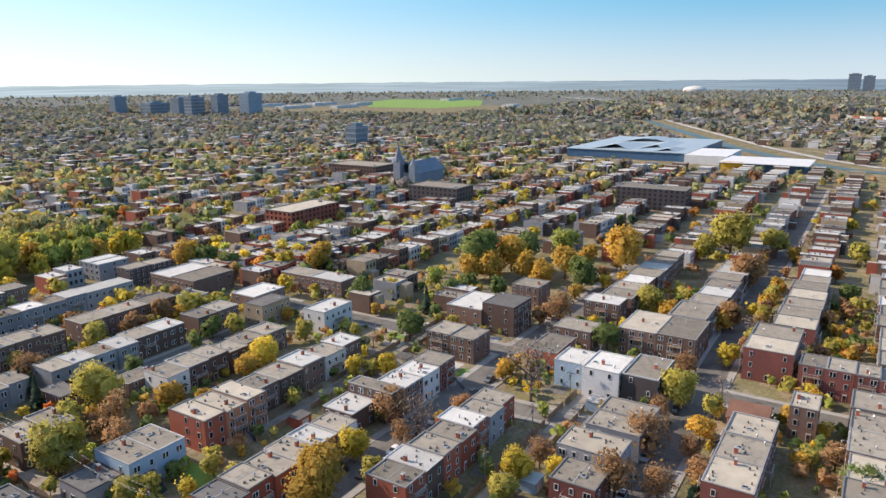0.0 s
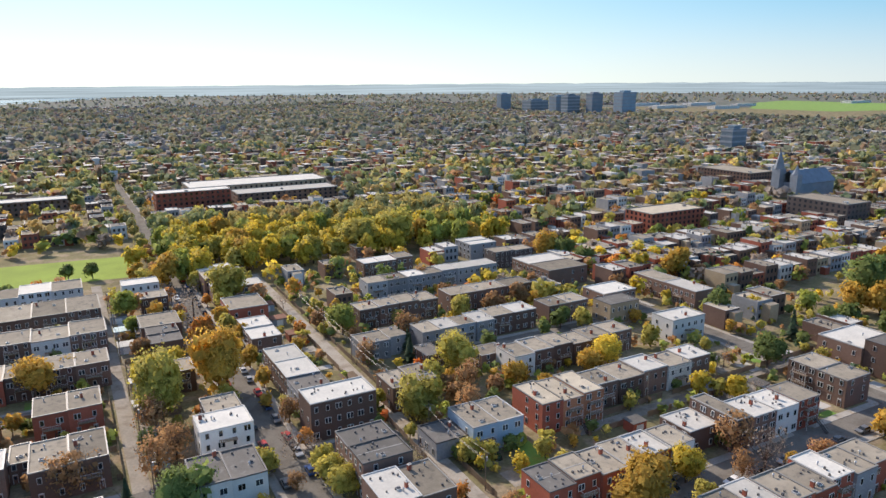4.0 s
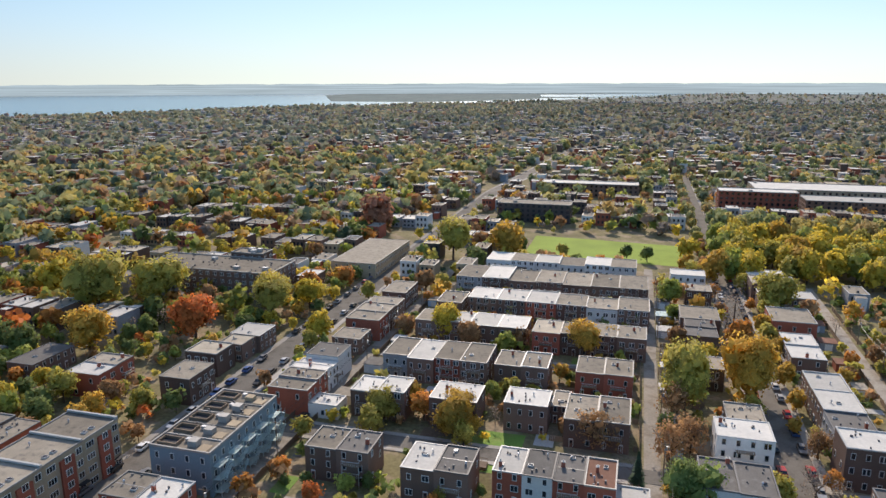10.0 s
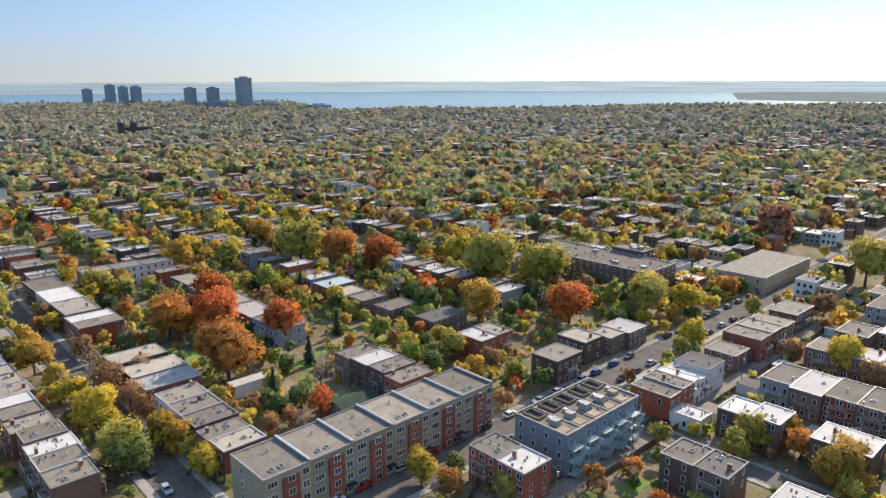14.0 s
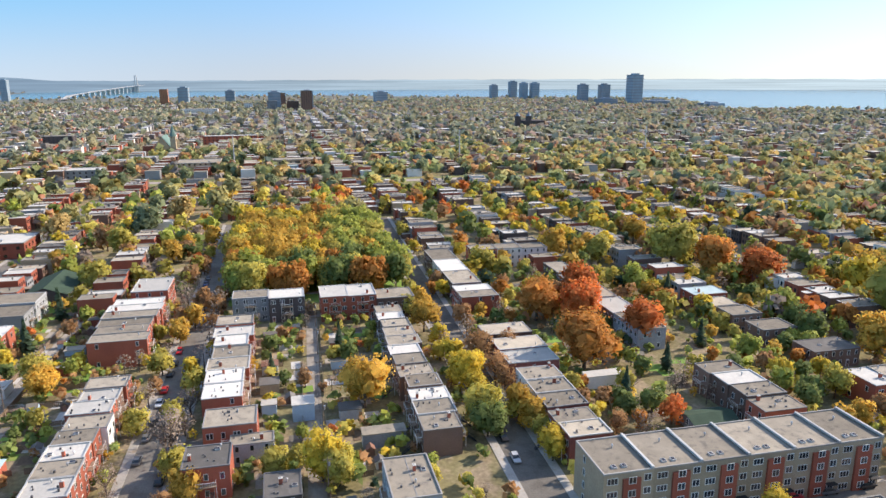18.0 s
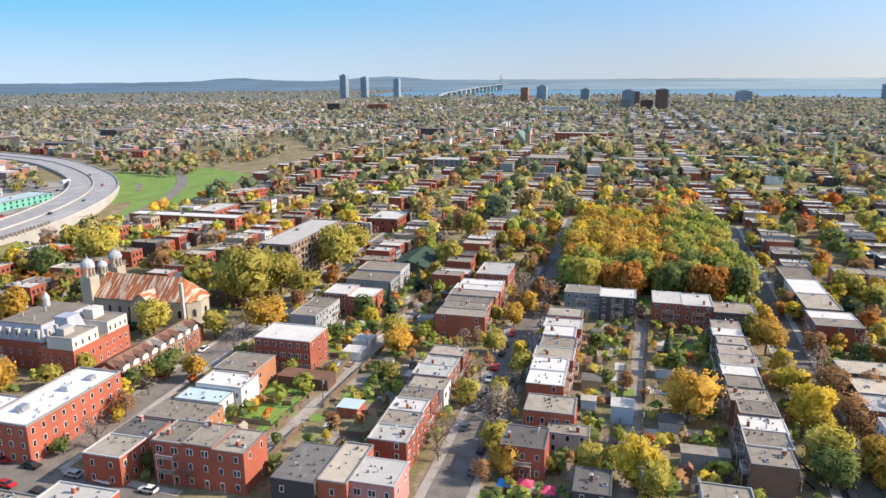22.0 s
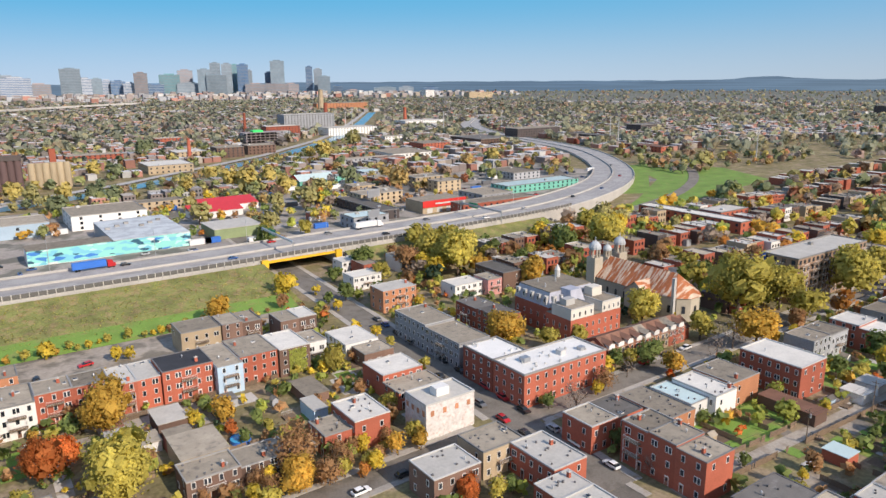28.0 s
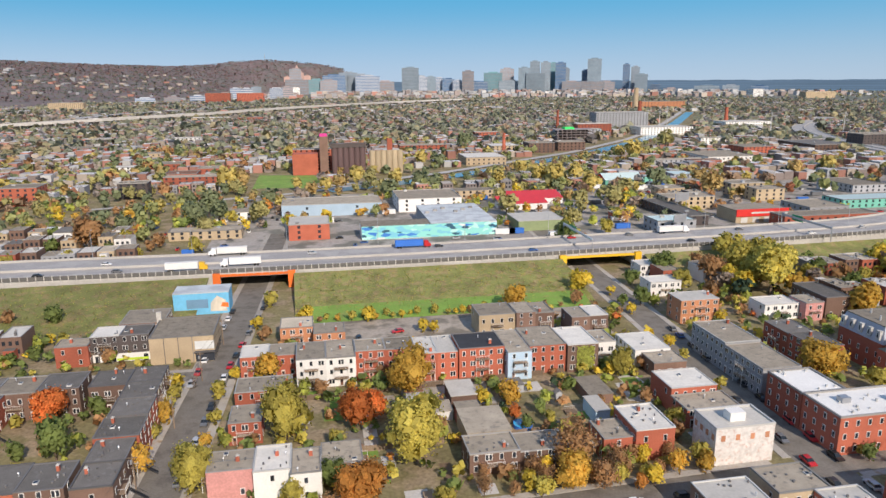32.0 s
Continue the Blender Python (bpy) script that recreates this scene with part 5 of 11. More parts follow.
def stair_front_house():
    """Three storeys in blue-grey cladding; outside stairs and balconies zigzag along the lane side."""
    x0, y0, x1, y1, h = -102, 120, -86.5, 150, 10.5
    b = block(x0, y0, x1, y1, h, "s", "g", "apartment_house", "blue-grey apartment house with pale outside stairs and dark roof wells", "apartment building", 3.2, "s", False)
    rng = random.Random(5)
    a, c = (x1 - x0) / 2, (y1 - y0) / 2
    pale = mat("pale_teal_metal", (0.42, 0.52, 0.50), 0.5, var=0.15)
    for i in range(5):
        y = -c + 2 * c * (i + 0.5) / 5
        # roof well: raised rim, shade inside as a black patch; a bulkhead beside it
        rim = part("terrace_rim", Solid().ring(-a + 1.2, y - 1.9, -a + 6.2, y + 1.3, h + 0.02, h + 0.75, 0.3), M_WOOD, b)
        part("terrace_floor", Solid().box(-a + 1.5, y - 1.6, h + 0.02, -a + 5.9, y + 1.0, h + 0.1), ROOF["k"], rim)
        part("roof_bulkhead", Solid().box(1.0, y - 1.2, h, 3.2, y + 0.8, h + rng.uniform(1.0, 1.7)), rng.choice((M_TRIMW, WALL["t"], M_TRIM)), b)
        part("roof_unit", Solid().box(-0.8, y + 0.6, h, 0.3, y + 1.6, h + 0.8), M_GALV, b)
        part("wood_deck", Solid().box(3.8, y - 2.2, h + 0.02, 6.4, y + 0.6, h + 0.16), WALL["t"], b)
        part("roof_seam", Solid().box(-a + 0.4, y + 2.75, h + 0.02, a - 0.4, y + 3.0, h + 0.3), M_TRIM, b)
        for k, z in enumerate((0.9, 4.0, 7.2)):
            flat = part("balcony", Solid().box(a + 0.02, y - 2.3, z, a + 1.9, y + 1.5, z + 0.12, bottom=True), pale, b, "pale metal balcony")
            rail = Solid().tube((a + 1.85, y - 2.3, z + 1.05), (a + 1.85, y + 1.5, z + 1.05), 0.05, 0.05, 5)
            for u in range(9):
                rail.tube((a + 1.85, y - 2.3 + 0.475 * u, z + 0.1), (a + 1.85, y - 2.3 + 0.475 * u, z + 1.05), 0.025, 0.025, 4)
            part("rail", rail, pale, flat)
            if k:
                # a flight rises from the balcony below
                st = Solid()
                for u in range(12):
                    q, zz = y - 1.8 + 0.3 * u, z - 3.0 + 0.26 * u
                    st.box(a + 1.95, q, zz, a + 2.9, q + 0.3, zz + 0.06)
                for xx in (a + 1.93, a + 2.92):
                    st.tube((xx, y - 1.8, z - 2.05), (xx, y + 1.8, z + 1.05), 0.05, 0.05, 5).tube((xx, y - 1.8, z - 3.0), (xx, y + 1.8, z + 0.1), 0.08, 0.08, 5)
                part("staircase", st, pale, b, "pale metal outside stairs")
        part("post", Solid().tube((a + 1.85, y - 2.3, -0.1), (a + 1.85, y - 2.3, h - 0.4), 0.07, 0.07, 5), pale, b)
        part("post", Solid().tube((a + 1.85, y + 1.5, -0.1), (a + 1.85, y + 1.5, h - 0.4), 0.07, 0.07, 5), pale, b)


stair_front_house()


def convent():
    FOOT.append((-194, -196, -164, -158))
    s = thing("convent", -179.5, -177, 0, "red-brick convent with cream upper walls and a pale slate mansard roof", "convent")
    s.scale = (0.84, 0.84, 1.08)
    part("main_wall", Solid().box(-15, -19, -0.2, 13, 3, 9, top=False), WALL["r"], s)
    part("wing_wall", Solid().box(-15, 3, -0.2, 15, 18, 8, top=False), WALL["r"], s)
    slate = mat("pale_slate_mansard", (0.36, 0.37, 0.43), 0.6, var=0.2, fine=3, coarse=0.3)
    cream = mat("cream_cladding", (0.56, 0.53, 0.47), 0.8, var=0.12, fine=2, coarse=0.2)
    for x0, x1, y0, y1 in ((-14.8, -3.5, 4, 17.8), (1.5, 14.8, 6.5, 17.8)):
        top = part("cream_storey", Solid().box(x0, y0, 8, x1, y1, 11.4), cream, s)
        part("flat_roof", Solid().box(x0 + 0.3, y0 + 0.3, 11.4, x1 - 0.3, y1 - 0.3, 11.5), ROOF["g"], s)
        part("parapet", Solid().ring(x0, y0, x1, y1, 11.38, 11.8, 0.3), M_TRIMW, s)
        for i in range(4):
            part("window", WIN["s"], None, s, at=pose(x0 + (x1 - x0) * (i + 0.5) / 4, y1, 8.7, 0, 0, 180))
    part("flat_roof", Solid().box(-3.5, 3, 8, 1.5, 17.8, 8.15), ROOF["g"], s)
    part("flat_roof", Solid().box(1.5, 3, 8, 14.8, 6.5, 8.15), ROOF["g"], s)
    m = Solid()
    lo = [(-15.3, -19.3, 9), (13.3, -19.3, 9), (13.3, 3.3, 9), (-15.3, 3.3, 9)]
    hi = [(-13.5, -17.5, 14), (11.5, -17.5, 14), (11.5, 1.5, 14), (-13.5, 1.5, 14)]
    for i in range(4):
        m.poly([lo[i], lo[(i + 1) % 4], hi[(i + 1) % 4], hi[i]])
    part("mansard_roof", m, slate, s)
    part("flat_roof", Solid().box(-13.6, -17.6, 13.6, 11.6, 1.6, 14.02), ROOF["g"], s)
    # the stair bay rises through the mansard, with sloping sides
    bay = Solid()
    lo = [(-3.4, 1, 8), (6.4, 1, 8), (6.4, 9.5, 8), (-3.4, 9.5, 8)]
    hi = [(-1.6, 1, 14.6), (4.6, 1, 14.6), (4.6, 7, 14.6), (-1.6, 7, 14.6)]
    for i in range(4):
        bay.poly([lo[i], lo[(i + 1) % 4], hi[(i + 1) % 4], hi[i]])
    part("mansard_bay", bay.poly(hi), slate, s)
    part("roof_unit", Solid().box(7.5, 9, 11.5, 12.5, 12.5, 13.6), M_TRIMW, s)
    part("lift_house", Solid().box(-12, 5, 11.5, -6, 9.5, 14.5), cream, s)
    for i in range(6):
        x = -13 + i * 4.6
        part("dormer", Solid().box(x - 1.0, 1.6, 9.8, x + 1.0, 3.5, 12.6), M_TRIMW, s)
        part("window", WIN["s"], None, s, at=pose(x, 3.52, 10.4, 0, 0, 180))
    for j in range(5):
        y = -17 + j * 4.4
        part("dormer", Solid().box(11.6, y - 1.0, 9.8, 13.5, y + 1.0, 12.6), M_TRIMW, s)
        part("window", WIN["s"], None, s, at=pose(13.52, y, 10.4, 0, 0, 90))
        for z in (1.2, 4.6):
            part("window", WIN["s"], None, s, at=pose(13, y, z, 0, 0, 90))
    for j in range(4):
        for z in (1.2, 4.4):
            part("window", WIN["s"], None, s, at=pose(15, 4.5 + 3.6 * j, z, 0, 0, 90))
    for i in range(8):
        for z in (1.2, 4.4):
            part("window", WIN["s"], None, s, at=pose(-13 + 3.7 * i, 18, z, 0, 0, 180))
    for x, y in ((-9, -14), (-2, -9), (5, -13), (8, -5)):
        part("roof_vent", Solid().tube((x, y, 14), (x, y, 15.4), 0.45, 0.35, 8), M_GALV, s)
    cup = Solid().tube((-8, -14, 14), (-8, -14, 16.6), 1.3, 1.3, 8).tube((-8, -14, 16.6), (-8, -14, 18.6), 1.5, 0.1, 8)
    part("cupola", cup, M_TRIMW, s)


convent()


def church():
    FOOT.append((-234, -206, -212, -150))
    s = thing("church", -223, -178, 0, "stone church with a rust-streaked metal roof and domed towers", "church")
    w, y0, y1, e, r = 8.5, -18, 17, 9.5, 16.5
    part("nave_wall", Solid().box(-w, y0, -0.2, w, y1, e, top=False).poly([(-w, y0, e), (w, y0, e), (0, y0, r)]), M_STONE, s)
    for sg in (-1, 1):
        q = [(sg * (w + 0.6), y0, e - 0.4), (sg * (w + 0.6), y1, e - 0.4), (0, y1, r), (0, y0, r)]
        part("roof_slope", Solid().poly(q).poly([(a, b, c - 0.2) for a, b, c in q]), M_RUST, s)
        n = 22
        for i in range(n):
            y = y0 + (y1 - y0) * (i + 0.5) / n
            part("roof_seam", Solid().tube((sg * (w + 0.6), y, e - 0.3), (0, y, r + 0.1), 0.09, 0.09, 4), M_RUST, s)
    # polygonal apse
    ap, rf = Solid(), Solid()
    pts = [(w * math.cos(radians(a)), y1 + 9 * math.sin(radians(a))) for a in range(0, 181, 36)]
    for p, q in zip(pts, pts[1:]):
        ap.poly([(p[0], p[1], -0.2), (q[0], q[1], -0.2), (q[0], q[1], e), (p[0], p[1], e)])
        rf.poly([(p[0] * 1.06, y1 + (p[1] - y1) * 1.06, e - 0.4), (q[0] * 1.06, y1 + (q[1] - y1) * 1.06, e - 0.4), (0, y1, r)])
    part("apse_wall", ap, M_STONE, s)
    part("apse_roof", rf, M_RUST, s)
    for a in (18, 54, 90, 126, 162):
        part("arched_window", arch_window(1.3, 3.4), None, s, at=pose(w * 0.955 * math.cos(radians(a)), y1 + 9 * 0.955 * math.sin(radians(a)), 3, 0, 0, a + 90))
    # side gable
    g = Solid().box(w, 2, -0.2, w + 4, 12, 9, top=False).poly([(w + 4, 2, 9), (w + 4, 12, 9), (w + 4, 7, 13)])
    part("transept_wall", g, M_STONE, s)
    for sg in (-1, 1):
        part("transept_roof", Solid().poly([(w - 3, 7 + sg * 5.4, 8.8), (w + 4.4, 7 + sg * 5.4, 8.8), (w + 4.4, 7, 13.2), (w - 6, 7, 13.2)]), M_RUST, s)
    for i in range(5):
        part("arched_window", arch_window(1.2, 3.6), None, s, at=pose(w, -19 + i * 4.4, 3.2, 0, 0, 90))
    for x, k in ((-7.5, 1.0), (7.5, 1.0), (0, 0.72)):
        t = Solid().box(x - 2.4 * k, y0 - 3, -0.2, x + 2.4 * k, y0 + 1.6 * k, 17.0 * (0.85 + 0.15 * k))
        tw = part("tower", t, M_STONE, s)
        zt = 17.0 * (0.85 + 0.15 * k)
        for i in range(8):
            a = radians(45 * i + 22.5)
            post = Solid().tube((x + 2.0 * k * math.cos(a), y0 - 0.8 + 2.0 * k * math.sin(a), zt), (x + 2.0 * k * math.cos(a), y0 - 0.8 + 2.0 * k * math.sin(a), zt + 3.4 * k), 0.4, 0.4, 6)
            part("belfry_post", post, M_STONE, tw)
        dome = Solid()
        prev = (2.6 * k, zt + 3.4 * k)
        for j in range(1, 6):
            u = j / 5 * math.pi / 2
            cur = (2.6 * k * math.cos(u) + 0.12, zt + 3.4 * k + 3.2 * k * math.sin(u))
            dome.tube((x, y0 - 0.8, prev[1]), (x, y0 - 0.8, cur[1]), prev[0], cur[0], 12, 0, j == 5)
            prev = cur
        dome.tube((x, y0 - 0.8, prev[1]), (x, y0 - 0.8, prev[1] + 2 * k), 0.3, 0.08, 6)
        part("dome", dome, M_PALEROOF, s)
    part("chimney", Solid().box(w - 1, y1 + 4, 0, w + 0.2, y1 + 5.2, 17), M_TRIMW, s)


def arch_window(w, h):
    s = Solid()
    pts = [(-w / 2, 0), (w / 2, 0), (w / 2, h * 0.7)] + [(w / 2 * math.cos(radians(a)), h * 0.7 + w / 2 * math.sin(radians(a))) for a in range(30, 151, 30)] + [(-w / 2, h * 0.7)]
    s.poly([(x, -0.05, z) for x, z in pts], 1)
    n = len(pts)
    for i in range(n):
        (a, b), (c, d) = pts[i], pts[(i + 1) % n]
        s.poly([(a, -0.05, b), (c, -0.05, d), (c * 1.15, -0.12, d * 1.04 - 0.1), (a * 1.15, -0.12, b * 1.04 - 0.1)], 0)
    return s.mesh("arched_window", M_STONE, M_GLASS)


church()
# small gabled houses beside the church
for i in range(8):
    t = i / 8
    gable_house(-166 - 45 * t, -151, -166 - 45 * t + 5.4, -142, 7.5, "rtgwrbtr"[i], "rrrdrrlr"[i] if i % 2 else "r", "x")


def mural_hall():
    FOOT.append((-104, -456, -22, -392))
    s = thing("warehouse", -63, -424, 0, "long low warehouse with a pale roof and a bright aqua mural", "warehouse")
    part("wall", Solid().box(-41, -30, -0.2, -2, 31, 8, top=False), WALL["g"], s)
    part("low_wall", Solid().box(-2, 14, -0.2, 38, 31, 7.6, top=False), WALL["w"], s)
    part("roof", Solid().box(-41.2, -30.2, 8, -1.8, 31.2, 8.3), M_PALEROOF, s)
    part("low_roof", Solid().box(-1.8, 13.8, 7.6, 38.2, 31.0, 7.8), ROOF["g"], s)
    part("mural", Solid().box(-41.1, 31.02, 0.3, 38.1, 31.2, 7.9), M_MURAL, s, "aqua and navy mural")
    for i in range(6):
        part("roof_unit", Solid().box(-36 + 6 * i, -14 + 6 * (i % 3), 8.3, -33.5 + 6 * i, -12 + 6 * (i % 3), 9.4), M_TRIM, s)


mural_hall()
block(-44, -500, 22.6, -471, 8, "l", "g", "warehouse", "pale blue long warehouse with a grey roof", "warehouse", 24)
for i, (x0, y0, x1, y1) in enumerate(((-160, -482, -126, -466), (-178, -503, -137, -485))):
    FOOT.append((x0, y0, x1, y1))
    s = thing("store", (x0 + x1) / 2, (y0 + y1) / 2, 0, "white store with a bright red sloping metal roof", "store")
    a, b = (x1 - x0) / 2, (y1 - y0) / 2
    part("wall", Solid().box(-a, -b, -0.2, a, b, 4.5, top=False), WALL["w"], s)
    part("roof", Solid().poly([(-a - 0.5, b + 0.5, 4.4), (-a - 0.5, -b, 7.5), (a + 0.5, -b, 7.5), (a + 0.5, b + 0.5, 4.4)]), M_REDROOF, s)
    part("back_wall", Solid().box(-a, -b, 4.5, a, -b + 0.3, 7.4), WALL["w"], s)
FOOT.append((-148, -424, -119, -398))
s = thing("workshop", -133.5, -411, 0, "olive-green workshop with a white roof", "workshop")
part("wall", Solid().box(-14.5, -13, -0.2, 14.5, 13, 6, top=False), mat("olive_cladding", (0.22, 0.27, 0.14), 0.7), s)
part("roof", Solid().box(-14.8, -13.3, 6, 14.8, 13.3, 6.3), ROOF["w"], s)


def silos():
    FOOT.append((-92, -722, 22, -680))
    s = thing("grain_silos", -30, -698, 0, "old grain silos of brown and buff concrete with a headhouse", "silo")
    m1, m2 = mat("purple_brown_concrete", (0.13, 0.085, 0.085), 0.9, var=0.25, coarse=0.05), mat("buff_concrete", (0.42, 0.34, 0.23), 0.9, var=0.2, coarse=0.05)
    for i in range(6):
        part("silo", Solid().tube((10 - 5.4 * i, 8, 0), (10 - 5.4 * i, 8, 25), 2.9, 2.9, 14), m1, s)
    for i in range(6):
        part("silo", Solid().tube((-26 - 5.4 * i, 14, 0), (-26 - 5.4 * i, 14, 22), 2.9, 2.9, 14), m2, s)
    part("headhouse", Solid().box(16, 2, 0, 24, 12, 36), WALL["b"], s)
    part("headhouse", Solid().box(-46, 6, 0, -41, 11, 33), WALL["r"], s)
    part("gallery", Solid().box(-20, 5, 25, 14, 11, 29), WALL["d"], s)
    part("annex", Solid().box(26, -2, 0, 50, 14, 20), WALL["r"], s)
    part("roof_frame", Solid().box(16.5, 3, 36, 23.5, 3.4, 38.4).box(16.5, 11, 36, 23.5, 11.4, 38.4), mat("magenta_paint", (0.62, 0.05, 0.28), 0.6), s, "magenta painted frame on the roof")


silos()

# the east side: sheds by the far canal, church with a steeple, apartment slabs
block(482, 112, 500, 160, 15, "d", "g", "apartment_building", "long dark-brick apartment slab with white floor bands", "apartment building", 3.6)
block(426, 258, 450, 300, 13, "d", "g", "apartment_building", "grey apartment block with white balconies", "apartment building", 3.6)
block(303, 300, 347, 322, 12, "r", "t", "school", "red-brick school with a tan gravel roof", "school", 3.4)
block(508, 394, 540, 450, 12, "b", "g", "school", "brown-brick school with a flat grey roof", "school", 3.4)
block(54, 508, 104, 524, 16, "r", "w", "apartment_building", "five-storey red-brick block with a white roof", "apartment building", 3.4)
block(84, 560, 194, 598, 11, "t", "w", "school", "large buff school with white roofs", "school", 4)
block(112, 524, 190, 550, 9, "b", "w", "school", "low school wing with a white roof", "school", 4)
block(-87, 446, -40, 462, 12, "d", "g", "school", "dark-brick school beside the park", "school", 3.4)
block(-74, 560, 1, 578, 10, "b", "w", "school", "long brown-brick school with a pale roof", "school", 3.6)


def steeple_church():
    FOOT.append((485, 330, 540, 362))
    s = thing("church", 512, 346, 0, "grey stone church with a tall pointed steeple", "church")
    m = mat("blue_grey_stone", (0.22, 0.25, 0.29), 0.9, var=0.2)
    part("nave_wall", Solid().box(-22, -9, -0.2, 22, 9, 12, top=False), m, s)
    for sg in (-1, 1):
        part("roof_slope", Solid().poly([(-22.5, sg * 10, 11.6), (22.5, sg * 10, 11.6), (22.5, 0, 21), (-22.5, 0, 21)]), mat("slate_blue_roof", (0.16, 0.20, 0.25), 0.7), s)
    tw = part("tower", Solid().box(-27, 4, -0.2, -20, 11, 22), m, s)
    part("spire", Solid().tube((-23.5, 7.5, 22), (-23.5, 7.5, 36), 4.2, 0.15, 8), m, tw)
    part("turret", Solid().box(-27, -11, -0.2, -21, -5, 19).tube((-24, -8, 19), (-24, -8, 26), 3.4, 0.1, 8), m, s)


steeple_church()


def far_hall():
    FOOT.append((725, 60, 1000, 330))
    m = mat("pale_blue_cladding", (0.35, 0.42, 0.455), 0.5, var=0.1, fine=0.4, coarse=0.02)
    s = thing("industrial_hall", 880, 230, 0, "large pale blue industrial hall with stepped roofs", "hall")
    part("wall", Solid().box(-100, -46, 0, 90, 90, 9, top=False), mat("blue_glass_wall", (0.08, 0.16, 0.28), 0.3), s)
    top = part("roof", Solid().box(-101, -47, 9, 91, 91, 9.8), m, s)
    for x, y, w, d, z in ((-55, 40, 40, 22, 4.5), (-20, 0, 55, 14, 3), (40, 30, 30, 30, 5), (-70, -22, 26, 12, 2.5)):
        part("roof_monitor", Solid().poly([(x - w, y - d, 9.8), (x + w, y - d, 9.8), (x + w * 0.5, y, 9.8 + z), (x - w * 0.5, y, 9.8 + z)]).poly([(x - w, y + d, 9.8), (x + w, y + d, 9.8), (x + w * 0.5, y, 9.8 + z), (x - w * 0.5, y, 9.8 + z)]), m, top)
    part("white_hall", Solid().box(-112, -90, 0, -30, -47.2, 9.4), WALL["w"], s)
    flat = part("flat_hall", Solid().box(-150, -166, 0, -95, -90.2, 8), mat("blue_glass_wall", (0.08, 0.16, 0.28), 0.3), s)
    part("yellow_portal", Solid().box(-151.5, -112, 0, -150.1, -92, 9), M_YELLOW, s)
    part("canopy", Solid().box(-156, -170, 8, -92, -90.4, 8.6, bottom=True), WALL["w"], flat)


far_hall()
block(640, -60, 760, -5, 7, "t", "t", "warehouse", "wide low warehouse with a tan roof", "warehouse", 8)


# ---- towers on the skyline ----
# distance haze is painted into these tower colours as a blue-grey shift
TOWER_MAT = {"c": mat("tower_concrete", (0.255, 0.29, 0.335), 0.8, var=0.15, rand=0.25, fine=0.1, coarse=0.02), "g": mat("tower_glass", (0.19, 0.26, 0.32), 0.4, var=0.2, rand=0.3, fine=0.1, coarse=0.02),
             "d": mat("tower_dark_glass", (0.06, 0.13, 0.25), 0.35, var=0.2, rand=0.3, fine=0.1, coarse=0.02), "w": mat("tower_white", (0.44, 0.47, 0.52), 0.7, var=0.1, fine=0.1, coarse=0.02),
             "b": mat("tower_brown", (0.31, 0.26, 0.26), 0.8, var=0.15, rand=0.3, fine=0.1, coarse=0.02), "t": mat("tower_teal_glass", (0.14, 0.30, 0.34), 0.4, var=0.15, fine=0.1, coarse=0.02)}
TOWER_WORD = {"c": "grey concrete", "g": "blue-grey glass", "d": "dark blue glass", "w": "white", "b": "brown", "t": "teal glass"}


def tower(x, y, w, d, h, key, rz=0.0, crown=0.0):
    """A distant high-rise: shaft, floor bands, roof block."""
    s = thing("tower_block", x, y, 0, f"distant {TOWER_WORD[key]} high-rise tower", "high-rise", "distant towers", rz)
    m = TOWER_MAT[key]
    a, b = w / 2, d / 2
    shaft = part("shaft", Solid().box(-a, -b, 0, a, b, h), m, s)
    n = max(4, int(h / 8))
    bands = Solid()
    for i in range(n):
        z = h * (i + 0.5) / n
        bands.ring(-a - 0.4, -b - 0.4, a + 0.4, b + 0.4, z, z + h / n * 0.35, 0.35)
    tagged(part("floor_bands", bands, TOWER_MAT["c" if key in "gdt" else "d" if key == "w" else "g"], shaft), kind="stuff")
    part("roof_block", Solid().box(-a * 0.5, -b * 0.5, h, a * 0.5, b * 0.5, h + max(4, crown)), m, shaft)


def polar(az, r):
    return -r * math.sin(radians(az)), r * math.cos(radians(az))


# by the river
for x, y, w, h, k in ((-1999, 1056, 42, 92, "g"), (-2263, 1083, 36, 60, "c"), (-2280, 1013, 34, 60, "c"), (-2704, 995, 36, 62, "g"), (-2720, 955, 32, 62, "g"), (-2937, 982, 36, 66, "c"), (-2883, 881, 34, 52, "c"),
                      (-2913, -1205, 34, 98, "g"), (-3032, -1156, 34, 88, "g"), (-3050, -1010, 30, 80, "g"), (-1967, -8, 40, 50, "c"), (-1950, 77, 38, 52, "c"), (-2350, 330, 50, 40, "c"), (-2500, -300, 40, 55, "g"),
                      (-2450, -150, 36, 45, "c"), (-1990, 960, 60, 22, "c"), (-1990, 1130, 70, 16, "c"), (-1800, 1190, 60, 14, "c")):
    tower(x, y, w, w * 0.8, h, k)
# the cluster of flats to the north-east
for x, y, w, h, k in ((1160, 1760, 34, 50, "g"), (1200, 1660, 60, 34, "g"), (1215, 1570, 44, 46, "g"), (1190, 1490, 40, 50, "g"), (1215, 1425, 34, 55, "c"), (1290, 1395, 46, 58, "g"), (760, 620, 26, 28, "g")):
    tower(x, y, w, w * 0.7, h, k)
for az, w, h in ((-87.43, 62, 96), (-88.30, 56, 84)):
    tower(*polar(az, 4650), w, w * 0.7, h, "c", az)
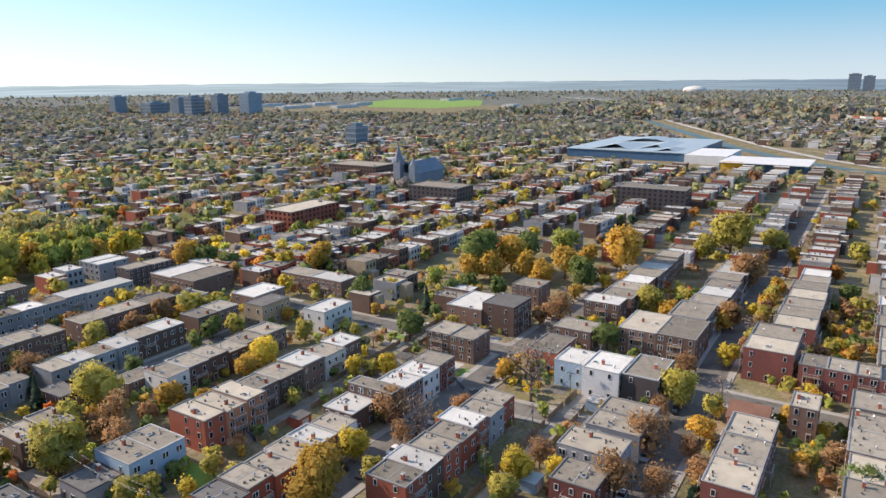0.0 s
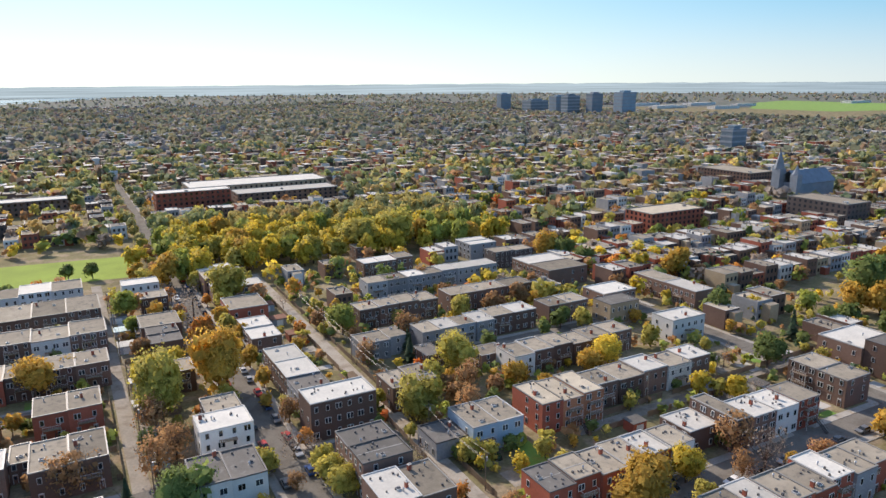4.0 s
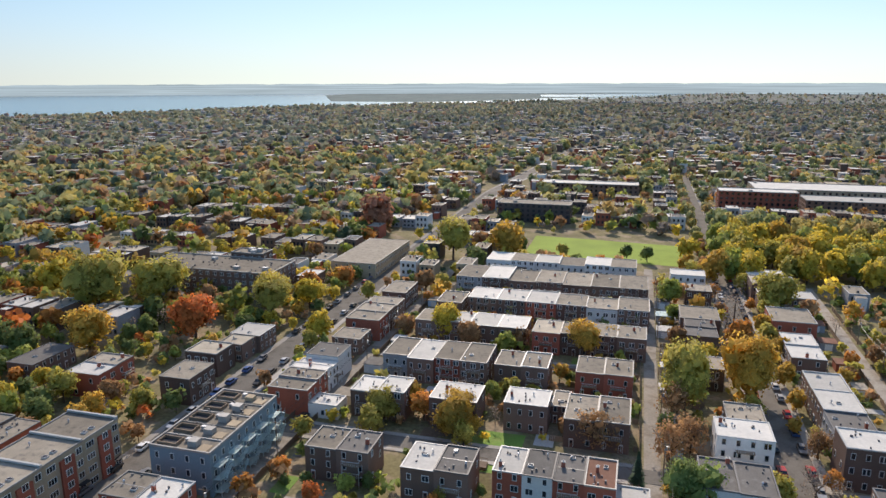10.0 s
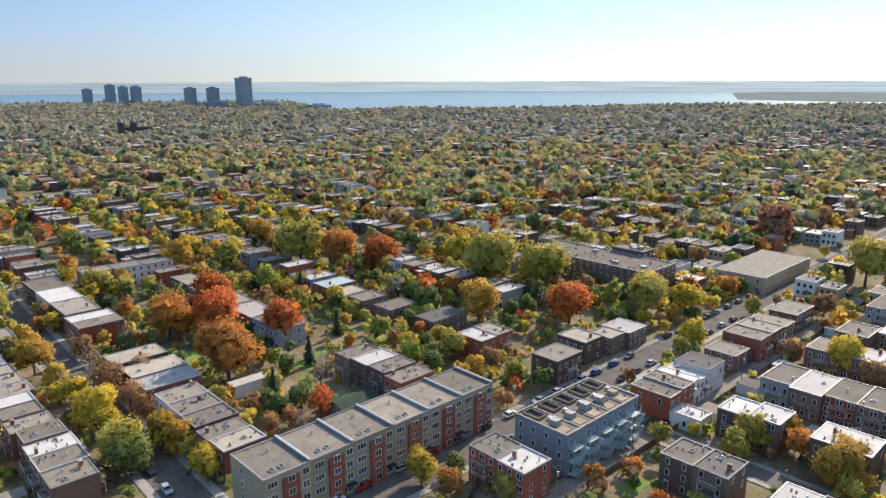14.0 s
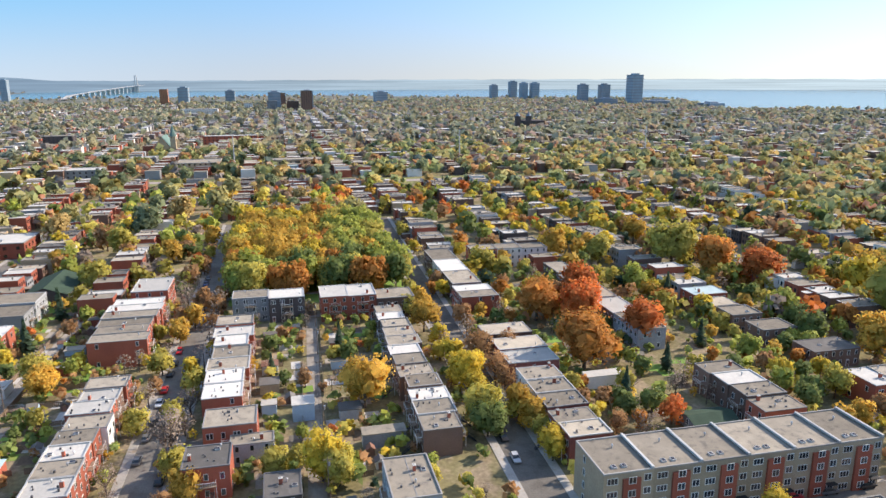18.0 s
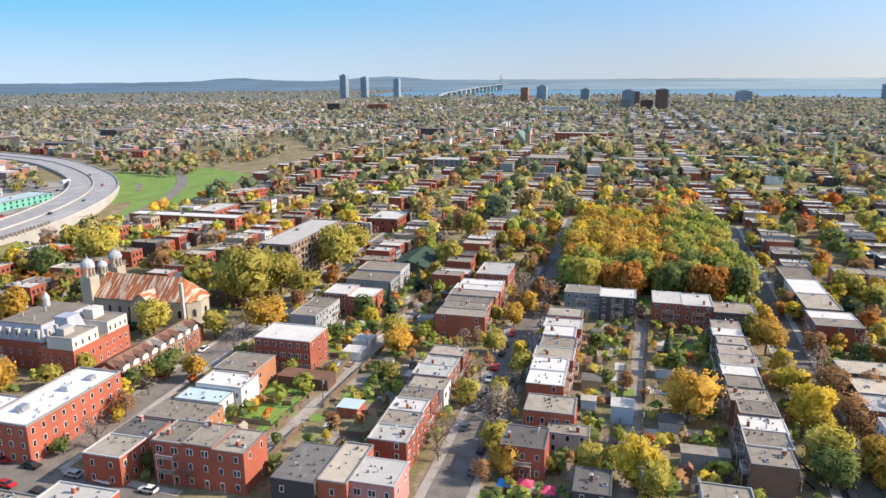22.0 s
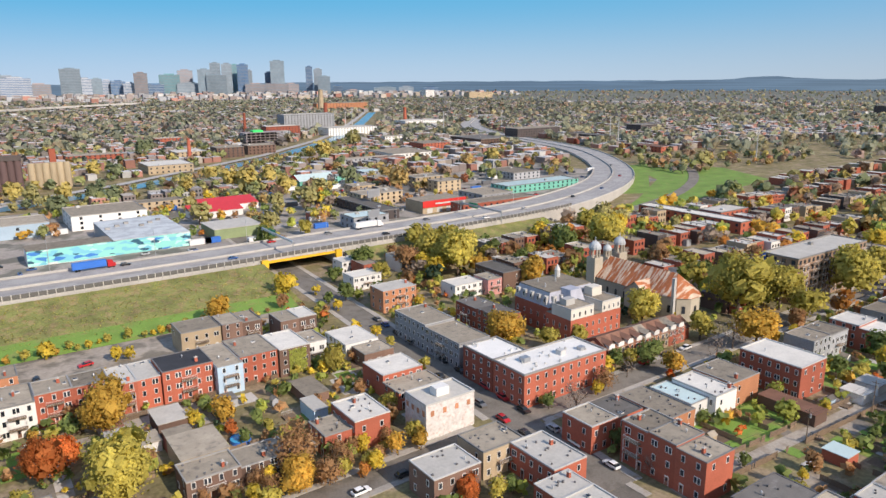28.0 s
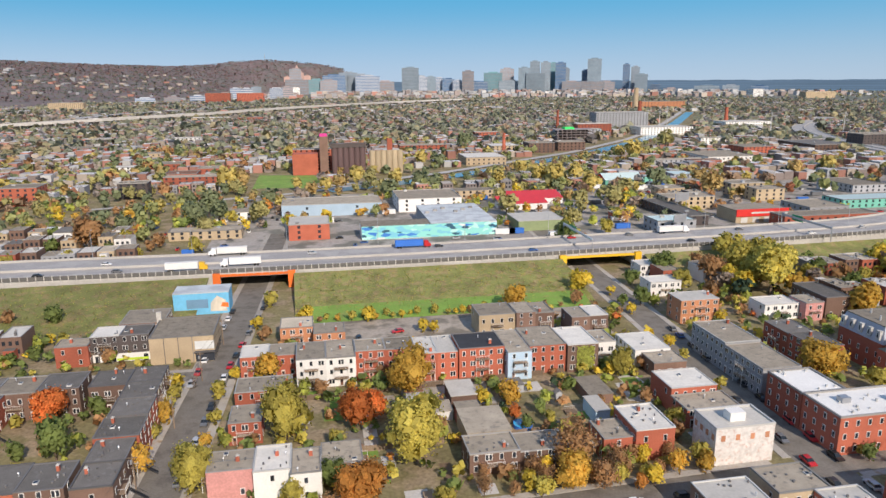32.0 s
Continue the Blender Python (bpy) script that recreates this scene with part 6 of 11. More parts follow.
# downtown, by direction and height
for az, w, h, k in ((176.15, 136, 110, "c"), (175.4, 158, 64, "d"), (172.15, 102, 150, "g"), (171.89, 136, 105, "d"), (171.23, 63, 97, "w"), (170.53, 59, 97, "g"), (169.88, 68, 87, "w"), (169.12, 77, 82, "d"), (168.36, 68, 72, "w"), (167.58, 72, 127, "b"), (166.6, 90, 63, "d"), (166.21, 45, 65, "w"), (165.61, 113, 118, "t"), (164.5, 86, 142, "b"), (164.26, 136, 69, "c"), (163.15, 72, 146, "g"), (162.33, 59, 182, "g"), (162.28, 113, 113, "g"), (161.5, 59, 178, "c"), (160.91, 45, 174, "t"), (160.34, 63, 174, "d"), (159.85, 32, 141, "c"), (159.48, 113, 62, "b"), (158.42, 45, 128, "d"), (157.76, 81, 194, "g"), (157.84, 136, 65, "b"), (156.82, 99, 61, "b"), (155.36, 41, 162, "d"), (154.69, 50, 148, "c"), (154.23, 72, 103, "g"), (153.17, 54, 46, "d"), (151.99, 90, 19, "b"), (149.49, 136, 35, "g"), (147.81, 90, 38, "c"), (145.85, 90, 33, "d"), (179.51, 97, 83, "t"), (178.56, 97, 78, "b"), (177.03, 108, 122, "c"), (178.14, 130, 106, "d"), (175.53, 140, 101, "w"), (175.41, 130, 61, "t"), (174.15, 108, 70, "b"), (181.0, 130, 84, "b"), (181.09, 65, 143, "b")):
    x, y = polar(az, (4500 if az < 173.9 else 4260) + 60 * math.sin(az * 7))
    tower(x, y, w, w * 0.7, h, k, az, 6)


# ---- the wooded mountain ----
def slope_height(a, r):
    """Height of the mountain's side, by direction and distance."""
    top = float(np.interp(a, (174.5, 175.5, 176.8, 177.5, 178.5, 180.6, 182.9, 184.9, 187.6, 189.9, 195, 203, 214), (0, 60, 108, 150, 168, 190, 204, 200, 174, 165, 176, 205, 190)))
    foot = float(np.interp(a, (180, 184, 190, 200), (4380, 4150, 2900, 2500)))
    q = min(1.0, max(0.0, (r - foot) / (4700 - foot)))
    return top * (q ** 1.15 if foot < 4000 else q ** 0.9) - 1


def mountain():
    s = Solid()
    az = np.linspace(173.5, 214, 90)
    idx = {}
    for i, a in enumerate(az):
        for j, q in enumerate(np.linspace(0, 1, 30)):
            r = 2480 + 2350 * q ** 0.7
            x, y = polar(a, r)
            idx[i, j] = len(s.v)
            s.v.append((x, y, slope_height(a, r) + (4 * math.sin(a * 3 + r * 0.01) if r > 4500 and a > 178 else 0) * q - 0.5))
    for i in range(len(az) - 1):
        for j in range(29):
            s.f.append((idx[i, j], idx[i + 1, j], idx[i + 1, j + 1], idx[i, j + 1]))
            s.m.append(0)
    # purple-grey of the distance haze is put into the slope's base colour
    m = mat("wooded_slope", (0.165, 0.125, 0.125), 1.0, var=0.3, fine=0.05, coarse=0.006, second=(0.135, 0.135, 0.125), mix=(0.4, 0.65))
    setting("mountain", s, m, "long wooded hill with autumn trees and houses on its slope", "hill")


mountain()


# ---- pylons and masts ----
def pylon(x, y, h=36):
    p = thing("power_pylon", x, y, 0, "tall white tubular power pylon with cross-arms", "pylon", "power pylons")
    part("mast", Solid().tube((0, 0, 0), (0, 0, h), 0.9, 0.4, 8), M_TRIMW, p)
    for z in (h * 0.72, h * 0.84, h * 0.96):
        part("cross_arm", Solid().tube((-4.5, 0, z), (4.5, 0, z), 0.22, 0.22, 5), M_TRIMW, p)


for x, y in ((-673, -239), (-694, -43), (-722, 184), (-717, 396), (-700, -420), (-735, -640), (-775, -690), (-800, -960), (-690, -980), (-640, -1240), (-660, -1250)):
    pylon(x, y)


def light_mast(x, y, z, h=14):
    p = thing("lamp_post", x, y, z, "slim grey highway lamp post", "lamp post", "highway lamp posts")
    part("pole", Solid().tube((0, 0, 0), (0, 0, h), 0.14, 0.08, 6), M_GALV, p)
    arm = part("arm", Solid().tube((0, 0, h), (0, -2.2, h + 0.3), 0.06, 0.06, 5), M_GALV, p)
    part("lamp_head", Solid().box(-0.2, -3.0, h + 0.2, 0.2, -2.0, h + 0.4, bottom=True), M_GALV, arm)


# ---- overpasses, walls and fences of the highway ----
OPEN = ((12.0, 44.0, M_ORANGE, "orange"), (-152.0, -114.0, M_YELLOW, "yellow"))
edge = strip(HW, 0.0, 0.0, None, 0, -HHALF - 0.6)
wall_s, fence_s = Solid(), []
for f in edge.f:
    a, b = edge.v[f[0]], edge.v[f[1]]
    if b[0] < -640 or a[0] > 420:
        continue
    n = max(1, int(math.hypot(b[0] - a[0], b[1] - a[1]) / 3.0))
    for k in range(n):
        p = Vector(a).lerp(Vector(b), k / n)
        q = Vector(a).lerp(Vector(b), (k + 1) / n)
        mid = (p.x + q.x) / 2
        if not any(lo < mid < hi for lo, hi, _, _ in OPEN):
            wall_s.poly([(p.x, p.y, -0.2), (q.x, q.y, -0.2), (q.x, q.y, HZ + 0.2 + q.z), (p.x, p.y, HZ + 0.2 + p.z)])
        fence_s.append((p.x, p.y, q.x, q.y))
setting("retaining_wall", wall_s, M_CONC, "concrete retaining wall under the highway edge", "wall")
fence = thing("noise_fence", fence_s[0][0], fence_s[0][1], 0, "grey panelled fence along the highway edge", "fence")
ox, oy = fence_s[0][0], fence_s[0][1]
shown = [q for q in fence_s if -330 < q[0] < 200]
for x0, y0, x1, y1 in shown:
    part("post", Solid().box(x0 - ox - 0.15, y0 - oy - 0.15, HZ, x0 - ox + 0.15, y0 - oy + 0.15, HZ + 3.0), M_CONC, fence)
pan = Solid()
for x0, y0, x1, y1 in shown:
    pan.poly([(x0 - ox, y0 - oy, HZ + 0.9), (x1 - ox, y1 - oy, HZ + 0.9), (x1 - ox, y1 - oy, HZ + 2.7), (x0 - ox, y0 - oy, HZ + 2.7)])
tagged(part("panel", pan, mat("grey_mesh_panel", (0.13, 0.125, 0.12), 0.8, var=0.15), fence), kind="stuff")
for lo, hi, m, word in OPEN:
    yy = -305
    o = thing("overpass_portal", (lo + hi) / 2, yy, 0, f"{word} painted steel portal where the street passes under the highway", "bridge")
    a = (hi - lo) / 2
    part("beam", Solid().box(-a, -3, HZ - 0.9, a, -2.2, HZ + 0.2, bottom=True), m, o)
    for sg in (-1, 1):
        part("pier", Solid().box(sg * a - 1.6, -3.2, -0.2, sg * a + 1.6, -1.4, HZ + 0.8), m, o)
        part("abutment", Solid().box(sg * (a + 1.6) - 1.2, -46, -0.2, sg * (a + 1.6) + 1.2, -3.2, HZ - 0.1), M_CONC, o)
for x in range(-300, 200, 45):
    light_mast(x, -347, HZ - 0.2)
for x in (-260, -130):
    g_ = thing("sign_gantry", x, -331, HZ, "steel gantry with green direction signs over the highway", "road sign")
    for sg in (-1, 1):
        part("leg", Solid().tube((0, sg * 20, 0), (0, sg * 20, 7), 0.25, 0.25, 6), M_GALV, g_)
    part("truss", Solid().box(-0.4, -20, 6.2, 0.4, 20, 7.2, bottom=True), M_GALV, g_)
    part("sign", Solid().box(-0.5, -12, 5.0, -0.4, -3, 8.2, bottom=True), M_GREEN, g_)
# street ramps beside the bend
setting("ramp", strip(smooth([(-1010, -1350), (-800, -1010), (-715, -845), (-622, -690), (-512, -535), (-445, -445), (-398, -400), (-340, -370)]), 5, 0.5), M_ASPH, "two-lane ramp inside the highway bend", "road")
setting("ramp", strip(smooth([(-300, -300), (-380, -318), (-470, -345), (-560, -395), (-640, -470), (-680, -560)]), 4.5, 0.35), M_ASPH, "single-lane highway ramp round the lawn", "road")


# shops at the corner by the underpass
def corner_shop():
    FOOT.append((35, -246, 55.2, -226))
    s = thing("shop_building", 45, -236, 0, "buff-panelled shop building with a glazed corner and grey roof", "shop")
    part("wall", Solid().box(-10, -10, -0.2, 10, 10, 9, top=False), WALL["t"], s)
    part("roof", Solid().box(-9.7, -9.7, 8.6, 9.7, 9.7, 8.95), ROOF["g"], s)
    part("parapet", Solid().ring(-10.1, -10.1, 10.1, 10.1, 8.9, 9.3, 0.4), M_TRIM, s)
    for i in range(3):
        part("panel_joint", Solid().box(-3.4 + 4.4 * i, 10.01, 0, -3.2 + 4.4 * i, 10.05, 8.9), M_TRIMD, s)
    front = part("glazed_front", Solid().box(-10.05, 10.01, 0.2, -4, 10.06, 3.4), M_GLASS, s)
    part("upper_glazing", Solid().box(-10.05, 10.01, 4.4, -4, 10.06, 7.2), mat("pale_blind", (0.6, 0.62, 0.62), 0.4), s)
    part("canopy", Solid().box(-10.2, 10.07, 3.5, -3.8, 11.2, 3.9, bottom=True), M_TRIMD, front)
    part("side_glazing", Solid().box(-10.06, -6, 0.4, -10.01, 9, 3.2), M_GLASS, s)
    part("chimney", Solid().box(11 - 1.6, -9, 8, 11, -8, 12), M_CONC, s)


def painted_hall():
    """A windowless hall with a painted blue wall."""
    FOOT.append((35.3, -286, 57, -275))
    s = thing("painted_building", 46, -281, 0, "pale-roofed building with a bright blue painted wall", "building")
    part("wall", Solid().box(-10.5, -5.5, -0.2, 10.5, 5.5, 8.6, top=False), mat("sky_blue_paint", (0.16, 0.47, 0.72), 0.7, var=0.12, fine=0.6, coarse=0.15), s)
    part("roof", Solid().box(-10.6, -5.6, 8.6, 10.6, 5.6, 8.9), M_PALEROOF, s)
    part("painted_shape", Solid().box(-2.5, 5.51, 2.6, 5.6, 5.54, 6.2), mat("slate_blue_paint", (0.13, 0.24, 0.36), 0.7, var=0.2), s)
    part("painted_shape", Solid().poly([(-9.6, 5.54, 1.0), (-3.2, 5.54, 1.2), (-3.6, 5.54, 4.6), (-6.0, 5.54, 7.4), (-9.2, 5.54, 5.6)]), mat("cream_paint", (0.66, 0.6, 0.5), 0.7, var=0.25, fine=0.8), s)
    part("painted_shape", Solid().poly([(-10.2, 5.56, 2.4), (-7.2, 5.56, 3.0), (-8.0, 5.56, 4.6), (-10.2, 5.56, 4.4)]), M_ORANGE, s)


corner_shop()
painted_hall()


# a terrace of narrow townhouses with pitched rust-brown roofs
def pitched_townhouse(x0, x1, y0, y1, wall, roof):
    FOOT.append((x0, y0, x1, y1))
    a, b = (x1 - x0) / 2, (y1 - y0) / 2
    s = thing("townhouse", (x0 + x1) / 2, (y0 + y1) / 2, 0, f"narrow townhouse with a sloping {ROOF_WORD[roof]} roof and dormer front", "house", "pitched townhouses")
    w = Solid().box(-a, -b, -0.2, a, b, 6.0, top=False)
    for x in (-a, a):
        w.poly([(x, -b, 6.0), (x, b, 6.0), (x, 0.5, 8.6)])
    part("wall", w, WALL[wall], s)
    part("roof_slope", Solid().poly([(-a, b + 0.5, 5.6), (a, b + 0.5, 5.6), (a, 0.5, 8.7), (-a, 0.5, 8.7)]), ROOF[roof], s)
    part("roof_slope", Solid().poly([(-a, -b - 0.5, 5.8), (a, -b - 0.5, 5.8), (a, 0.5, 8.72), (-a, 0.5, 8.72)]), ROOF[roof], s)
    dormer = part("dormer", Solid().box(-a * 0.6, b - 1.6, 5.4, a * 0.6, b + 0.1, 7.4), WALL["w"], s)
    part("dormer_roof", Solid().poly([(-a * 0.75, b + 0.5, 7.3), (0, b + 0.5, 8.4), (0, 1.2, 8.6), (-a * 0.75, 1.2, 7.6)]).poly([(a * 0.75, b + 0.5, 7.3), (0, b + 0.5, 8.4), (0, 1.2, 8.6), (a * 0.75, 1.2, 7.6)]), ROOF[roof], dormer)
    for z, x in ((0.9, -a * 0.45), (3.6, -a * 0.45), (3.6, a * 0.45)):
        part("window", WIN["s"], None, s, at=pose(x, b, z, 0, 0, 180))


for i in range(9):
    pitched_townhouse(-162 - 4.4 * (i + 1), -162 - 4.4 * i, -152, -141, "rtorrotrr"[i], "rrrrgrrgr"[i])


# railway yard and service road beyond the far canal
setting("railway_yard", Solid().poly([(1726, 418, 0.05), (1554, 239, 0.05), (1387, 7, 0.05), (1680, 10, 0.05), (1955, 303, 0.05), (2328, 630, 0.05)]), mat("railway_ballast", (0.34, 0.29, 0.26), 0.95, var=0.2, fine=0.3, coarse=0.02),
        "brown ballast of a wide railway yard", "railway")
for off in (-60, -25, 20):
    setting("railway_track", strip(smooth([(3238, 1303), (2328, 630), (1955, 303), (1680, 10), (1500, -240)]), 5, 0.4, off=off), M_CONC, "pale railway line in the yard", "railway")


def freight_train(points, n):
    t = thing("freight_train", points[0][0], points[0][1], 0, "long freight train of pale wagons in the yard", "train")
    for i in range(n):
        p = Vector(points[0]).lerp(Vector(points[1]), i / n)
        q = Vector(points[0]).lerp(Vector(points[1]), (i + 0.9) / n)
        d = (q - p).normalized()
        m_ = (p + q) / 2 - Vector(points[0])
        part("wagon", Solid().box(-(q - p).length / 2, -1.6, 0.9, (q - p).length / 2, 1.6, 4.4, bottom=True), (WALL["w"], WALL["g"], WALL["r"])[i % 3], t, at=pose(m_.x, m_.y, 0, 0, 0, math.degrees(math.atan2(d.y, d.x))))


freight_train([(1940, 270), (1690, -10)], 20)


# dark church with two pointed towers, far to the west
def twin_tower_church():
    FOOT.append((-1215, 395, -1170, 455))
    s = thing("church", -1192, 425, 0, "dark stone church with two pointed towers", "church")
    part("nave_wall", Solid().box(-18, -10, -0.2, 18, 28, 14), WALL["d"], s)
    for y in (-20, 0):
        tw = part("tower", Solid().box(8, y - 4, -0.2, 16, y + 4, 22), WALL["d"], s)
        part("spire", Solid().tube((12, y, 22), (12, y, 29), 5, 0.2, 6), mat("slate_blue_roof", (0.16, 0.20, 0.25), 0.7), tw)


twin_tower_church()


# green fields and white-roofed works far to the east
setting("playing_field", Solid().poly([(x, y, 0.3) for x, y in [(1865.2, 1472.6), (1868.9, 1208.7), (2074.8, 1163.4), (2608.8, 1449.5), (2640.8, 1921.0), (2347.1, 1822.5)]]), M_GRASS, "wide green sports field among far works", "field")
for x, y, w, d in [(1825.4, 1872.7, 110, 30), (1705.9, 1648.7, 130, 36), (1974.1, 1766.8, 120, 40), (1801.6, 1515.7, 110, 30), (2023.3, 1622.7, 90, 30), (2571.5, 1577.9, 120, 40), (3279.4, 1805.5, 140, 40), (2027.2, 1024.4, 60, 40)]:
    block(x - w / 2, y - d / 2, x + w / 2, y + d / 2, 9, "w", "w", "warehouse", "far white warehouse with a flat white roof", "warehouse", 9, pent=False)
arena = thing("arena", 4580, 1055, 0, "far white domed sports arena", "arena")
part("wall", Solid().tube((0, 0, 0), (0, 0, 12), 70, 70, 24, 0, False), WALL["w"], arena)
part("dome", Solid().tube((0, 0, 12), (0, 0, 24), 70, 56, 24).tube((0, 0, 24), (0, 0, 32), 56, 18, 24), ROOF["w"], arena)

# white shop front under the dark flats
sf = thing("corner_store", 65, -231.3, 0, "white ground-floor store with a lime band under dark flats", "shop")
part("fascia", Solid().box(-8.8, 0, 0.2, 8.8, 0.35, 2.9, bottom=True), WALL["w"], sf)
part("lime_band", Solid().box(-8.4, 0.36, 0.5, 1.5, 0.42, 1.3), mat("lime_paint", (0.45, 0.62, 0.05), 0.6), sf)
for x in (-7.6, 2.4, 4.6, 7.4):
    part("shop_door", Solid().box(x - 0.7, 0.36, 0.2, x + 0.7, 0.41, 2.4), M_GLASS, sf)

# ---- works and buildings beyond the highway and the far streets ----
block(-290.3, -851.2, -257.7, -825.2, 12.0, "b", "g", "warehouse", "dark brown-brick mill building with a flat roof", "warehouse", 5, pent=True)
block(-335.8, -864.8, -300.5, -840.8, 10.8, "b", "g", "warehouse", "dark brown-brick mill building with a flat roof", "warehouse", 5, pent=True)
block(-572.3, -1180.3, -477.5, -1150.3, 30.3, "g", "w", "apartment_building", "new glass and grey apartment building with a white roof", "apartment building", 5.3, pent=True)
block(-464.5, -1078.6, -408.7, -1056.6, 18.1, "r", "w", "apartment_building", "red-brick converted loft building", "apartment building", 5, pent=True)
block(-1032.1, -1881.8, -870.7, -1857.8, 21.9, "o", "g", "mill", "long orange-red brick mill by the canal", "mill", 9.0, pent=True)
block(-164.1, -885.5, -105.4, -867.5, 8.6, "r", "g", "row_block", "long red-brick terrace with a flat roof", "row block", 5, pent=True)
block(-275.8, -1054.2, -239.6, -1036.2, 10.1, "r", "g", "row_block", "red-brick building with a flat roof", "row block", 5, pent=True)
block(-784.7, -1155.3, -699.3, -1115.3, 13.1, "w", "w", "factory", "white factory hall with a long pale roof", "factory", 5, pent=True)
block(-303.9, -523.2, -288.1, -509.2, 8.9, "r", "g", "workshop", "small red-brick workshop with a flat roof", "workshop", 5, pent=True)
block(-277.4, -503.7, -256.7, -489.7, 7.4, "t", "g", "workshop", "buff brick office with a flat roof", "workshop", 5, pent=True)
block(-345.0, -508.3, -316.3, -490.3, 9.0, "t", "g", "workshop", "three-storey buff brick building", "workshop", 5, pent=True)
block(-145.7, -580.8, -124.3, -568.8, 5.0, "b", "w", "workshop", "brown-brick office with a white roof", "workshop", 5, pent=True)
block(200.9, -578.5, 226.4, -556.5, 13.2, "r", "g", "apartment_building", "red and grey apartment building with long balconies", "apartment building", 5, pent=True)
block(-18.0, -732.0, 20.0, -714.0, 21.2, "r", "d", "mill", "tall dark red-brick mill next to the silos", "mill", 5, pent=True)
block(103.6, -680.1, 131.3, -656.1, 7.7, "r", "r", "warehouse", "red-brick warehouse with a brown roof", "warehouse", 5, pent=True)
block(86.0, -710.2, 107.8, -690.2, 8.0, "r", "g", "warehouse", "red-brick warehouse with a flat roof", "warehouse", 5, pent=True)
block(171.9, -873.6, 201.0, -855.6, 7.2, "t", "g", "warehouse", "buff low warehouse with a flat roof", "warehouse", 5, pent=True)
block(652.2, -2272.8, 747.7, -2242.8, 25.1, "t", "w", "school", "long buff-brick school with a flat roof", "school", 5.3, pent=True)
block(293.0, -2792.4, 382.2, -2762.4, 39.5, "r", "g", "apartment_building", "distant red-brick apartment block", "apartment building", 5, pent=True)
block(172.9, -2828.2, 273.2, -2798.2, 37.8, "r", "g", "apartment_building", "distant red-brick apartment block", "apartment building", 5.6, pent=True)
block(54.3, -3888.8, 196.4, -3858.8, 45.1, "w", "g", "apartment_building", "distant white apartment block", "apartment building", 7.9, pent=True)
block(372.4, -4175.9, 473.8, -4150.9, 38.3, "w", "g", "apartment_building", "distant white apartment block", "apartment building", 5.6, pent=True)
block(129.9, -762.1, 160.6, -738.1, 7.7, "r", "g", "warehouse", "brown-red brick works with a flat roof", "warehouse", 5, pent=True)
block(273.7, -1079.0, 310.6, -1061.0, 8.5, "d", "g", "warehouse", "dark factory with white window bands", "warehouse", 5, pent=True)
block(173.5, -757.8, 204.1, -739.8, 5.2, "w", "w", "warehouse", "white-roofed low warehouse with a flat roof", "warehouse", 5, pent=True)
block(-404.2, -662.4, -372.3, -646.4, 7.8, "r", "r", "workshop", "red workshop with a rust roof", "workshop", 5, pent=True)
block(-594.4, -1078.5, -505.9, -1038.5, 12.3, "w", "w", "factory", "long white factory halls", "factory", 5, pent=True)
block(-273.0, -459.2, -237.9, -441.2, 8.8, "t", "g", "workshop", "three-storey tan brick building", "workshop", 5, pent=True)
block(-220.8, -392.0, -196.3, -374.0, 7.4, "g", "l", "workshop", "grey metal workshop with a low gabled roof", "workshop", 5, pent=True)
block(-748.3, -714.2, -713.6, -700.2, 7.3, "r", "r", "factory", "red low building with a red roof", "factory", 5, pent=True)
block(-905.1, -773.2, -832.6, -753.2, 6.6, "r", "w", "factory", "long red low building with a white roof", "factory", 5, pent=True)
block(-986.3, -792.1, -928.7, -762.1, 13.4, "d", "d", "factory", "dark blue-grey warehouse with a flat roof", "factory", 5, pent=True)
block(-798.8, -845.0, -710.7, -815.0, 14.3, "d", "g", "factory", "dark blue-grey plant with roof machinery", "factory", 5, pent=True)
block(-825.2, -640.7, -782.5, -624.7, 6.1, "w", "w", "workshop", "white-roofed low building with a flat roof", "workshop", 5, pent=True)
block(-191.4, -423.8, -187.1, -417.8, 4.8, "r", "g", "workshop", "small brick building with a flat roof", "workshop", 5, pent=False)
block(-1989.3, -2943.6, -1939.8, -2903.6, 32.9, "w", "w", "malting", "far white grain building", "malting", 5, pent=True)
block(-2128.6, -2664.4, -1991.8, -2624.4, 26.0, "t", "w", "mill", "far buff mill building", "mill", 7.6, pent=True)
block(-1007.2, -293.1, -989.2, -257.8, 16.8, "d", "g", "apartment_building", "dark-brick slab with a red-brick end", "apartment building", 5, pent=True)
block(-1030.8, -101.5, -1012.8, -30.1, 10.9, "r", "w", "apartment_building", "long red-brick block with a white roof", "apartment building", 5, pent=True)
block(-804.7, -154.0, -786.7, -127.5, 7.6, "g", "w", "workshop", "grey workshop with a white roof", "workshop", 5, pent=True)
block(-715.1, -191.1, -693.1, -160.4, 7.5, "g", "w", "workshop", "long low workshop with a pale roof", "workshop", 5, pent=True)
block(-749.2, -14.7, -729.2, 44.6, 7.8, "t", "g", "warehouse", "long buff low building", "warehouse", 5, pent=True)
block(-695.2, -16.2, -685.2, 15.8, 6.9, "l", "l", "workshop", "pale blue metal shed", "workshop", 5, pent=False)
block(-1795.3, -219.8, -1765.3, -139.2, 15.9, "w", "w", "hospital", "white hospital buildings with a flat roof", "hospital", 5, pent=True)
block(-2201.7, -24.1, -2171.7, 23.4, 42.4, "b", "g", "apartment_building", "dark brown apartment tower", "apartment building", 5, pent=True)
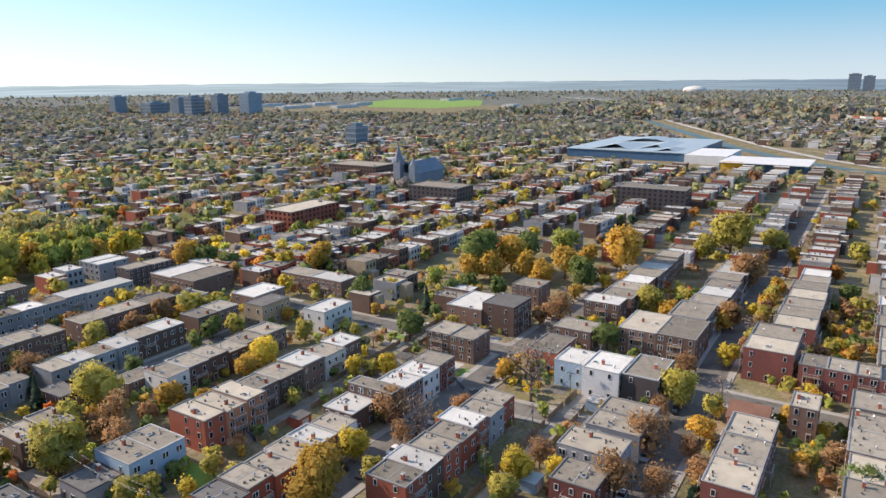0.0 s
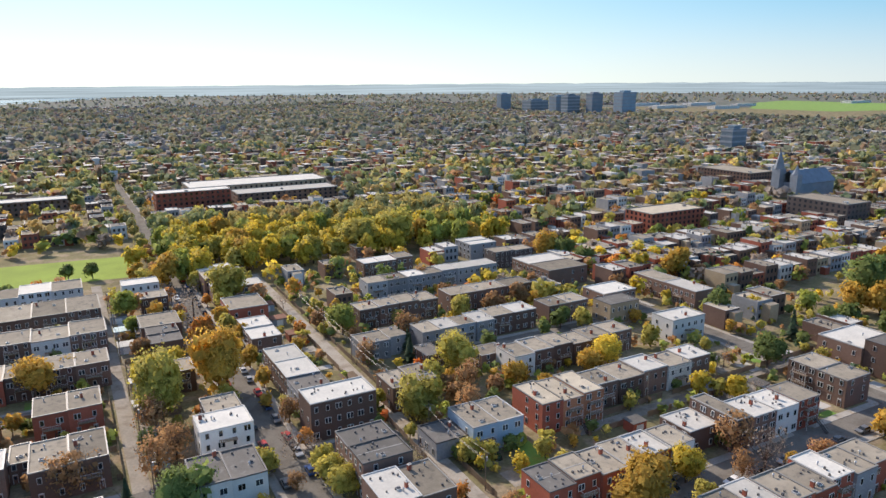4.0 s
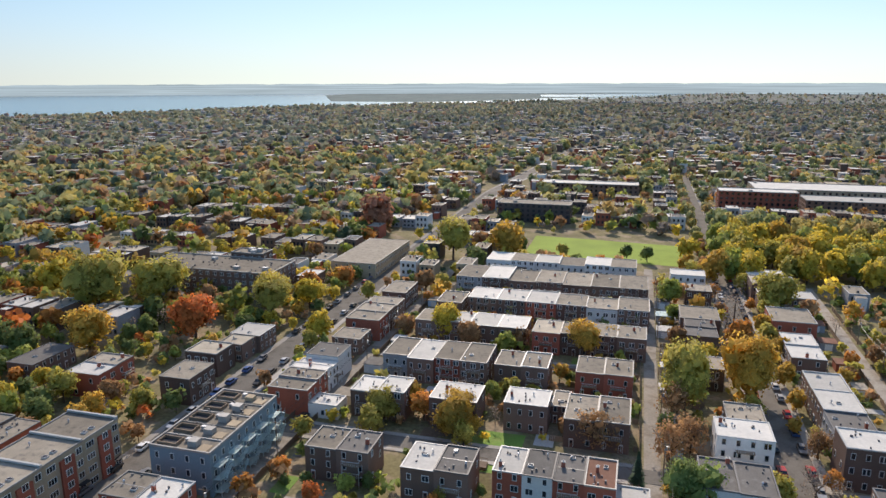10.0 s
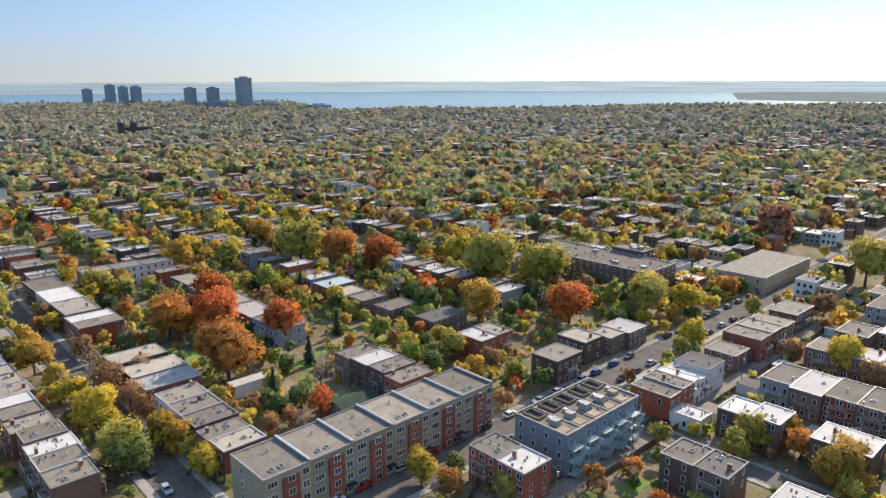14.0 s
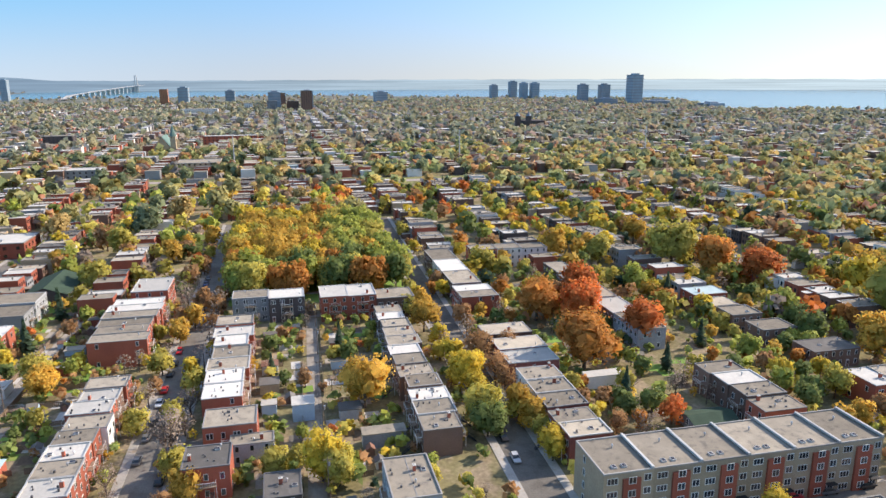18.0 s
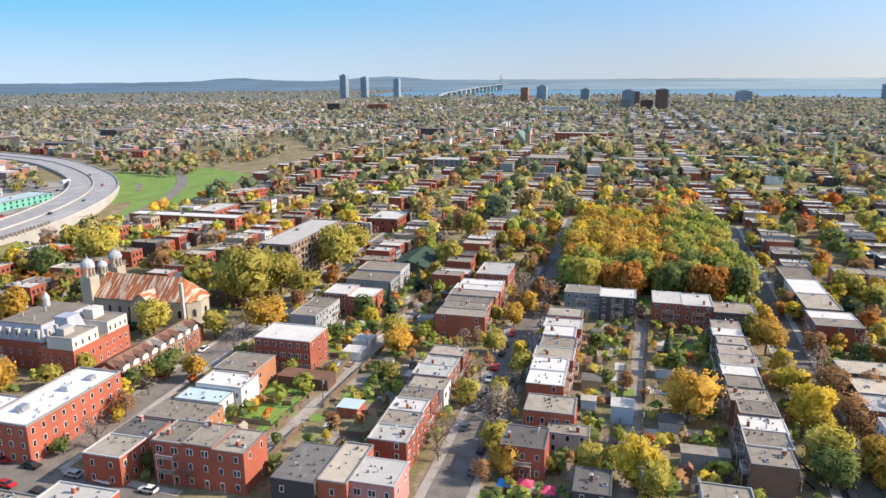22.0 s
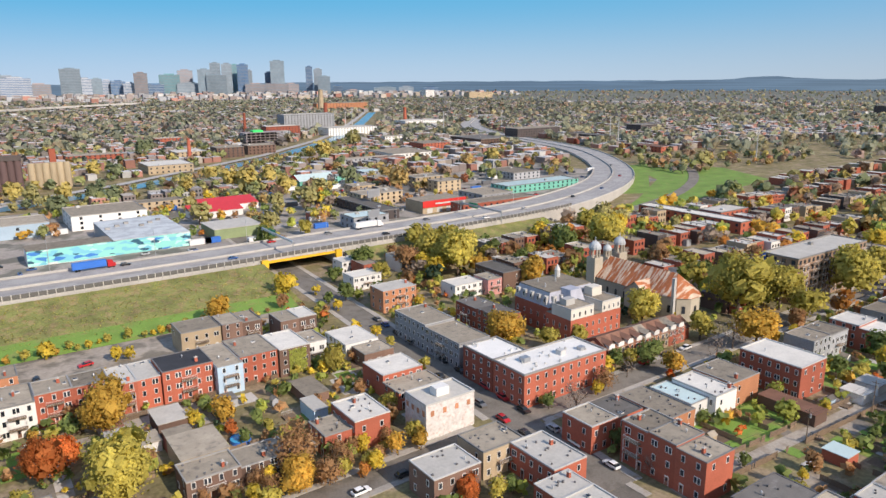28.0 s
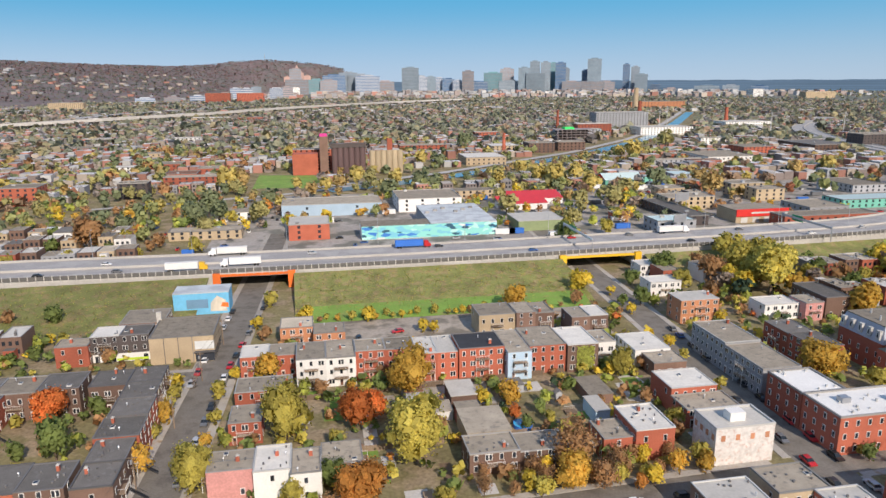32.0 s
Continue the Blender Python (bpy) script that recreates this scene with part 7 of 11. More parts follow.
block(-1888.3, 58.4, -1858.3, 86.2, 54.1, "b", "g", "apartment_building", "brown apartment tower with a flat roof", "apartment building", 5, pent=True)
block(-1980.0, 24.1, -1956.0, 54.5, 26.0, "b", "g", "apartment_building", "brown apartment slab with a flat roof", "apartment building", 5, pent=True)
block(-1899.6, -26.5, -1875.6, -1.5, 29.7, "g", "g", "apartment_building", "grey apartment slab with a flat roof", "apartment building", 5, pent=True)
block(-1975.0, -85.8, -1951.0, -65.0, 21.6, "w", "g", "apartment_building", "pale apartment slab with a flat roof", "apartment building", 5, pent=True)
block(-2530.1, -376.3, -2506.1, -351.1, 49.7, "o", "g", "apartment_building", "orange-brown tower with a flat roof", "apartment building", 5, pent=True)
block(-1784.0, -662.8, -1760.0, -611.6, 20.6, "r", "g", "apartment_building", "red-brick apartment building with a flat roof", "apartment building", 5, pent=True)
block(-1745.8, -761.1, -1721.8, -727.5, 23.5, "d", "g", "apartment_building", "dark apartment building with a flat roof", "apartment building", 5, pent=True)
block(-1675.3, -772.5, -1657.3, -749.3, 12.3, "w", "g", "apartment_building", "pale apartment building with a flat roof", "apartment building", 5, pent=True)


# ---- single landmarks beyond the highway ----
setting("playing_field", Solid().poly([(52, -604, 0.03), (-12, -634, 0.03), (2, -682, 0.03), (52, -692, 0.03)]), M_GRASS, "green field beside the old silos", "lawn")
setting("pond", Solid().poly([(-590, -861, 0.3), (-638, -884, 0.3), (-768, -1094, 0.3), (-742, -1107, 0.3), (-673, -1007, 0.3)]), M_WATER, "blue basin beside the highway", "water")
setting("playing_field", Solid().poly([(-839, -1038, 0.03), (-977, -929, 0.03), (-1081, -1025, 0.03), (-921, -1130, 0.03)]), mat("teal_pitch", (0.2, 0.36, 0.24), 0.9, var=0.15), "teal-green sports pitch", "field")
setting("playing_field", Solid().poly([(-397, -384, 0.06), (-453, -359, 0.06), (-606, -485, 0.06), (-553, -495, 0.06)]), M_GRASS, "green meadow behind the highway bend", "lawn")


def barn():
    FOOT.append((-278, -580, -240, -556))
    s = thing("workshop", -259, -568, 0, "teal metal workshop with a pale gabled roof and red gable", "workshop")
    part("wall", Solid().box(-17, -11, -0.2, 17, 11, 5, top=False), WALL["T"], s)
    for sg in (-1, 1):
        part("roof_slope", Solid().poly([(-17.5, sg * 11.6, 4.8), (17.5, sg * 11.6, 4.8), (17.5, 0, 9.5), (-17.5, 0, 9.5)]), ROOF["l"], s)
    for sg in (-1, 1):
        part("gable", Solid().poly([(sg * 17.1, -11, 5), (sg * 17.1, 11, 5), (sg * 17.1, 0, 9.4)]), M_SIGNRED, s)


M_SIGNRED = mat("red_painted_metal", (0.6, 0.035, 0.03), 0.5, var=0.1)
barn()


def billboard(x, y, z, w, h, m, rz, label):
    s = thing("billboard", x, y, 0, label, "billboard", rz=rz)
    part("panel", Solid().box(-w / 2, -0.2, z, w / 2, 0.2, z + h, bottom=True), m, s)
    part("frame", Solid().box(-w / 2 - 0.2, -0.35, z - 0.3, w / 2 + 0.2, -0.22, z + h + 0.2, bottom=True), M_GALV, s)
    for sg in (-1, 1):
        part("post", Solid().tube((sg * w / 3, -0.3, 0), (sg * w / 3, -0.3, z), 0.3, 0.3, 8), M_GALV, s)


billboard(-243, -432, 8.5, 14, 5, mat("blue_billboard", (0.03, 0.2, 0.65), 0.5, var=0.2, coarse=0.3), 205, "wide blue billboard on posts over the works")
billboard(-205, -365, 9, 10, 4, mat("green_sign", (0.02, 0.3, 0.16), 0.5), 200, "green highway sign on two posts")


def red_front():
    """A workshop with a broad red fascia."""
    FOOT.append((-296, -416, -258, -392))
    s = thing("workshop", -277, -404, 0, "tan workshop with a broad red fascia sign", "workshop")
    part("wall", Solid().box(-18, -11, -0.2, 18, 11, 8, top=False), WALL["t"], s)
    part("roof", Solid().box(-18, -11, 7.7, 18, 11, 8.1), ROOF["g"], s)
    part("fascia", Solid().box(-18.2, 11.01, 4.0, 18.2, 11.6, 8.6, bottom=True), M_SIGNRED, s)
    part("lettering", Solid().box(-8, 11.61, 5.7, 8, 11.66, 6.8), M_TRIMW, s, "white bars of lettering")
    for i in range(4):
        part("garage_door", Solid().box(-14 + 8 * i, 11.02, 0, -9.5 + 8 * i, 11.12, 3.4), M_TRIMW, s)


red_front()


def shell_building():
    """A block of flats still being built: bare floors on columns."""
    FOOT.append((-392, -975, -334, -940))
    s = thing("building_site", -363, -958, 0, "bare concrete frame of a building under construction", "building")
    m = mat("raw_concrete", (0.26, 0.22, 0.22), 0.9, var=0.2)
    for k in range(6):
        part("floor_slab", Solid().box(-28, -14, k * 3.6, 28, 14, k * 3.6 + 0.4, bottom=True), m, s)
    for i in range(9):
        for sg in (-1, 1):
            part("column", Solid().box(-27 + 6.6 * i, sg * 13 - 0.4, 0, -26.2 + 6.6 * i, sg * 13 + 0.4, 18.4), m, s)
    part("core", Solid().box(-20, -6, 0, 18, 6, 18), WALL["d"], s)
    part("tarpaulin", Solid().box(0, -6, 18.5, 14, 6, 21), mat("green_tarpaulin", (0.05, 0.7, 0.15), 0.6), s, "bright green tarpaulin")


shell_building()


def chimney_stack(x, y, h, r, m, label):
    s = thing("factory_chimney", x, y, 0, label, "chimney", "factory chimneys")
    shaft = part("shaft", Solid().tube((0, 0, 0), (0, 0, h), r, r * 0.65, 12), m, s)
    part("rim", Solid().tube((0, 0, h), (0, 0, h + 0.8), r * 0.8, r * 0.8, 12), m, shaft)


for x, y, h, r in ((-611, -1265, 44, 5), (-414, -1166, 34, 3), (-220, -803, 26, 2.6), (-745, -1190, 34, 4)):
    chimney_stack(x, y, h, r, WALL["r"], "tall red-brick factory chimney")
chimney_stack(-864, -1816, 60, 9, WALL["t"], "pale stone market tower seen far off")


def blue_house():
    FOOT.append((125, -430, 145, -412))
    s = thing("house", 135, -421, 0, "white house with a bright blue upper side", "house")
    part("wall", Solid().box(-9, -8, -0.2, 9, 8, 7.5, top=False), WALL["w"], s)
    part("roof", Solid().box(-9.2, -8.2, 7.5, 9.2, 8.2, 7.8), ROOF["d"], s)
    part("blue_wall", Solid().box(-9.06, -7.9, 2.5, -9.01, 7.9, 7.4), mat("blue_panel", (0.03, 0.12, 0.5), 0.5), s)
    for i in range(4):
        for z in (1, 4.4):
            part("window", Solid().box(-7.5 + 4 * i, 8.01, z, -5.5 + 4 * i, 8.05, z + 1.8), M_GLASS, s)


blue_house()


def green_church():
    FOOT.append((-925, -150, -880, -120))
    s = thing("church", -902, -135, 0, "church with a steep green copper roof and spire", "church")
    m = mat("green_copper", (0.12, 0.20, 0.18), 0.7, var=0.15)
    part("wall", Solid().box(-20, -9, -0.2, 20, 9, 9, top=False), WALL["t"], s)
    for sg in (-1, 1):
        part("roof_slope", Solid().poly([(-20.5, sg * 9.8, 8.6), (20.5, sg * 9.8, 8.6), (20.5, 0, 22), (-20.5, 0, 22)]), m, s)
    part("gable", Solid().poly([(20.1, -9, 9), (20.1, 9, 9), (20.1, 0, 21.6)]), WALL["t"], s)
    tw = part("tower", Solid().box(14, 9.5, -0.2, 20, 15.5, 22), WALL["t"], s)
    part("spire", Solid().tube((17, 12.5, 22), (17, 12.5, 36), 4.0, 0.15, 8), m, tw)


green_church()


def far_bridge():
    s = thing("river_bridge", -3300, -870, 0, "long pale viaduct and mast of a distant river bridge", "bridge")
    line = [(250, 60, 6), (0, 20, 14), (-450, 10, 22), (-1100, 30, 34), (-1560, 60, 40)]
    part("deck", strip(line, 14, 0).box(0, 0, -1, 1, 1, 0), M_CONC, s)
    for i in range(16):
        q = i / 15
        x = 150 - 1650 * q
        part("pier", Solid().box(x - 4, 10, 0, x + 4, 26, 10 + 26 * q), M_CONC, s)
    for sg in (-1, 1):
        part("mast", Solid().tube((-1380, 40 + sg * 12, 0), (-1380, 40 + sg * 4, 100), 3, 2, 8), M_TRIMW, s)


far_bridge()

# trees and villas on the mountain's slope
MR = np.random.RandomState(5)


vs, ks = [], []
for _ in range(11000):
    a, r = MR.uniform(175, 208), 2700 + 2050 * MR.rand() ** 0.6
    x, y = polar(a, r)
    z = slope_height(a, r)
    if z < 4:
        continue
    n = 4
    d = MR.normal(size=(n, 3)) * 0.55 + (0, 0.35, 0.8)
    d /= np.linalg.norm(d, axis=1, keepdims=True)
    R_ = MR.uniform(4, 8)
    t = np.cross(d, MR.normal(size=(n, 3)))
    t /= np.linalg.norm(t, axis=1, keepdims=True)
    b = np.cross(d, t)
    c = np.array((x, y, z + R_ * 0.15)) + d * R_ * 0.4 + MR.normal(size=(n, 3)) * (2.4, 2.4, 0.6)
    s_ = 0.5 * R_ * MR.uniform(0.6, 1.2)
    vs.append(np.stack([c - s_ * t - 0.6 * s_ * b, c + 0.7 * s_ * t - s_ * b, c + s_ * t + 0.7 * s_ * b, c - 0.6 * s_ * t + s_ * b], 1).reshape(-1, 3))
    high = r > 4100 or a < 187
    ks.append(np.full(n, MR.choice(5, p=(0.34, 0.28, 0.14, 0.18, 0.06) if high else (0.24, 0.16, 0.38, 0.06, 0.16))))
v = np.concatenate(vs)
# foliage tones carry the same painted-in haze as the slope
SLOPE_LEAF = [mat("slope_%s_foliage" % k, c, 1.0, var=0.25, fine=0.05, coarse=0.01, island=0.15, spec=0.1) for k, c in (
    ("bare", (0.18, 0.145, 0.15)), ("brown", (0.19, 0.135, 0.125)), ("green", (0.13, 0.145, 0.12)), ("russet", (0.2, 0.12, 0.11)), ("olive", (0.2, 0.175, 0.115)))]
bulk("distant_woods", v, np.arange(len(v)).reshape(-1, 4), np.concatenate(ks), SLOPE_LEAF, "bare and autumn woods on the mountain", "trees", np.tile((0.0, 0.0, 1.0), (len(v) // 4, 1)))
vs = []
for _ in range(120):
    a, r = MR.uniform(184, 204), 3000 + 1150 * MR.rand()
    x, y = polar(a, r)
    z = slope_height(a, r)
    w, h = MR.uniform(5, 12), MR.uniform(6, 11)
    o = np.array([(-1, -1, 0), (1, -1, 0), (1, 1, 0), (-1, 1, 0), (-1, -1, 1), (1, -1, 1), (1, 1, 1), (-1, 1, 1)], float) * (w, w, h) + (x, y, z)
    vs.append(o)
v = np.concatenate(vs)
fq = np.array([(0, 1, 5, 4), (1, 2, 6, 5), (2, 3, 7, 6), (3, 0, 4, 7), (4, 5, 6, 7)])
bulk("distant_houses", v, (np.arange(len(vs))[:, None, None] * 8 + fq[None]).reshape(-1, 4), np.repeat(MR.choice(3, len(vs), p=(0.3, 0.5, 0.2)), 5), [HAZE_BRICK[2], HAZE_BRICK[4], HAZE_BRICK[1]], "pale villas scattered over the mountain slope", "houses")

# midrise blocks at the mountain's foot
for az, w, h, k in ((188.41, 57, 28, "w"), (187.4, 62, 30, "b"), (186.4, 60, 32, "b"), (185.62, 46, 51, "w"), (184.8, 48, 50, "w"), (184.1, 42, 56, "c"), (182.6, 55, 50, "w"), (181.8, 52, 54, "b"), (190.2, 60, 24, "b"), (192.1, 70, 22, "w")):
    x, y = polar(az, 3150 if az < 188 else 2880)
    tower(x, y, w, w * 0.5, h, k, az)


def hill_hospital():
    x, y = polar(180.96, 4420)
    s = thing("hospital", x, y, 40, "pinkish stone hospital with a stepped central tower on the hillside", "hospital", rz=181)
    m = mat("pink_stone", (0.46, 0.31, 0.27), 0.9, var=0.15, fine=0.1, coarse=0.02)
    for x0, x1, d, h in ((-78, -40, 14, 60), (-40, -14, 18, 82), (14, 40, 18, 84), (40, 80, 14, 66)):
        w = part("wing", Solid().box(x0, -d, -40, x1, d, h), m, s)
        part("roof_block", Solid().box(x0 * 0.7 + x1 * 0.3, -5, h, x0 * 0.3 + x1 * 0.7, 5, h + 6), m, w)
    tw = part("tower", Solid().box(-14, -15, -40, 14, 15, 108), m, s)
    part("pinnacle", Solid().tube((0, 0, 108), (0, 0, 131), 10, 2, 8), m, tw)


hill_hospital()


def hill_mast():
    x, y = polar(183.3, 4690)
    s = thing("radio_mast", x, y, 195, "thin lattice radio mast on the mountain top", "mast")
    part("mast", Solid().tube((0, 0, -6), (0, 0, 44), 2.2, 1.0, 6), M_GALV, s)
    part("platform", Solid().tube((0, 0, 24), (0, 0, 27), 4, 4, 8), M_GALV, s)


hill_mast()


def far_viaduct():
    """The long raised expressway that crosses below the mountain."""
    line = [(980, -915), (650, -1290), (426, -1540), (256, -1734), (46, -2059), (-269, -2397), (-560, -2640)]
    s = thing("expressway_viaduct", 426, -1540, 0, "long pale concrete expressway viaduct on piers", "viaduct")
    off = [(x - 426, y + 1540) for x, y in line]
    for i in range(len(off) - 1):
        (x0, y0), (x1, y1) = off[i], off[i + 1]
        n = math.hypot(x1 - x0, y1 - y0)
        ux, uy = (x1 - x0) / n, (y1 - y0) / n
        for k in range(int(n / 60) + 1):
            fx, fy = 426 + x0 + ux * 60 * k, -1540 + y0 + uy * 60 * k
            FOOT.append((fx - 30, fy - 30, fx + 30, fy + 30))
            if 60 * k < n - 20:
                part("pier", Solid().box(x0 + ux * 60 * k - 2, y0 + uy * 60 * k - 2, -0.2, x0 + ux * 60 * k + 2, y0 + uy * 60 * k + 2, 9.2), M_CONC, s)
        nx, ny = -uy, ux
        quad = lambda a, b, z: [(x0 + nx * a, y0 + ny * a, z), (x1 + nx * a, y1 + ny * a, z), (x1 + nx * b, y1 + ny * b, z), (x0 + nx * b, y0 + ny * b, z)]
        d = Solid()
        d.poly(quad(-17, 17, 11.5))
        d.poly(quad(-17, 17, 9))
        deck = part("deck", d, M_HWY, s)
        for a in (-17, -0.3, 16.5):
            w = Solid()
            lo, hi = quad(a, a + 0.5, 9 if abs(a) > 5 else 11.4), quad(a, a + 0.5, 13.1)
            w.poly(hi)
            for q in range(4):
                w.poly([lo[q], lo[(q + 1) % 4], hi[(q + 1) % 4], hi[q]])
            part("parapet", w, M_CONC, deck)


far_viaduct()


# ---- trees ----
def leaf_cloud(rng, n, size, rx, rz, lobes, lift, inner):
    """Quads scattered in several overlapping lobes, turned every way, so that the crown has gaps and an uneven outline."""
    cs = []
    for _ in range(lobes):
        u = rng.uniform(0, 2 * math.pi)
        q = rng.uniform(0.2, 0.52)
        cs.append((q * rx * math.cos(u), q * rx * math.sin(u), rng.uniform(-0.42, 0.48) * rz, rng.uniform(0.42, 0.6)))
    cs.append((0, 0, 0.15 * rz, 0.72))
    verts, quads = [], []
    per = n // len(cs)
    for x, y, z, r in cs:
        # broad sprays of leaves deeper in close the crown
        for _ in range(inner):
            d = Vector((rng.gauss(0, 1), rng.gauss(0, 1), rng.gauss(0, 1) + 0.2)).normalized()
            q = rng.uniform(0.5, 0.7)
            c = Vector((x + d.x * r * rx * q, y + d.y * r * rx * q, z + d.z * r * rz * q + lift))
            nrm = (d + 0.35 * Vector((rng.gauss(0, 1), rng.gauss(0, 1), rng.gauss(0, 1)))).normalized()
            t = nrm.orthogonal().normalized()
            t.rotate(Matrix.Rotation(rng.uniform(0, 6.28), 3, nrm))
            b = nrm.cross(t)
            s = 0.27 * r * rx * rng.uniform(0.7, 1.2)
            i = len(verts)
            for p, q2 in ((-1, -0.7), (0.8, -1), (1, 0.7), (-0.7, 1)):
                verts.append(tuple(c + t * s * p + b * s * q2))
            quads.append((i, i + 1, i + 2, i + 3))
        for _ in range(per):
            d = Vector((rng.gauss(0, 1), rng.gauss(0, 1), rng.gauss(0, 1) + 0.25)).normalized()
            q = rng.uniform(0.72, 1.06)
            c = Vector((x + d.x * r * rx * q, y + d.y * r * rx * q, z + d.z * r * rz * q + lift))
            nrm = (d + 0.8 * Vector((rng.gauss(0, 1), rng.gauss(0, 1), rng.gauss(0, 1)))).normalized()
            t = nrm.orthogonal().normalized()
            t.rotate(Matrix.Rotation(rng.uniform(0, 6.28), 3, nrm))
            b = nrm.cross(t)
            s = size * rng.uniform(0.6, 1.25)
            i = len(verts)
            for p, q2 in ((-1, -0.7), (0.8, -1), (1, 0.7), (-0.7, 1)):
                verts.append(tuple(c + t * s * p + b * s * q2))
            quads.append((i, i + 1, i + 2, i + 3))
    return verts, quads


def trunk_solid(rng, lift, rx, bare=False):
    s = Solid()
    s.tube((0, 0, -0.2), (0.05, 0, lift * 0.75), 0.045 * rx + 0.06, 0.03 * rx + 0.04, 7)
    for k in range(9 if bare else 5):
        u = k * 2.4 + rng.random()
        q = rng.uniform(0.5, 0.95)
        a = Vector((0.05, 0, lift * rng.uniform(0.35, 0.75)))
        b = Vector((q * rx * math.cos(u), q * rx * math.sin(u), lift * rng.uniform(1.0, 1.55)))
        s.tube(a, b, 0.022 * rx + 0.02, 0.012, 5)
        if bare:
            for _ in range(7):
                c = a.lerp(b, rng.uniform(0.35, 0.95))
                e = c + Vector((rng.uniform(-1, 1), rng.uniform(-1, 1), rng.uniform(0.3, 1.2))) * rx * 0.4
                s.tube(c, e, 0.03, 0.008, 3)
    return s


def soften(me, centre, mix=0.6):
    """Turns the leaves' normals outwards, so that the crown catches light as a rounded mass."""
    n = len(me.vertices)
    co = np.empty(n * 3, np.float32)
    me.vertices.foreach_get("co", co)
    co = co.reshape(-1, 4, 3)
    face = np.cross(co[:, 1] - co[:, 0], co[:, 3] - co[:, 0])
    face /= np.linalg.norm(face, axis=1, keepdims=True) + 1e-9
    out = co.mean(1) - np.asarray(centre, np.float32)
    out /= np.linalg.norm(out, axis=1, keepdims=True) + 1e-9
    out[:, 2] += 0.35
    out /= np.linalg.norm(out, axis=1, keepdims=True) + 1e-9
    back = (face * out).sum(1) < 0
    co[back] = co[back][:, [0, 3, 2, 1]]
    face[back] *= -1
    me.vertices.foreach_set("co", co.ravel())
    me.update()
    nr = face * (1 - mix) + out * mix
    nr /= np.linalg.norm(nr, axis=1, keepdims=True) + 1e-9
    me.polygons.foreach_set("use_smooth", np.ones(len(me.polygons), bool))
    me.normals_split_custom_set_from_vertices(np.repeat(nr, 4, axis=0))


def crown_mesh(seed, n, size, rx=1.0, rz=1.0, lobes=9, lift=0.0, inner=16):
    v, q = leaf_cloud(random.Random(seed), n, size, rx, rz, lobes, lift, inner)
    me = bpy.data.meshes.new("crown")
    me.from_pydata(v, [], q)
    me.materials.append(LEAF["G"])
    soften(me, (0, 0, lift - 0.2 * rz))
    return me


R0 = 4.0
LIFT = R0 * 1.08
FINE = [crown_mesh(k + 30, 3200, 0.125, R0, R0, 18, LIFT, 24) for k in range(3)]
BIG = [crown_mesh(k, 1500, 0.2, R0, R0, 15, LIFT, 22) for k in range(3)]
MEDIUM = [crown_mesh(k + 8, 640, 0.29, R0, R0, 12, LIFT, 15) for k in range(4)]
SMALL = [crown_mesh(k + 16, 300, 0.42, R0, R0, 9, LIFT, 10) for k in range(3)]
SPARSE = [crown_mesh(20 + k, 330, 0.16, R0, R0 * 1.05, 9, R0 * 1.15, 0) for k in range(3)]
THIN = [crown_mesh(40 + k, 1000, 0.18, R0, R0 * 1.05, 14, R0 * 1.12, 2) for k in range(3)]
TRUNKS = [trunk_solid(random.Random(k), R0 * 1.05, R0).mesh("trunk", M_BARK) for k in range(3)]
BARE = [trunk_solid(random.Random(k + 50), R0 * 1.12, R0, True).mesh("trunk", M_BARK) for k in range(3)]


def spruce_mesh(seed):
    rng = random.Random(seed)
    v, q = [], []
    for lv in range(15):
        z = 1.0 + lv * 0.6
        r = 2.3 * (1 - lv / 15.5)
        for k in range(13):
            u = rng.uniform(0, 6.28)
            d = Vector((math.cos(u), math.sin(u), 0))
            t = Vector((-d.y, d.x, 0))
            i = len(v)
            w = 0.28 + 0.12 * r
            for p, o in ((0.15, -w), (1.0, -w * 0.5), (1.0, w * 0.5), (0.15, w)):
                v.append(tuple(d * r * p * rng.uniform(0.85, 1.1) + t * o + Vector((0, 0, z + (0.5 - 0.75 * p) * 0.9))))
            q.append((i, i + 1, i + 2, i + 3))
    me = bpy.data.meshes.new("crown")
    me.from_pydata(v, [], q)
    me.materials.append(LEAF["E"])
    return me


SPRUCE = [spruce_mesh(1), spruce_mesh(2)]
TREE_WORD = {"G": ("green-leaved tree", "dense dark green"), "L": ("green-leaved tree", "light green"), "Y": ("autumn tree", "bright yellow"), "K": ("autumn tree", "olive-yellow"),
             "O": ("autumn tree", "orange"), "A": ("autumn tree", "amber"), "R": ("maple tree", "rust-red"), "N": ("autumn tree", "thinning brown"), "B": ("bare tree", "grey-brown bare"), "E": ("conifer", "dark green needled")}
TREE_AT = []
PLANTED = []


def tree(x, y, r, key, tall=1.0):
    """Notes a tree with a crown of radius r; small ones keep off the houses."""
    if r < 3.5 and any(a + 0.4 < x < c - 0.4 and b + 0.4 < y < e - 0.4 for a, b, c, e in FOOT):
        return
    TREE_AT.append((x, y, r))
    PLANTED.append((x, y, r, key, tall))


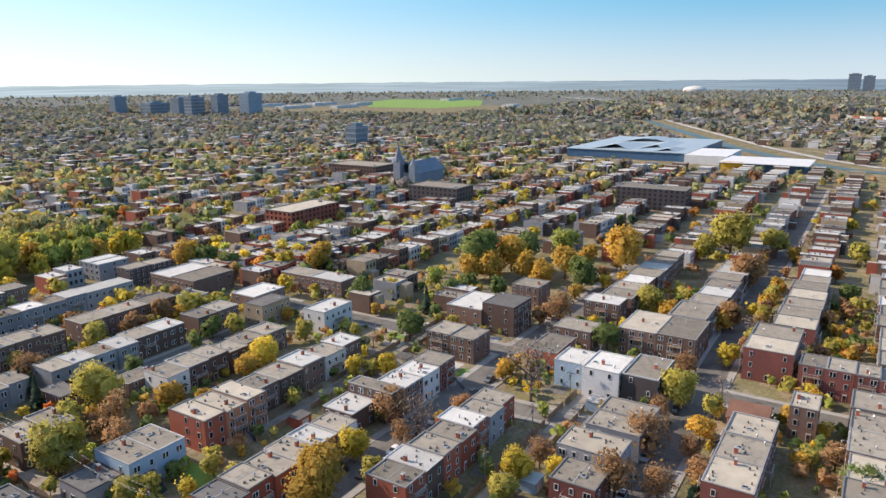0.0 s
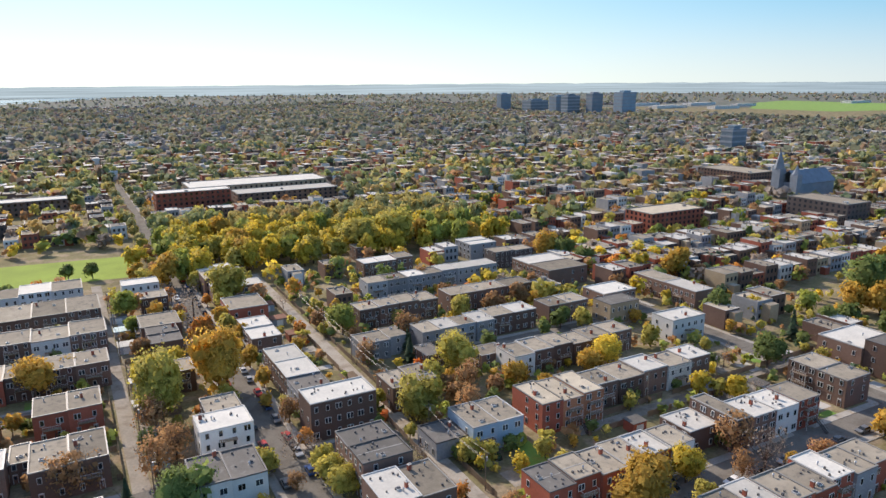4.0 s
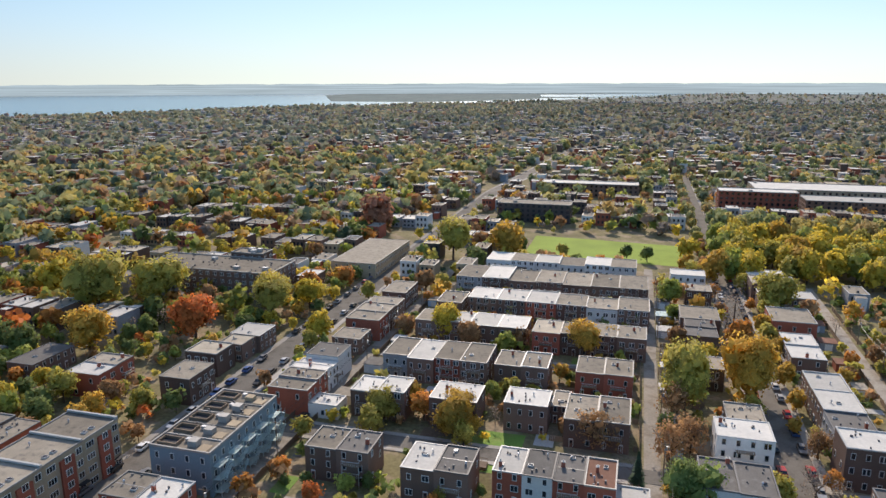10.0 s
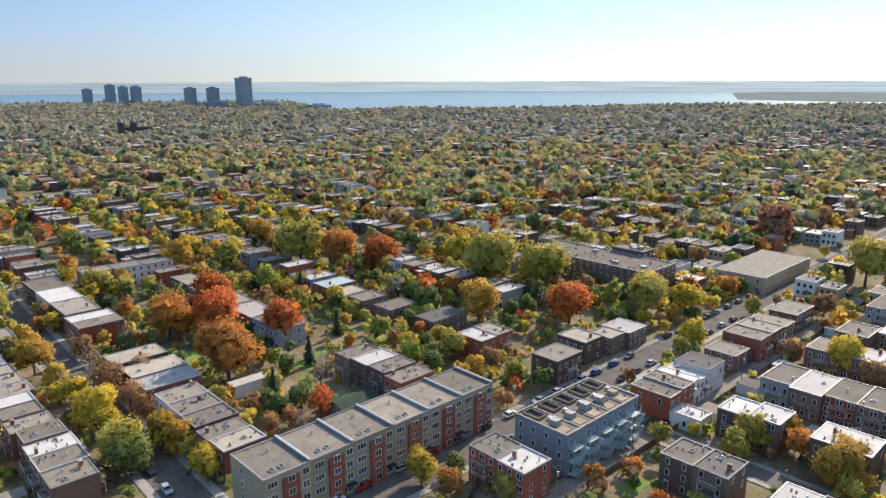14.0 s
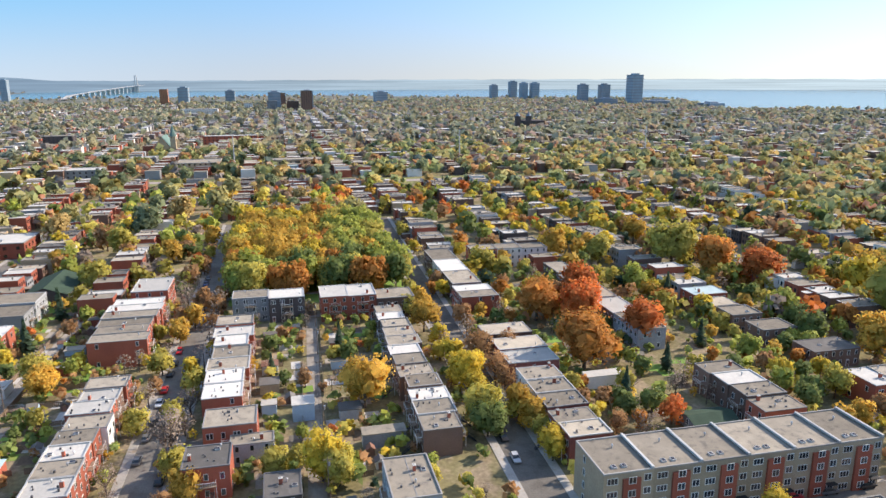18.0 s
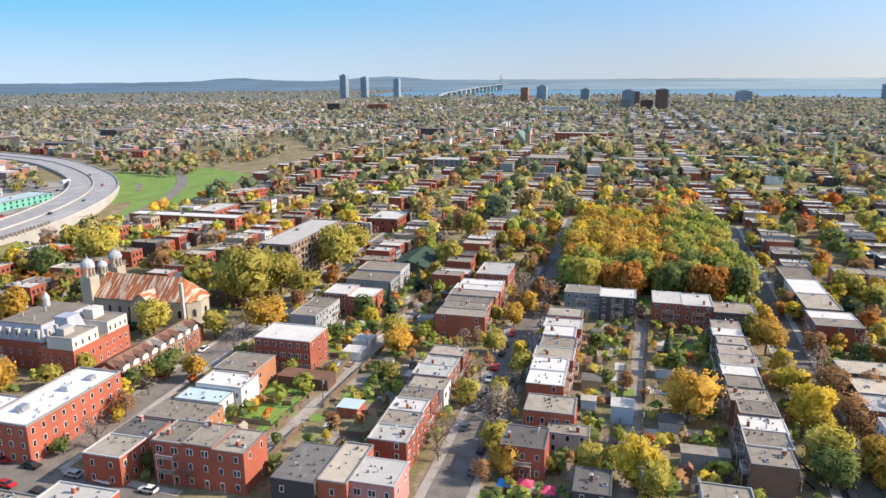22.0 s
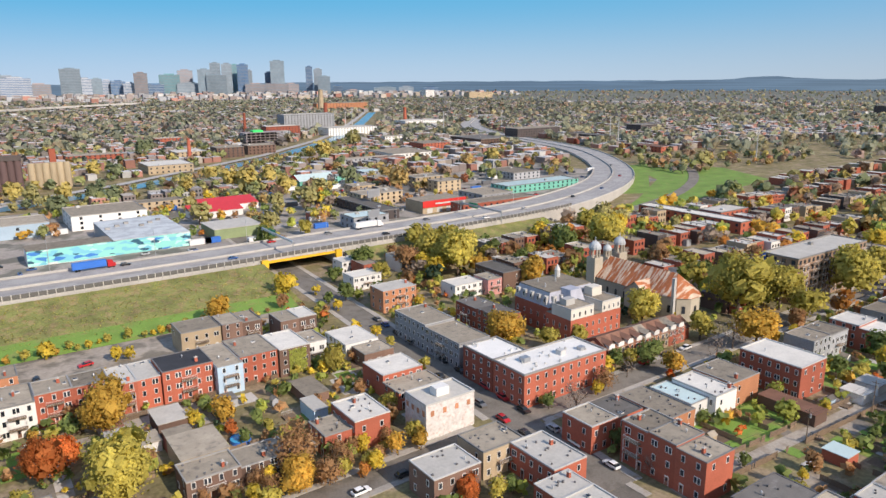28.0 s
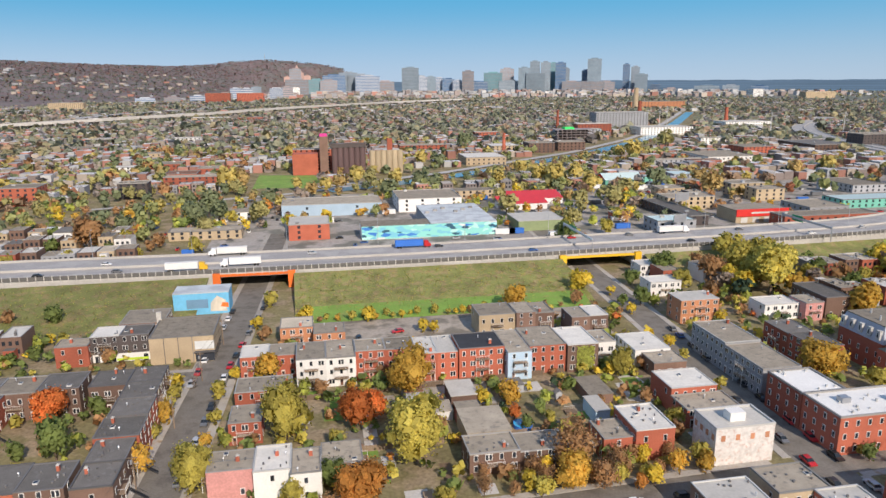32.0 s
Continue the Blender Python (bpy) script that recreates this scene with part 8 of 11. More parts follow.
def tree_thing(x, y, r, key, tall, fine=False):
    """A tree with a trunk, limbs and a leafy crown."""
    word, colour = TREE_WORD[key]
    name = "spruce_tree" if key == "E" else "bare_tree" if key == "B" else "tree"
    t = thing(name, x, y, 0, f"{word} with a {colour} crown", "tree", "trees between the houses", RND.uniform(0, 360))
    k = r / R0
    t.scale = (k * RND.uniform(0.88, 1.14), k * RND.uniform(0.88, 1.14), k * tall * RND.uniform(0.88, 1.12))
    if key == "E":
        part("trunk", TRUNKS[0], None, t)
        part("crown", RND.choice(SPRUCE), None, t)
        return t
    thin = key in "BN"
    part("trunk", RND.choice(BARE if thin else TRUNKS), None, t)
    c = part("crown", RND.choice(SPARSE if key == "B" else THIN if thin else FINE if fine and r > 2.6 else BIG if r > 5.2 else MEDIUM if r > 3.0 else SMALL), None, t)
    c.material_slots[0].link = "OBJECT"
    c.material_slots[0].material = LEAF[key]
    return t


def plant():
    """The nearest trees one by one, the rest as one joined wood."""
    order = sorted(PLANTED, key=lambda p: math.hypot(p[0], p[1]) / (0.5 + p[2] / 8))
    for i, p in enumerate(order[:330]):
        tree_thing(*p, fine=i < 75)
    vs, ks, ns = [], [], []
    cache = {}
    for x, y, r, key, tall in order[330:]:
        src = RND.choice(SPARSE if key == "B" else MEDIUM if r > 3.6 and math.hypot(x, y) < 460 else SMALL)
        if key == "E":
            src = SPRUCE[0]
        if src.name not in cache:
            co = np.empty(len(src.vertices) * 3, np.float32)
            src.vertices.foreach_get("co", co)
            co = co.reshape(-1, 4, 3)
            mid = co.mean(1, keepdims=True)
            cache[src.name] = [mid[::n] + (co - mid)[::n] * w for n, w in ((1, 1.05), (2, 1.4), (3, 1.65), (6, 2.1))]
        # fewer and broader sprays where a crown is small and far
        near_ = r / math.hypot(x, y)
        co = cache[src.name][0 if near_ > 0.019 else 1 if near_ > 0.013 else 2 if near_ > 0.009 else 3].copy().reshape(-1, 3)
        k = r / R0
        u = RND.uniform(0, 6.28)
        c, s = math.cos(u), math.sin(u)
        out = np.empty_like(co)
        out[:, 0] = x + k * (c * co[:, 0] - s * co[:, 1])
        out[:, 1] = y + k * (s * co[:, 0] + c * co[:, 1])
        out[:, 2] = k * tall * co[:, 2]
        vs.append(out)
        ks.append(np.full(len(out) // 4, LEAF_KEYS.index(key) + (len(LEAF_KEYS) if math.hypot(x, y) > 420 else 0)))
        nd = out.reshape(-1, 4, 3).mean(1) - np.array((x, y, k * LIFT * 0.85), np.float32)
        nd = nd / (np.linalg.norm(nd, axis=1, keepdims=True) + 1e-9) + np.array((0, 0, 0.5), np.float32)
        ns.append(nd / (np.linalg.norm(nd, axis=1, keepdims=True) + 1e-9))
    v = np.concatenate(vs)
    bulk("park_trees", v, np.arange(len(v)).reshape(-1, 4), np.concatenate(ks), [LEAF[k] for k in LEAF_KEYS] + [HALFHAZE_LEAF[k] for k in LEAF_KEYS], "autumn trees in the parks and yards further off", "trees", np.concatenate(ns))
    st = Solid()
    for x, y, r, key, tall in order[330:]:
        st.tube((x, y, -0.2), (x, y, r * 1.3), 0.06 * r, 0.03 * r, 5, 0, False)
    tagged(new("tree_trunks", st.mesh("tree_trunks", M_BARK)), "trunks of the trees further off", "trees", "", "stuff")

# ---- trees that stand out ----
tree(-157.0, 47.7, 5.5, "G")
tree(-187.3, 48.6, 4.8, "Y")
tree(-180.3, 50.9, 4.3, "Y")
tree(-201.7, 58.1, 6.0, "N")
tree(-189.6, 59.6, 4.7, "N")
tree(-164.1, 58.4, 4.4, "K")
tree(-158.9, 59.7, 3.8, "A")
tree(-153.1, 61.2, 3.6, "K")
tree(102.1, 180.2, 7.2, "K")
tree(88.6, 171.7, 4.7, "K")
tree(76.7, 155.5, 6.7, "K")
tree(93.0, 194.8, 4.3, "E")
tree(111.5, 161.1, 4.3, "A")
tree(143.0, 223.4, 4.7, "N")
tree(128.7, 223.8, 4.9, "K")
tree(116.1, 234.1, 3.9, "A")
tree(121.4, 192.2, 3.4, "G")
tree(147.6, 161.0, 6.2, "Y")
tree(137.5, 157.9, 4.8, "A")
tree(162.8, 192.7, 4.2, "K")
tree(155.9, 196.5, 4.6, "G")
tree(145.6, 193.0, 3.3, "G")
tree(131.5, 133.5, 2.8, "K")
tree(82.5, 129.8, 2.8, "K")
tree(86.1, 121.9, 2.8, "Y")
tree(90.2, 132.1, 2.4, "G")
tree(117.1, 100.2, 4.7, "Y")
tree(98.6, 94.9, 7.2, "A")
tree(156.0, 131.4, 3.8, "Y")
tree(159.2, 128.0, 3.0, "K")
tree(162.9, 124.2, 3.8, "Y")
tree(137.2, 104.1, 5.5, "N")
tree(137.1, 94.9, 6.3, "B")
tree(129.2, 94.7, 3.5, "N")
tree(214.0, 175.0, 6.3, "G")
tree(190.6, 134.9, 6.3, "G")
tree(171.8, 166.8, 4.1, "K")
tree(231.9, 235.3, 6.0, "Y")
tree(242.0, 222.9, 8.2, "A")
tree(215.2, 285.1, 7.5, "A")
tree(219.6, 276.2, 6.3, "G")
tree(219.6, 260.3, 5.6, "G")
tree(168.8, 362.5, 6.4, "Y")
tree(213.6, 201.0, 2.7, "Y")
tree(228.1, 169.7, 4.6, "Y")
tree(251.0, 163.3, 4.9, "L")
tree(219.4, 146.9, 4.6, "E")
tree(92.5, 168.3, 3.1, "N")
tree(97.5, 165.8, 4.8, "N")
tree(88.9, 150.4, 5.0, "N")
tree(172.9, 238.9, 4.7, "N")
tree(162.4, 255.5, 3.6, "Y")
tree(100.9, 213.6, 5.9, "N")
tree(134.2, 246.1, 4.2, "N")
tree(267.9, 155.8, 6.2, "A")
tree(272.7, 147.3, 7.3, "A")
tree(291.0, 145.9, 9.1, "A")
tree(280.8, 133.6, 7.1, "A")
tree(275.8, 122.9, 6.3, "A")
tree(292.4, 119.2, 8.0, "A")
tree(313.8, 116.5, 6.4, "A")
tree(279.8, 156.6, 10.4, "G")
tree(248.5, 144.5, 5.2, "G")
tree(238.8, 147.0, 4.8, "G")
tree(279.6, 106.0, 7.6, "G")
tree(318.1, 150.0, 7.3, "G")
tree(329.1, 134.6, 7.9, "L")
tree(251.1, 132.3, 4.9, "G")
tree(169.7, 78.3, 8.1, "B")
tree(162.5, 71.4, 2.3, "L")
tree(231.4, 96.0, 6.4, "N")
tree(307.8, 98.1, 11.2, "A")
tree(284.4, 97.5, 3.6, "Y")
tree(217.1, 72.6, 5.6, "G")
tree(222.3, 67.4, 3.9, "G")
tree(225.3, 57.7, 2.8, "K")
tree(260.3, 71.0, 7.0, "K")
tree(256.8, 62.4, 4.8, "A")
tree(259.4, 41.1, 6.0, "N")
tree(255.8, 43.1, 4.2, "A")
tree(223.8, 35.1, 4.1, "Y")
tree(186.7, 41.6, 5.7, "K")
tree(156.7, 41.3, 5.9, "N")
tree(138.6, 61.3, 4.2, "N")
tree(129.0, 62.5, 4.3, "Y")
tree(121.7, 62.2, 3.8, "K")
tree(135.2, 41.8, 5.6, "N")
tree(140.5, 34.0, 4.0, "N")
tree(148.6, 26.9, 4.0, "N")
tree(189.7, 13.3, 3.3, "A")
tree(172.6, 1.9, 3.9, "N")
tree(161.1, -4.1, 4.7, "G")
tree(218.1, 9.0, 1.8, "K")
tree(215.6, 21.5, 1.7, "L")
tree(216.5, -1.0, 2.4, "Y")
tree(214.7, 16.1, 2.4, "K")
tree(278.2, 37.2, 3.0, "Y")
tree(382.3, 43.7, 7.9, "K")
tree(319.0, 45.3, 7.9, "N")
tree(347.0, 13.3, 4.3, "O")
tree(317.6, 7.3, 3.9, "G")
tree(385.5, 6.4, 5.9, "K")
tree(299.3, 11.0, 2.5, "G")
tree(365.7, 73.0, 6.3, "K")
tree(-151.2, 393.3, 12.0, "R")
tree(-89.0, 339.2, 11.4, "K")
tree(-62.7, 345.2, 9.9, "A")
tree(-74.5, 326.1, 5.8, "G")
tree(-58.4, 367.0, 4.3, "G")
tree(-35.3, 357.6, 3.9, "K")
tree(-3.1, 361.3, 4.3, "G")
tree(7.0, 359.2, 4.3, "G")
tree(26.7, 367.0, 6.2, "Y")
tree(24.9, 345.9, 4.6, "A")
tree(15.5, 286.6, 6.5, "L")
tree(16.4, 267.3, 3.9, "L")
tree(2.9, 255.2, 4.1, "G")
tree(-62.3, 228.4, 6.3, "Y")
tree(-43.8, 255.6, 4.0, "K")
tree(-14.3, 223.3, 6.3, "A")
tree(-5.4, 231.9, 4.4, "A")
tree(-39.5, 219.3, 4.1, "L")
tree(-52.7, 222.4, 4.9, "N")
tree(-35.2, 225.9, 4.0, "N")
tree(-77.3, 227.0, 4.1, "N")
tree(16.2, 192.9, 9.5, "K")
tree(12.9, 184.4, 5.1, "N")
tree(33.9, 203.0, 9.5, "A")
tree(25.1, 227.3, 3.8, "Y")
tree(36.5, 243.7, 5.7, "O")
tree(16.4, 238.4, 4.6, "N")
tree(46.6, 258.1, 4.8, "A")
tree(-36.2, 182.2, 3.6, "L")
tree(-62.4, 162.8, 5.4, "K")
tree(-63.2, 155.6, 4.3, "K")
tree(-58.6, 167.6, 3.4, "A")
tree(-52.0, 167.3, 4.3, "O")
tree(-41.9, 159.4, 5.5, "A")
tree(-38.1, 155.0, 3.5, "K")
tree(-12.0, 165.3, 3.4, "O")
tree(-6.4, 164.1, 5.5, "N")
tree(-0.9, 165.3, 4.6, "N")
tree(4.0, 149.9, 3.3, "E")
tree(11.8, 163.3, 5.6, "N")
tree(16.6, 167.7, 4.7, "N")
tree(14.9, 141.1, 6.0, "G")
tree(11.4, 144.6, 2.6, "A")
tree(-85.7, 279.8, 5.5, "N")
tree(-74.7, 298.8, 3.4, "A")
tree(-106.7, 265.5, 4.0, "K")
tree(57.6, 360.4, 6.2, "G")
tree(51.7, 307.6, 5.0, "K")
tree(83.1, 230.3, 6.5, "L")
tree(93.8, 236.5, 4.1, "A")
tree(55.9, 230.5, 3.4, "Y")
tree(48.3, 239.0, 4.2, "A")
tree(96.0, 202.6, 3.6, "E")
tree(96.1, 209.7, 3.3, "E")
tree(131.7, 227.4, 4.6, "K")
tree(163.6, 261.4, 3.5, "Y")
tree(157.7, 226.4, 5.4, "N")
tree(119.3, 268.9, 4.1, "G")
tree(141.3, 162.9, 3.3, "A")
tree(103.7, 159.5, 3.3, "N")
tree(91.8, 162.3, 3.2, "N")
tree(78.9, 127.2, 2.2, "Y")
tree(62.2, 161.1, 2.5, "Y")
tree(78.3, 241.8, 3.4, "N")
tree(55.0, 184.3, 3.4, "N")
tree(43.1, 184.4, 2.6, "A")
tree(41.9, 154.4, 3.9, "B")
tree(46.5, 152.4, 3.2, "B")
tree(46.6, 133.0, 4.0, "K")
tree(38.4, 141.1, 2.6, "N")
tree(136.6, 272.7, 4.4, "N")
tree(79.7, 198.7, 4.6, "N")
tree(56.6, 273.9, 4.0, "B")
tree(-244.3, 110.3, 8.9, "R")
tree(-191.0, 89.4, 9.9, "O")
tree(-206.1, 117.3, 8.8, "R")
tree(-322.4, 159.0, 6.6, "Y")
tree(-340.8, 144.0, 7.1, "Y")
tree(-328.4, 151.7, 5.9, "A")
tree(-343.4, 186.1, 7.9, "A")
tree(-289.5, 177.3, 12.0, "K")
tree(-275.0, 190.5, 9.5, "O")
tree(-254.0, 199.2, 9.3, "R")
tree(-260.6, 142.2, 6.8, "L")
tree(-270.7, 156.5, 3.8, "Y")
tree(-250.8, 152.8, 4.7, "E")
tree(-228.2, 155.0, 4.7, "Y")
tree(-200.4, 136.1, 4.0, "E")
tree(-210.0, 150.2, 4.0, "K")
tree(-236.4, 181.6, 4.6, "G")
tree(-193.1, 173.2, 6.3, "G")
tree(-197.2, 188.8, 3.6, "L")
tree(-175.3, 183.6, 8.0, "A")
tree(-168.7, 195.2, 3.8, "G")
tree(-153.8, 185.4, 2.7, "Y")
tree(-148.4, 204.2, 8.4, "R")
tree(-235.8, 232.9, 8.9, "Y")
tree(-227.4, 247.5, 8.4, "A")
tree(-192.2, 249.1, 6.3, "Y")
tree(-212.3, 238.4, 4.2, "L")
tree(-185.5, 144.3, 4.6, "L")
tree(-168.3, 142.7, 4.0, "Y")
tree(-174.7, 142.3, 3.6, "N")
tree(-155.8, 143.1, 3.9, "G")
tree(-158.6, 153.4, 3.6, "K")
tree(-140.8, 152.8, 4.0, "N")
tree(-128.6, 150.6, 4.1, "K")
tree(-119.6, 152.9, 3.6, "G")
tree(-193.5, 102.6, 3.4, "G")
tree(-190.1, 105.0, 3.1, "L")
tree(-183.9, 114.1, 3.5, "E")
tree(-164.4, 83.3, 3.3, "N")
tree(-167.6, 91.5, 4.4, "E")
tree(-159.8, 88.2, 3.3, "G")
tree(-159.2, 95.0, 3.8, "G")
tree(-152.1, 97.0, 4.2, "R")
tree(-150.9, 80.5, 3.4, "N")
tree(-158.4, 60.4, 4.9, "A")
tree(-176.9, 117.0, 2.3, "K")
tree(-249.8, 103.2, 5.7, "N")
tree(-107.2, 94.1, 4.2, "Y")
tree(-100.3, 96.6, 3.4, "O")
tree(-117.2, 107.9, 1.4, "K")
tree(-118.2, 115.8, 2.2, "K")
tree(-90.4, 104.9, 4.0, "K")
tree(-138.9, 242.7, 8.5, "Y")
tree(-132.8, 264.0, 5.6, "O")
tree(-106.1, 216.3, 5.5, "Y")
tree(-122.6, 279.4, 4.9, "O")
tree(-124.3, 235.4, 3.3, "A")
tree(-65.2, 364.6, 8.5, "A")
tree(-72.8, 320.7, 5.8, "G")
tree(-79.9, 286.0, 4.0, "K")
tree(-39.9, 223.8, 3.4, "L")
tree(-57.5, 171.9, 4.2, "A")
tree(-51.4, 172.3, 3.2, "O")
tree(-41.7, 166.3, 5.5, "A")
tree(-37.2, 163.2, 2.8, "A")
tree(-68.7, 129.5, 1.9, "G")
tree(-73.3, 128.3, 1.6, "G")
tree(-63.6, 122.7, 3.0, "R")
tree(-59.2, 129.1, 2.6, "L")
tree(-45.6, 134.5, 2.5, "L")
tree(-54.3, 131.7, 2.3, "G")
tree(-6.6, 171.1, 3.2, "N")
tree(-314.3, -79.7, 7.4, "K")
tree(-284.5, -72.4, 3.8, "A")
tree(-213.8, -74.2, 5.8, "K")
tree(-230.7, -88.3, 3.9, "Y")
tree(-279.1, -84.9, 5.4, "E")
tree(-247.9, -87.0, 4.8, "E")
tree(-227.1, -65.6, 3.1, "Y")
tree(-245.9, -44.9, 3.8, "K")
tree(-258.8, -34.0, 4.7, "A")
tree(-213.2, -31.0, 3.5, "Y")
tree(-217.8, -50.5, 3.5, "B")
tree(-197.9, -46.0, 2.8, "Y")
tree(-221.3, -47.0, 3.6, "B")
tree(-179.5, -30.8, 3.4, "K")
tree(-170.6, -30.9, 4.8, "B")
tree(-158.6, -31.4, 1.7, "O")
tree(-144.7, -23.9, 4.0, "A")
tree(-152.2, -42.1, 3.4, "B")
tree(-289.4, -42.6, 4.7, "B")
tree(-278.2, -32.8, 5.0, "N")
tree(-258.8, 6.7, 3.6, "B")
tree(-240.8, 1.0, 2.1, "R")
tree(-227.1, -7.6, 3.4, "G")
tree(-208.2, -6.5, 3.2, "E")
tree(-209.2, -12.4, 3.4, "A")
tree(-200.2, -2.4, 2.5, "G")
tree(-197.6, 3.3, 3.1, "N")
tree(-212.6, 12.8, 3.3, "K")
tree(-224.6, 15.6, 4.3, "E")
tree(-212.9, 17.3, 3.8, "G")
tree(-180.8, 19.1, 8.0, "A")
tree(-146.1, 5.3, 5.8, "Y")
tree(-142.9, 8.8, 4.7, "K")
tree(-148.4, -5.5, 4.1, "K")
tree(-165.9, 1.4, 2.4, "L")
tree(-153.3, 20.4, 1.4, "G")
tree(-144.3, 30.4, 2.3, "L")
tree(-235.7, 47.0, 6.0, "A")
tree(-254.4, 44.1, 4.4, "K")
tree(-372.0, -80.6, 9.1, "K")
tree(-393.4, -115.3, 6.0, "Y")
tree(-357.4, -75.6, 5.0, "A")
tree(-358.6, -54.9, 6.4, "A")
tree(-306.0, 88.2, 6.6, "K")
tree(-237.7, 90.7, 9.7, "O")
tree(-228.5, 103.8, 8.3, "R")
tree(-188.9, 51.3, 5.6, "Y")
tree(-206.9, 50.4, 4.0, "Y")
tree(-244.9, 70.8, 3.2, "A")
tree(-162.7, 48.1, 5.7, "K")
tree(-164.4, 58.8, 5.0, "A")
tree(-188.0, 116.2, 3.3, "E")
tree(-164.9, 87.2, 3.2, "G")
tree(-309.8, 149.8, 7.6, "K")
tree(-325.4, 132.4, 7.9, "A")
tree(-221.9, 152.2, 4.3, "Y")
tree(-206.1, 178.5, 5.4, "G")
tree(-183.7, 152.1, 3.5, "A")
tree(-150.9, 137.4, 4.6, "G")
tree(-155.0, 150.1, 4.8, "K")
tree(-253.7, 256.4, 7.0, "A")
tree(-253.4, 225.4, 5.1, "Y")
tree(-303.4, 92.9, 4.2, "K")
tree(-205.7, 69.2, 4.7, "N")
tree(-198.7, 63.2, 3.6, "B")
tree(-145.7, -171.9, 6.4, "A")
tree(-197.5, -230.9, 4.0, "N")
tree(-260.9, -279.6, 6.6, "Y")
tree(-254.8, -253.1, 7.3, "G")
tree(-233.2, -256.6, 4.6, "K")
tree(-244.6, -244.0, 3.8, "O")
tree(-277.5, -246.0, 10.9, "K")
tree(-212.2, -263.5, 4.9, "K")
tree(-202.4, -160.2, 7.3, "K")
tree(-192.3, -160.2, 3.2, "E")
tree(-182.9, -165.4, 4.0, "G")
tree(-158.4, -163.7, 4.0, "K")
tree(-169.4, -160.6, 3.8, "K")
tree(-174.5, -134.4, 4.9, "G")
tree(-162.9, -138.2, 3.5, "G")
tree(-207.3, -138.8, 5.6, "K")
tree(-208.6, -126.9, 5.2, "B")
tree(-215.0, -122.3, 8.0, "A")
tree(-245.0, -155.9, 7.3, "Y")
tree(-260.1, -140.1, 9.3, "K")
tree(-254.6, -126.8, 7.0, "K")
tree(-173.9, -124.7, 4.4, "A")
tree(-148.3, -129.5, 4.0, "N")
tree(-144.8, -128.7, 2.3, "Y")
tree(-161.5, -132.1, 3.1, "B")
tree(-268.8, -203.8, 6.0, "N")
tree(-270.5, -195.8, 4.8, "K")
tree(-291.8, -128.7, 11.4, "K")
tree(-239.5, -94.5, 4.9, "G")
tree(-243.7, -85.6, 4.4, "E")
tree(-206.6, -70.8, 5.9, "A")
tree(-214.9, -95.7, 3.2, "G")
tree(-153.6, -100.4, 2.3, "G")
tree(-144.0, -81.5, 1.8, "G")
tree(-154.9, -71.4, 2.7, "N")
tree(-149.5, -70.6, 1.5, "Y")
tree(-126.9, -133.3, 1.5, "K")
tree(-140.6, -135.6, 1.6, "K")
tree(-122.8, -92.0, 2.5, "B")
tree(-185.0, -83.8, 2.2, "Y")
tree(-243.8, -37.6, 4.7, "A")
tree(-207.0, -28.0, 3.1, "Y")
tree(-183.9, -31.7, 3.3, "K")
tree(-165.0, -31.3, 5.5, "B")
tree(-152.5, -0.4, 3.4, "K")
tree(-257.6, 50.0, 4.9, "A")
tree(-280.3, 49.9, 3.6, "K")
tree(-208.2, 46.7, 3.3, "Y")
tree(-195.7, 49.7, 4.4, "Y")
tree(-226.7, 60.5, 4.2, "B")
tree(-277.9, 59.1, 3.1, "O")
tree(-280.0, -38.9, 4.8, "B")
tree(-24.5, -186.1, 8.1, "A")
tree(-12.8, -175.9, 4.4, "R")
tree(-20.8, -151.8, 8.7, "K")
tree(-50.7, -175.4, 3.8, "A")
tree(-43.3, -177.6, 2.8, "Y")
tree(-49.9, -189.9, 1.6, "L")
tree(-50.1, -167.9, 2.2, "R")
tree(-36.2, -239.4, 2.6, "Y")
tree(-39.9, -237.6, 2.3, "Y")
tree(-75.9, -256.4, 5.7, "A")
tree(-109.1, -272.5, 5.4, "Y")
tree(-101.5, -257.6, 3.3, "N")
tree(-56.6, -142.2, 6.5, "N")
tree(-53.7, -133.0, 4.6, "A")
tree(-37.9, -144.7, 3.2, "G")
tree(-90.1, -188.8, 4.8, "K")
tree(-89.2, -153.8, 3.2, "K")
tree(-86.2, -136.7, 3.0, "K")
tree(-92.4, -136.9, 2.3, "K")
tree(-65.8, -135.3, 3.3, "N")
tree(-72.4, -131.2, 2.7, "Y")
tree(-68.6, -129.7, 1.9, "O")
tree(-82.3, -108.4, 3.3, "R")
tree(-136.0, -279.8, 3.8, "G")
tree(-127.1, -252.0, 4.2, "G")
tree(-171.2, -273.8, 7.0, "N")
tree(-187.2, -278.4, 9.1, "K")
tree(-187.4, -255.3, 10.7, "K")
tree(-175.0, -256.1, 5.9, "Y")
tree(71.6, -186.6, 5.5, "R")
tree(65.2, -168.9, 5.2, "G")
tree(84.3, -199.8, 2.7, "R")
tree(61.8, -191.0, 3.2, "G")
tree(74.6, -169.7, 2.8, "G")
tree(43.1, -201.6, 3.4, "Y")
tree(42.8, -183.6, 3.3, "A")
tree(43.3, -174.8, 2.2, "K")
tree(43.7, -158.4, 3.6, "A")
tree(30.0, -148.5, 5.7, "K")
tree(45.1, -148.3, 2.7, "L")
tree(30.5, -196.2, 3.0, "K")
tree(38.2, -205.5, 2.2, "B")
tree(25.0, -166.9, 2.1, "L")
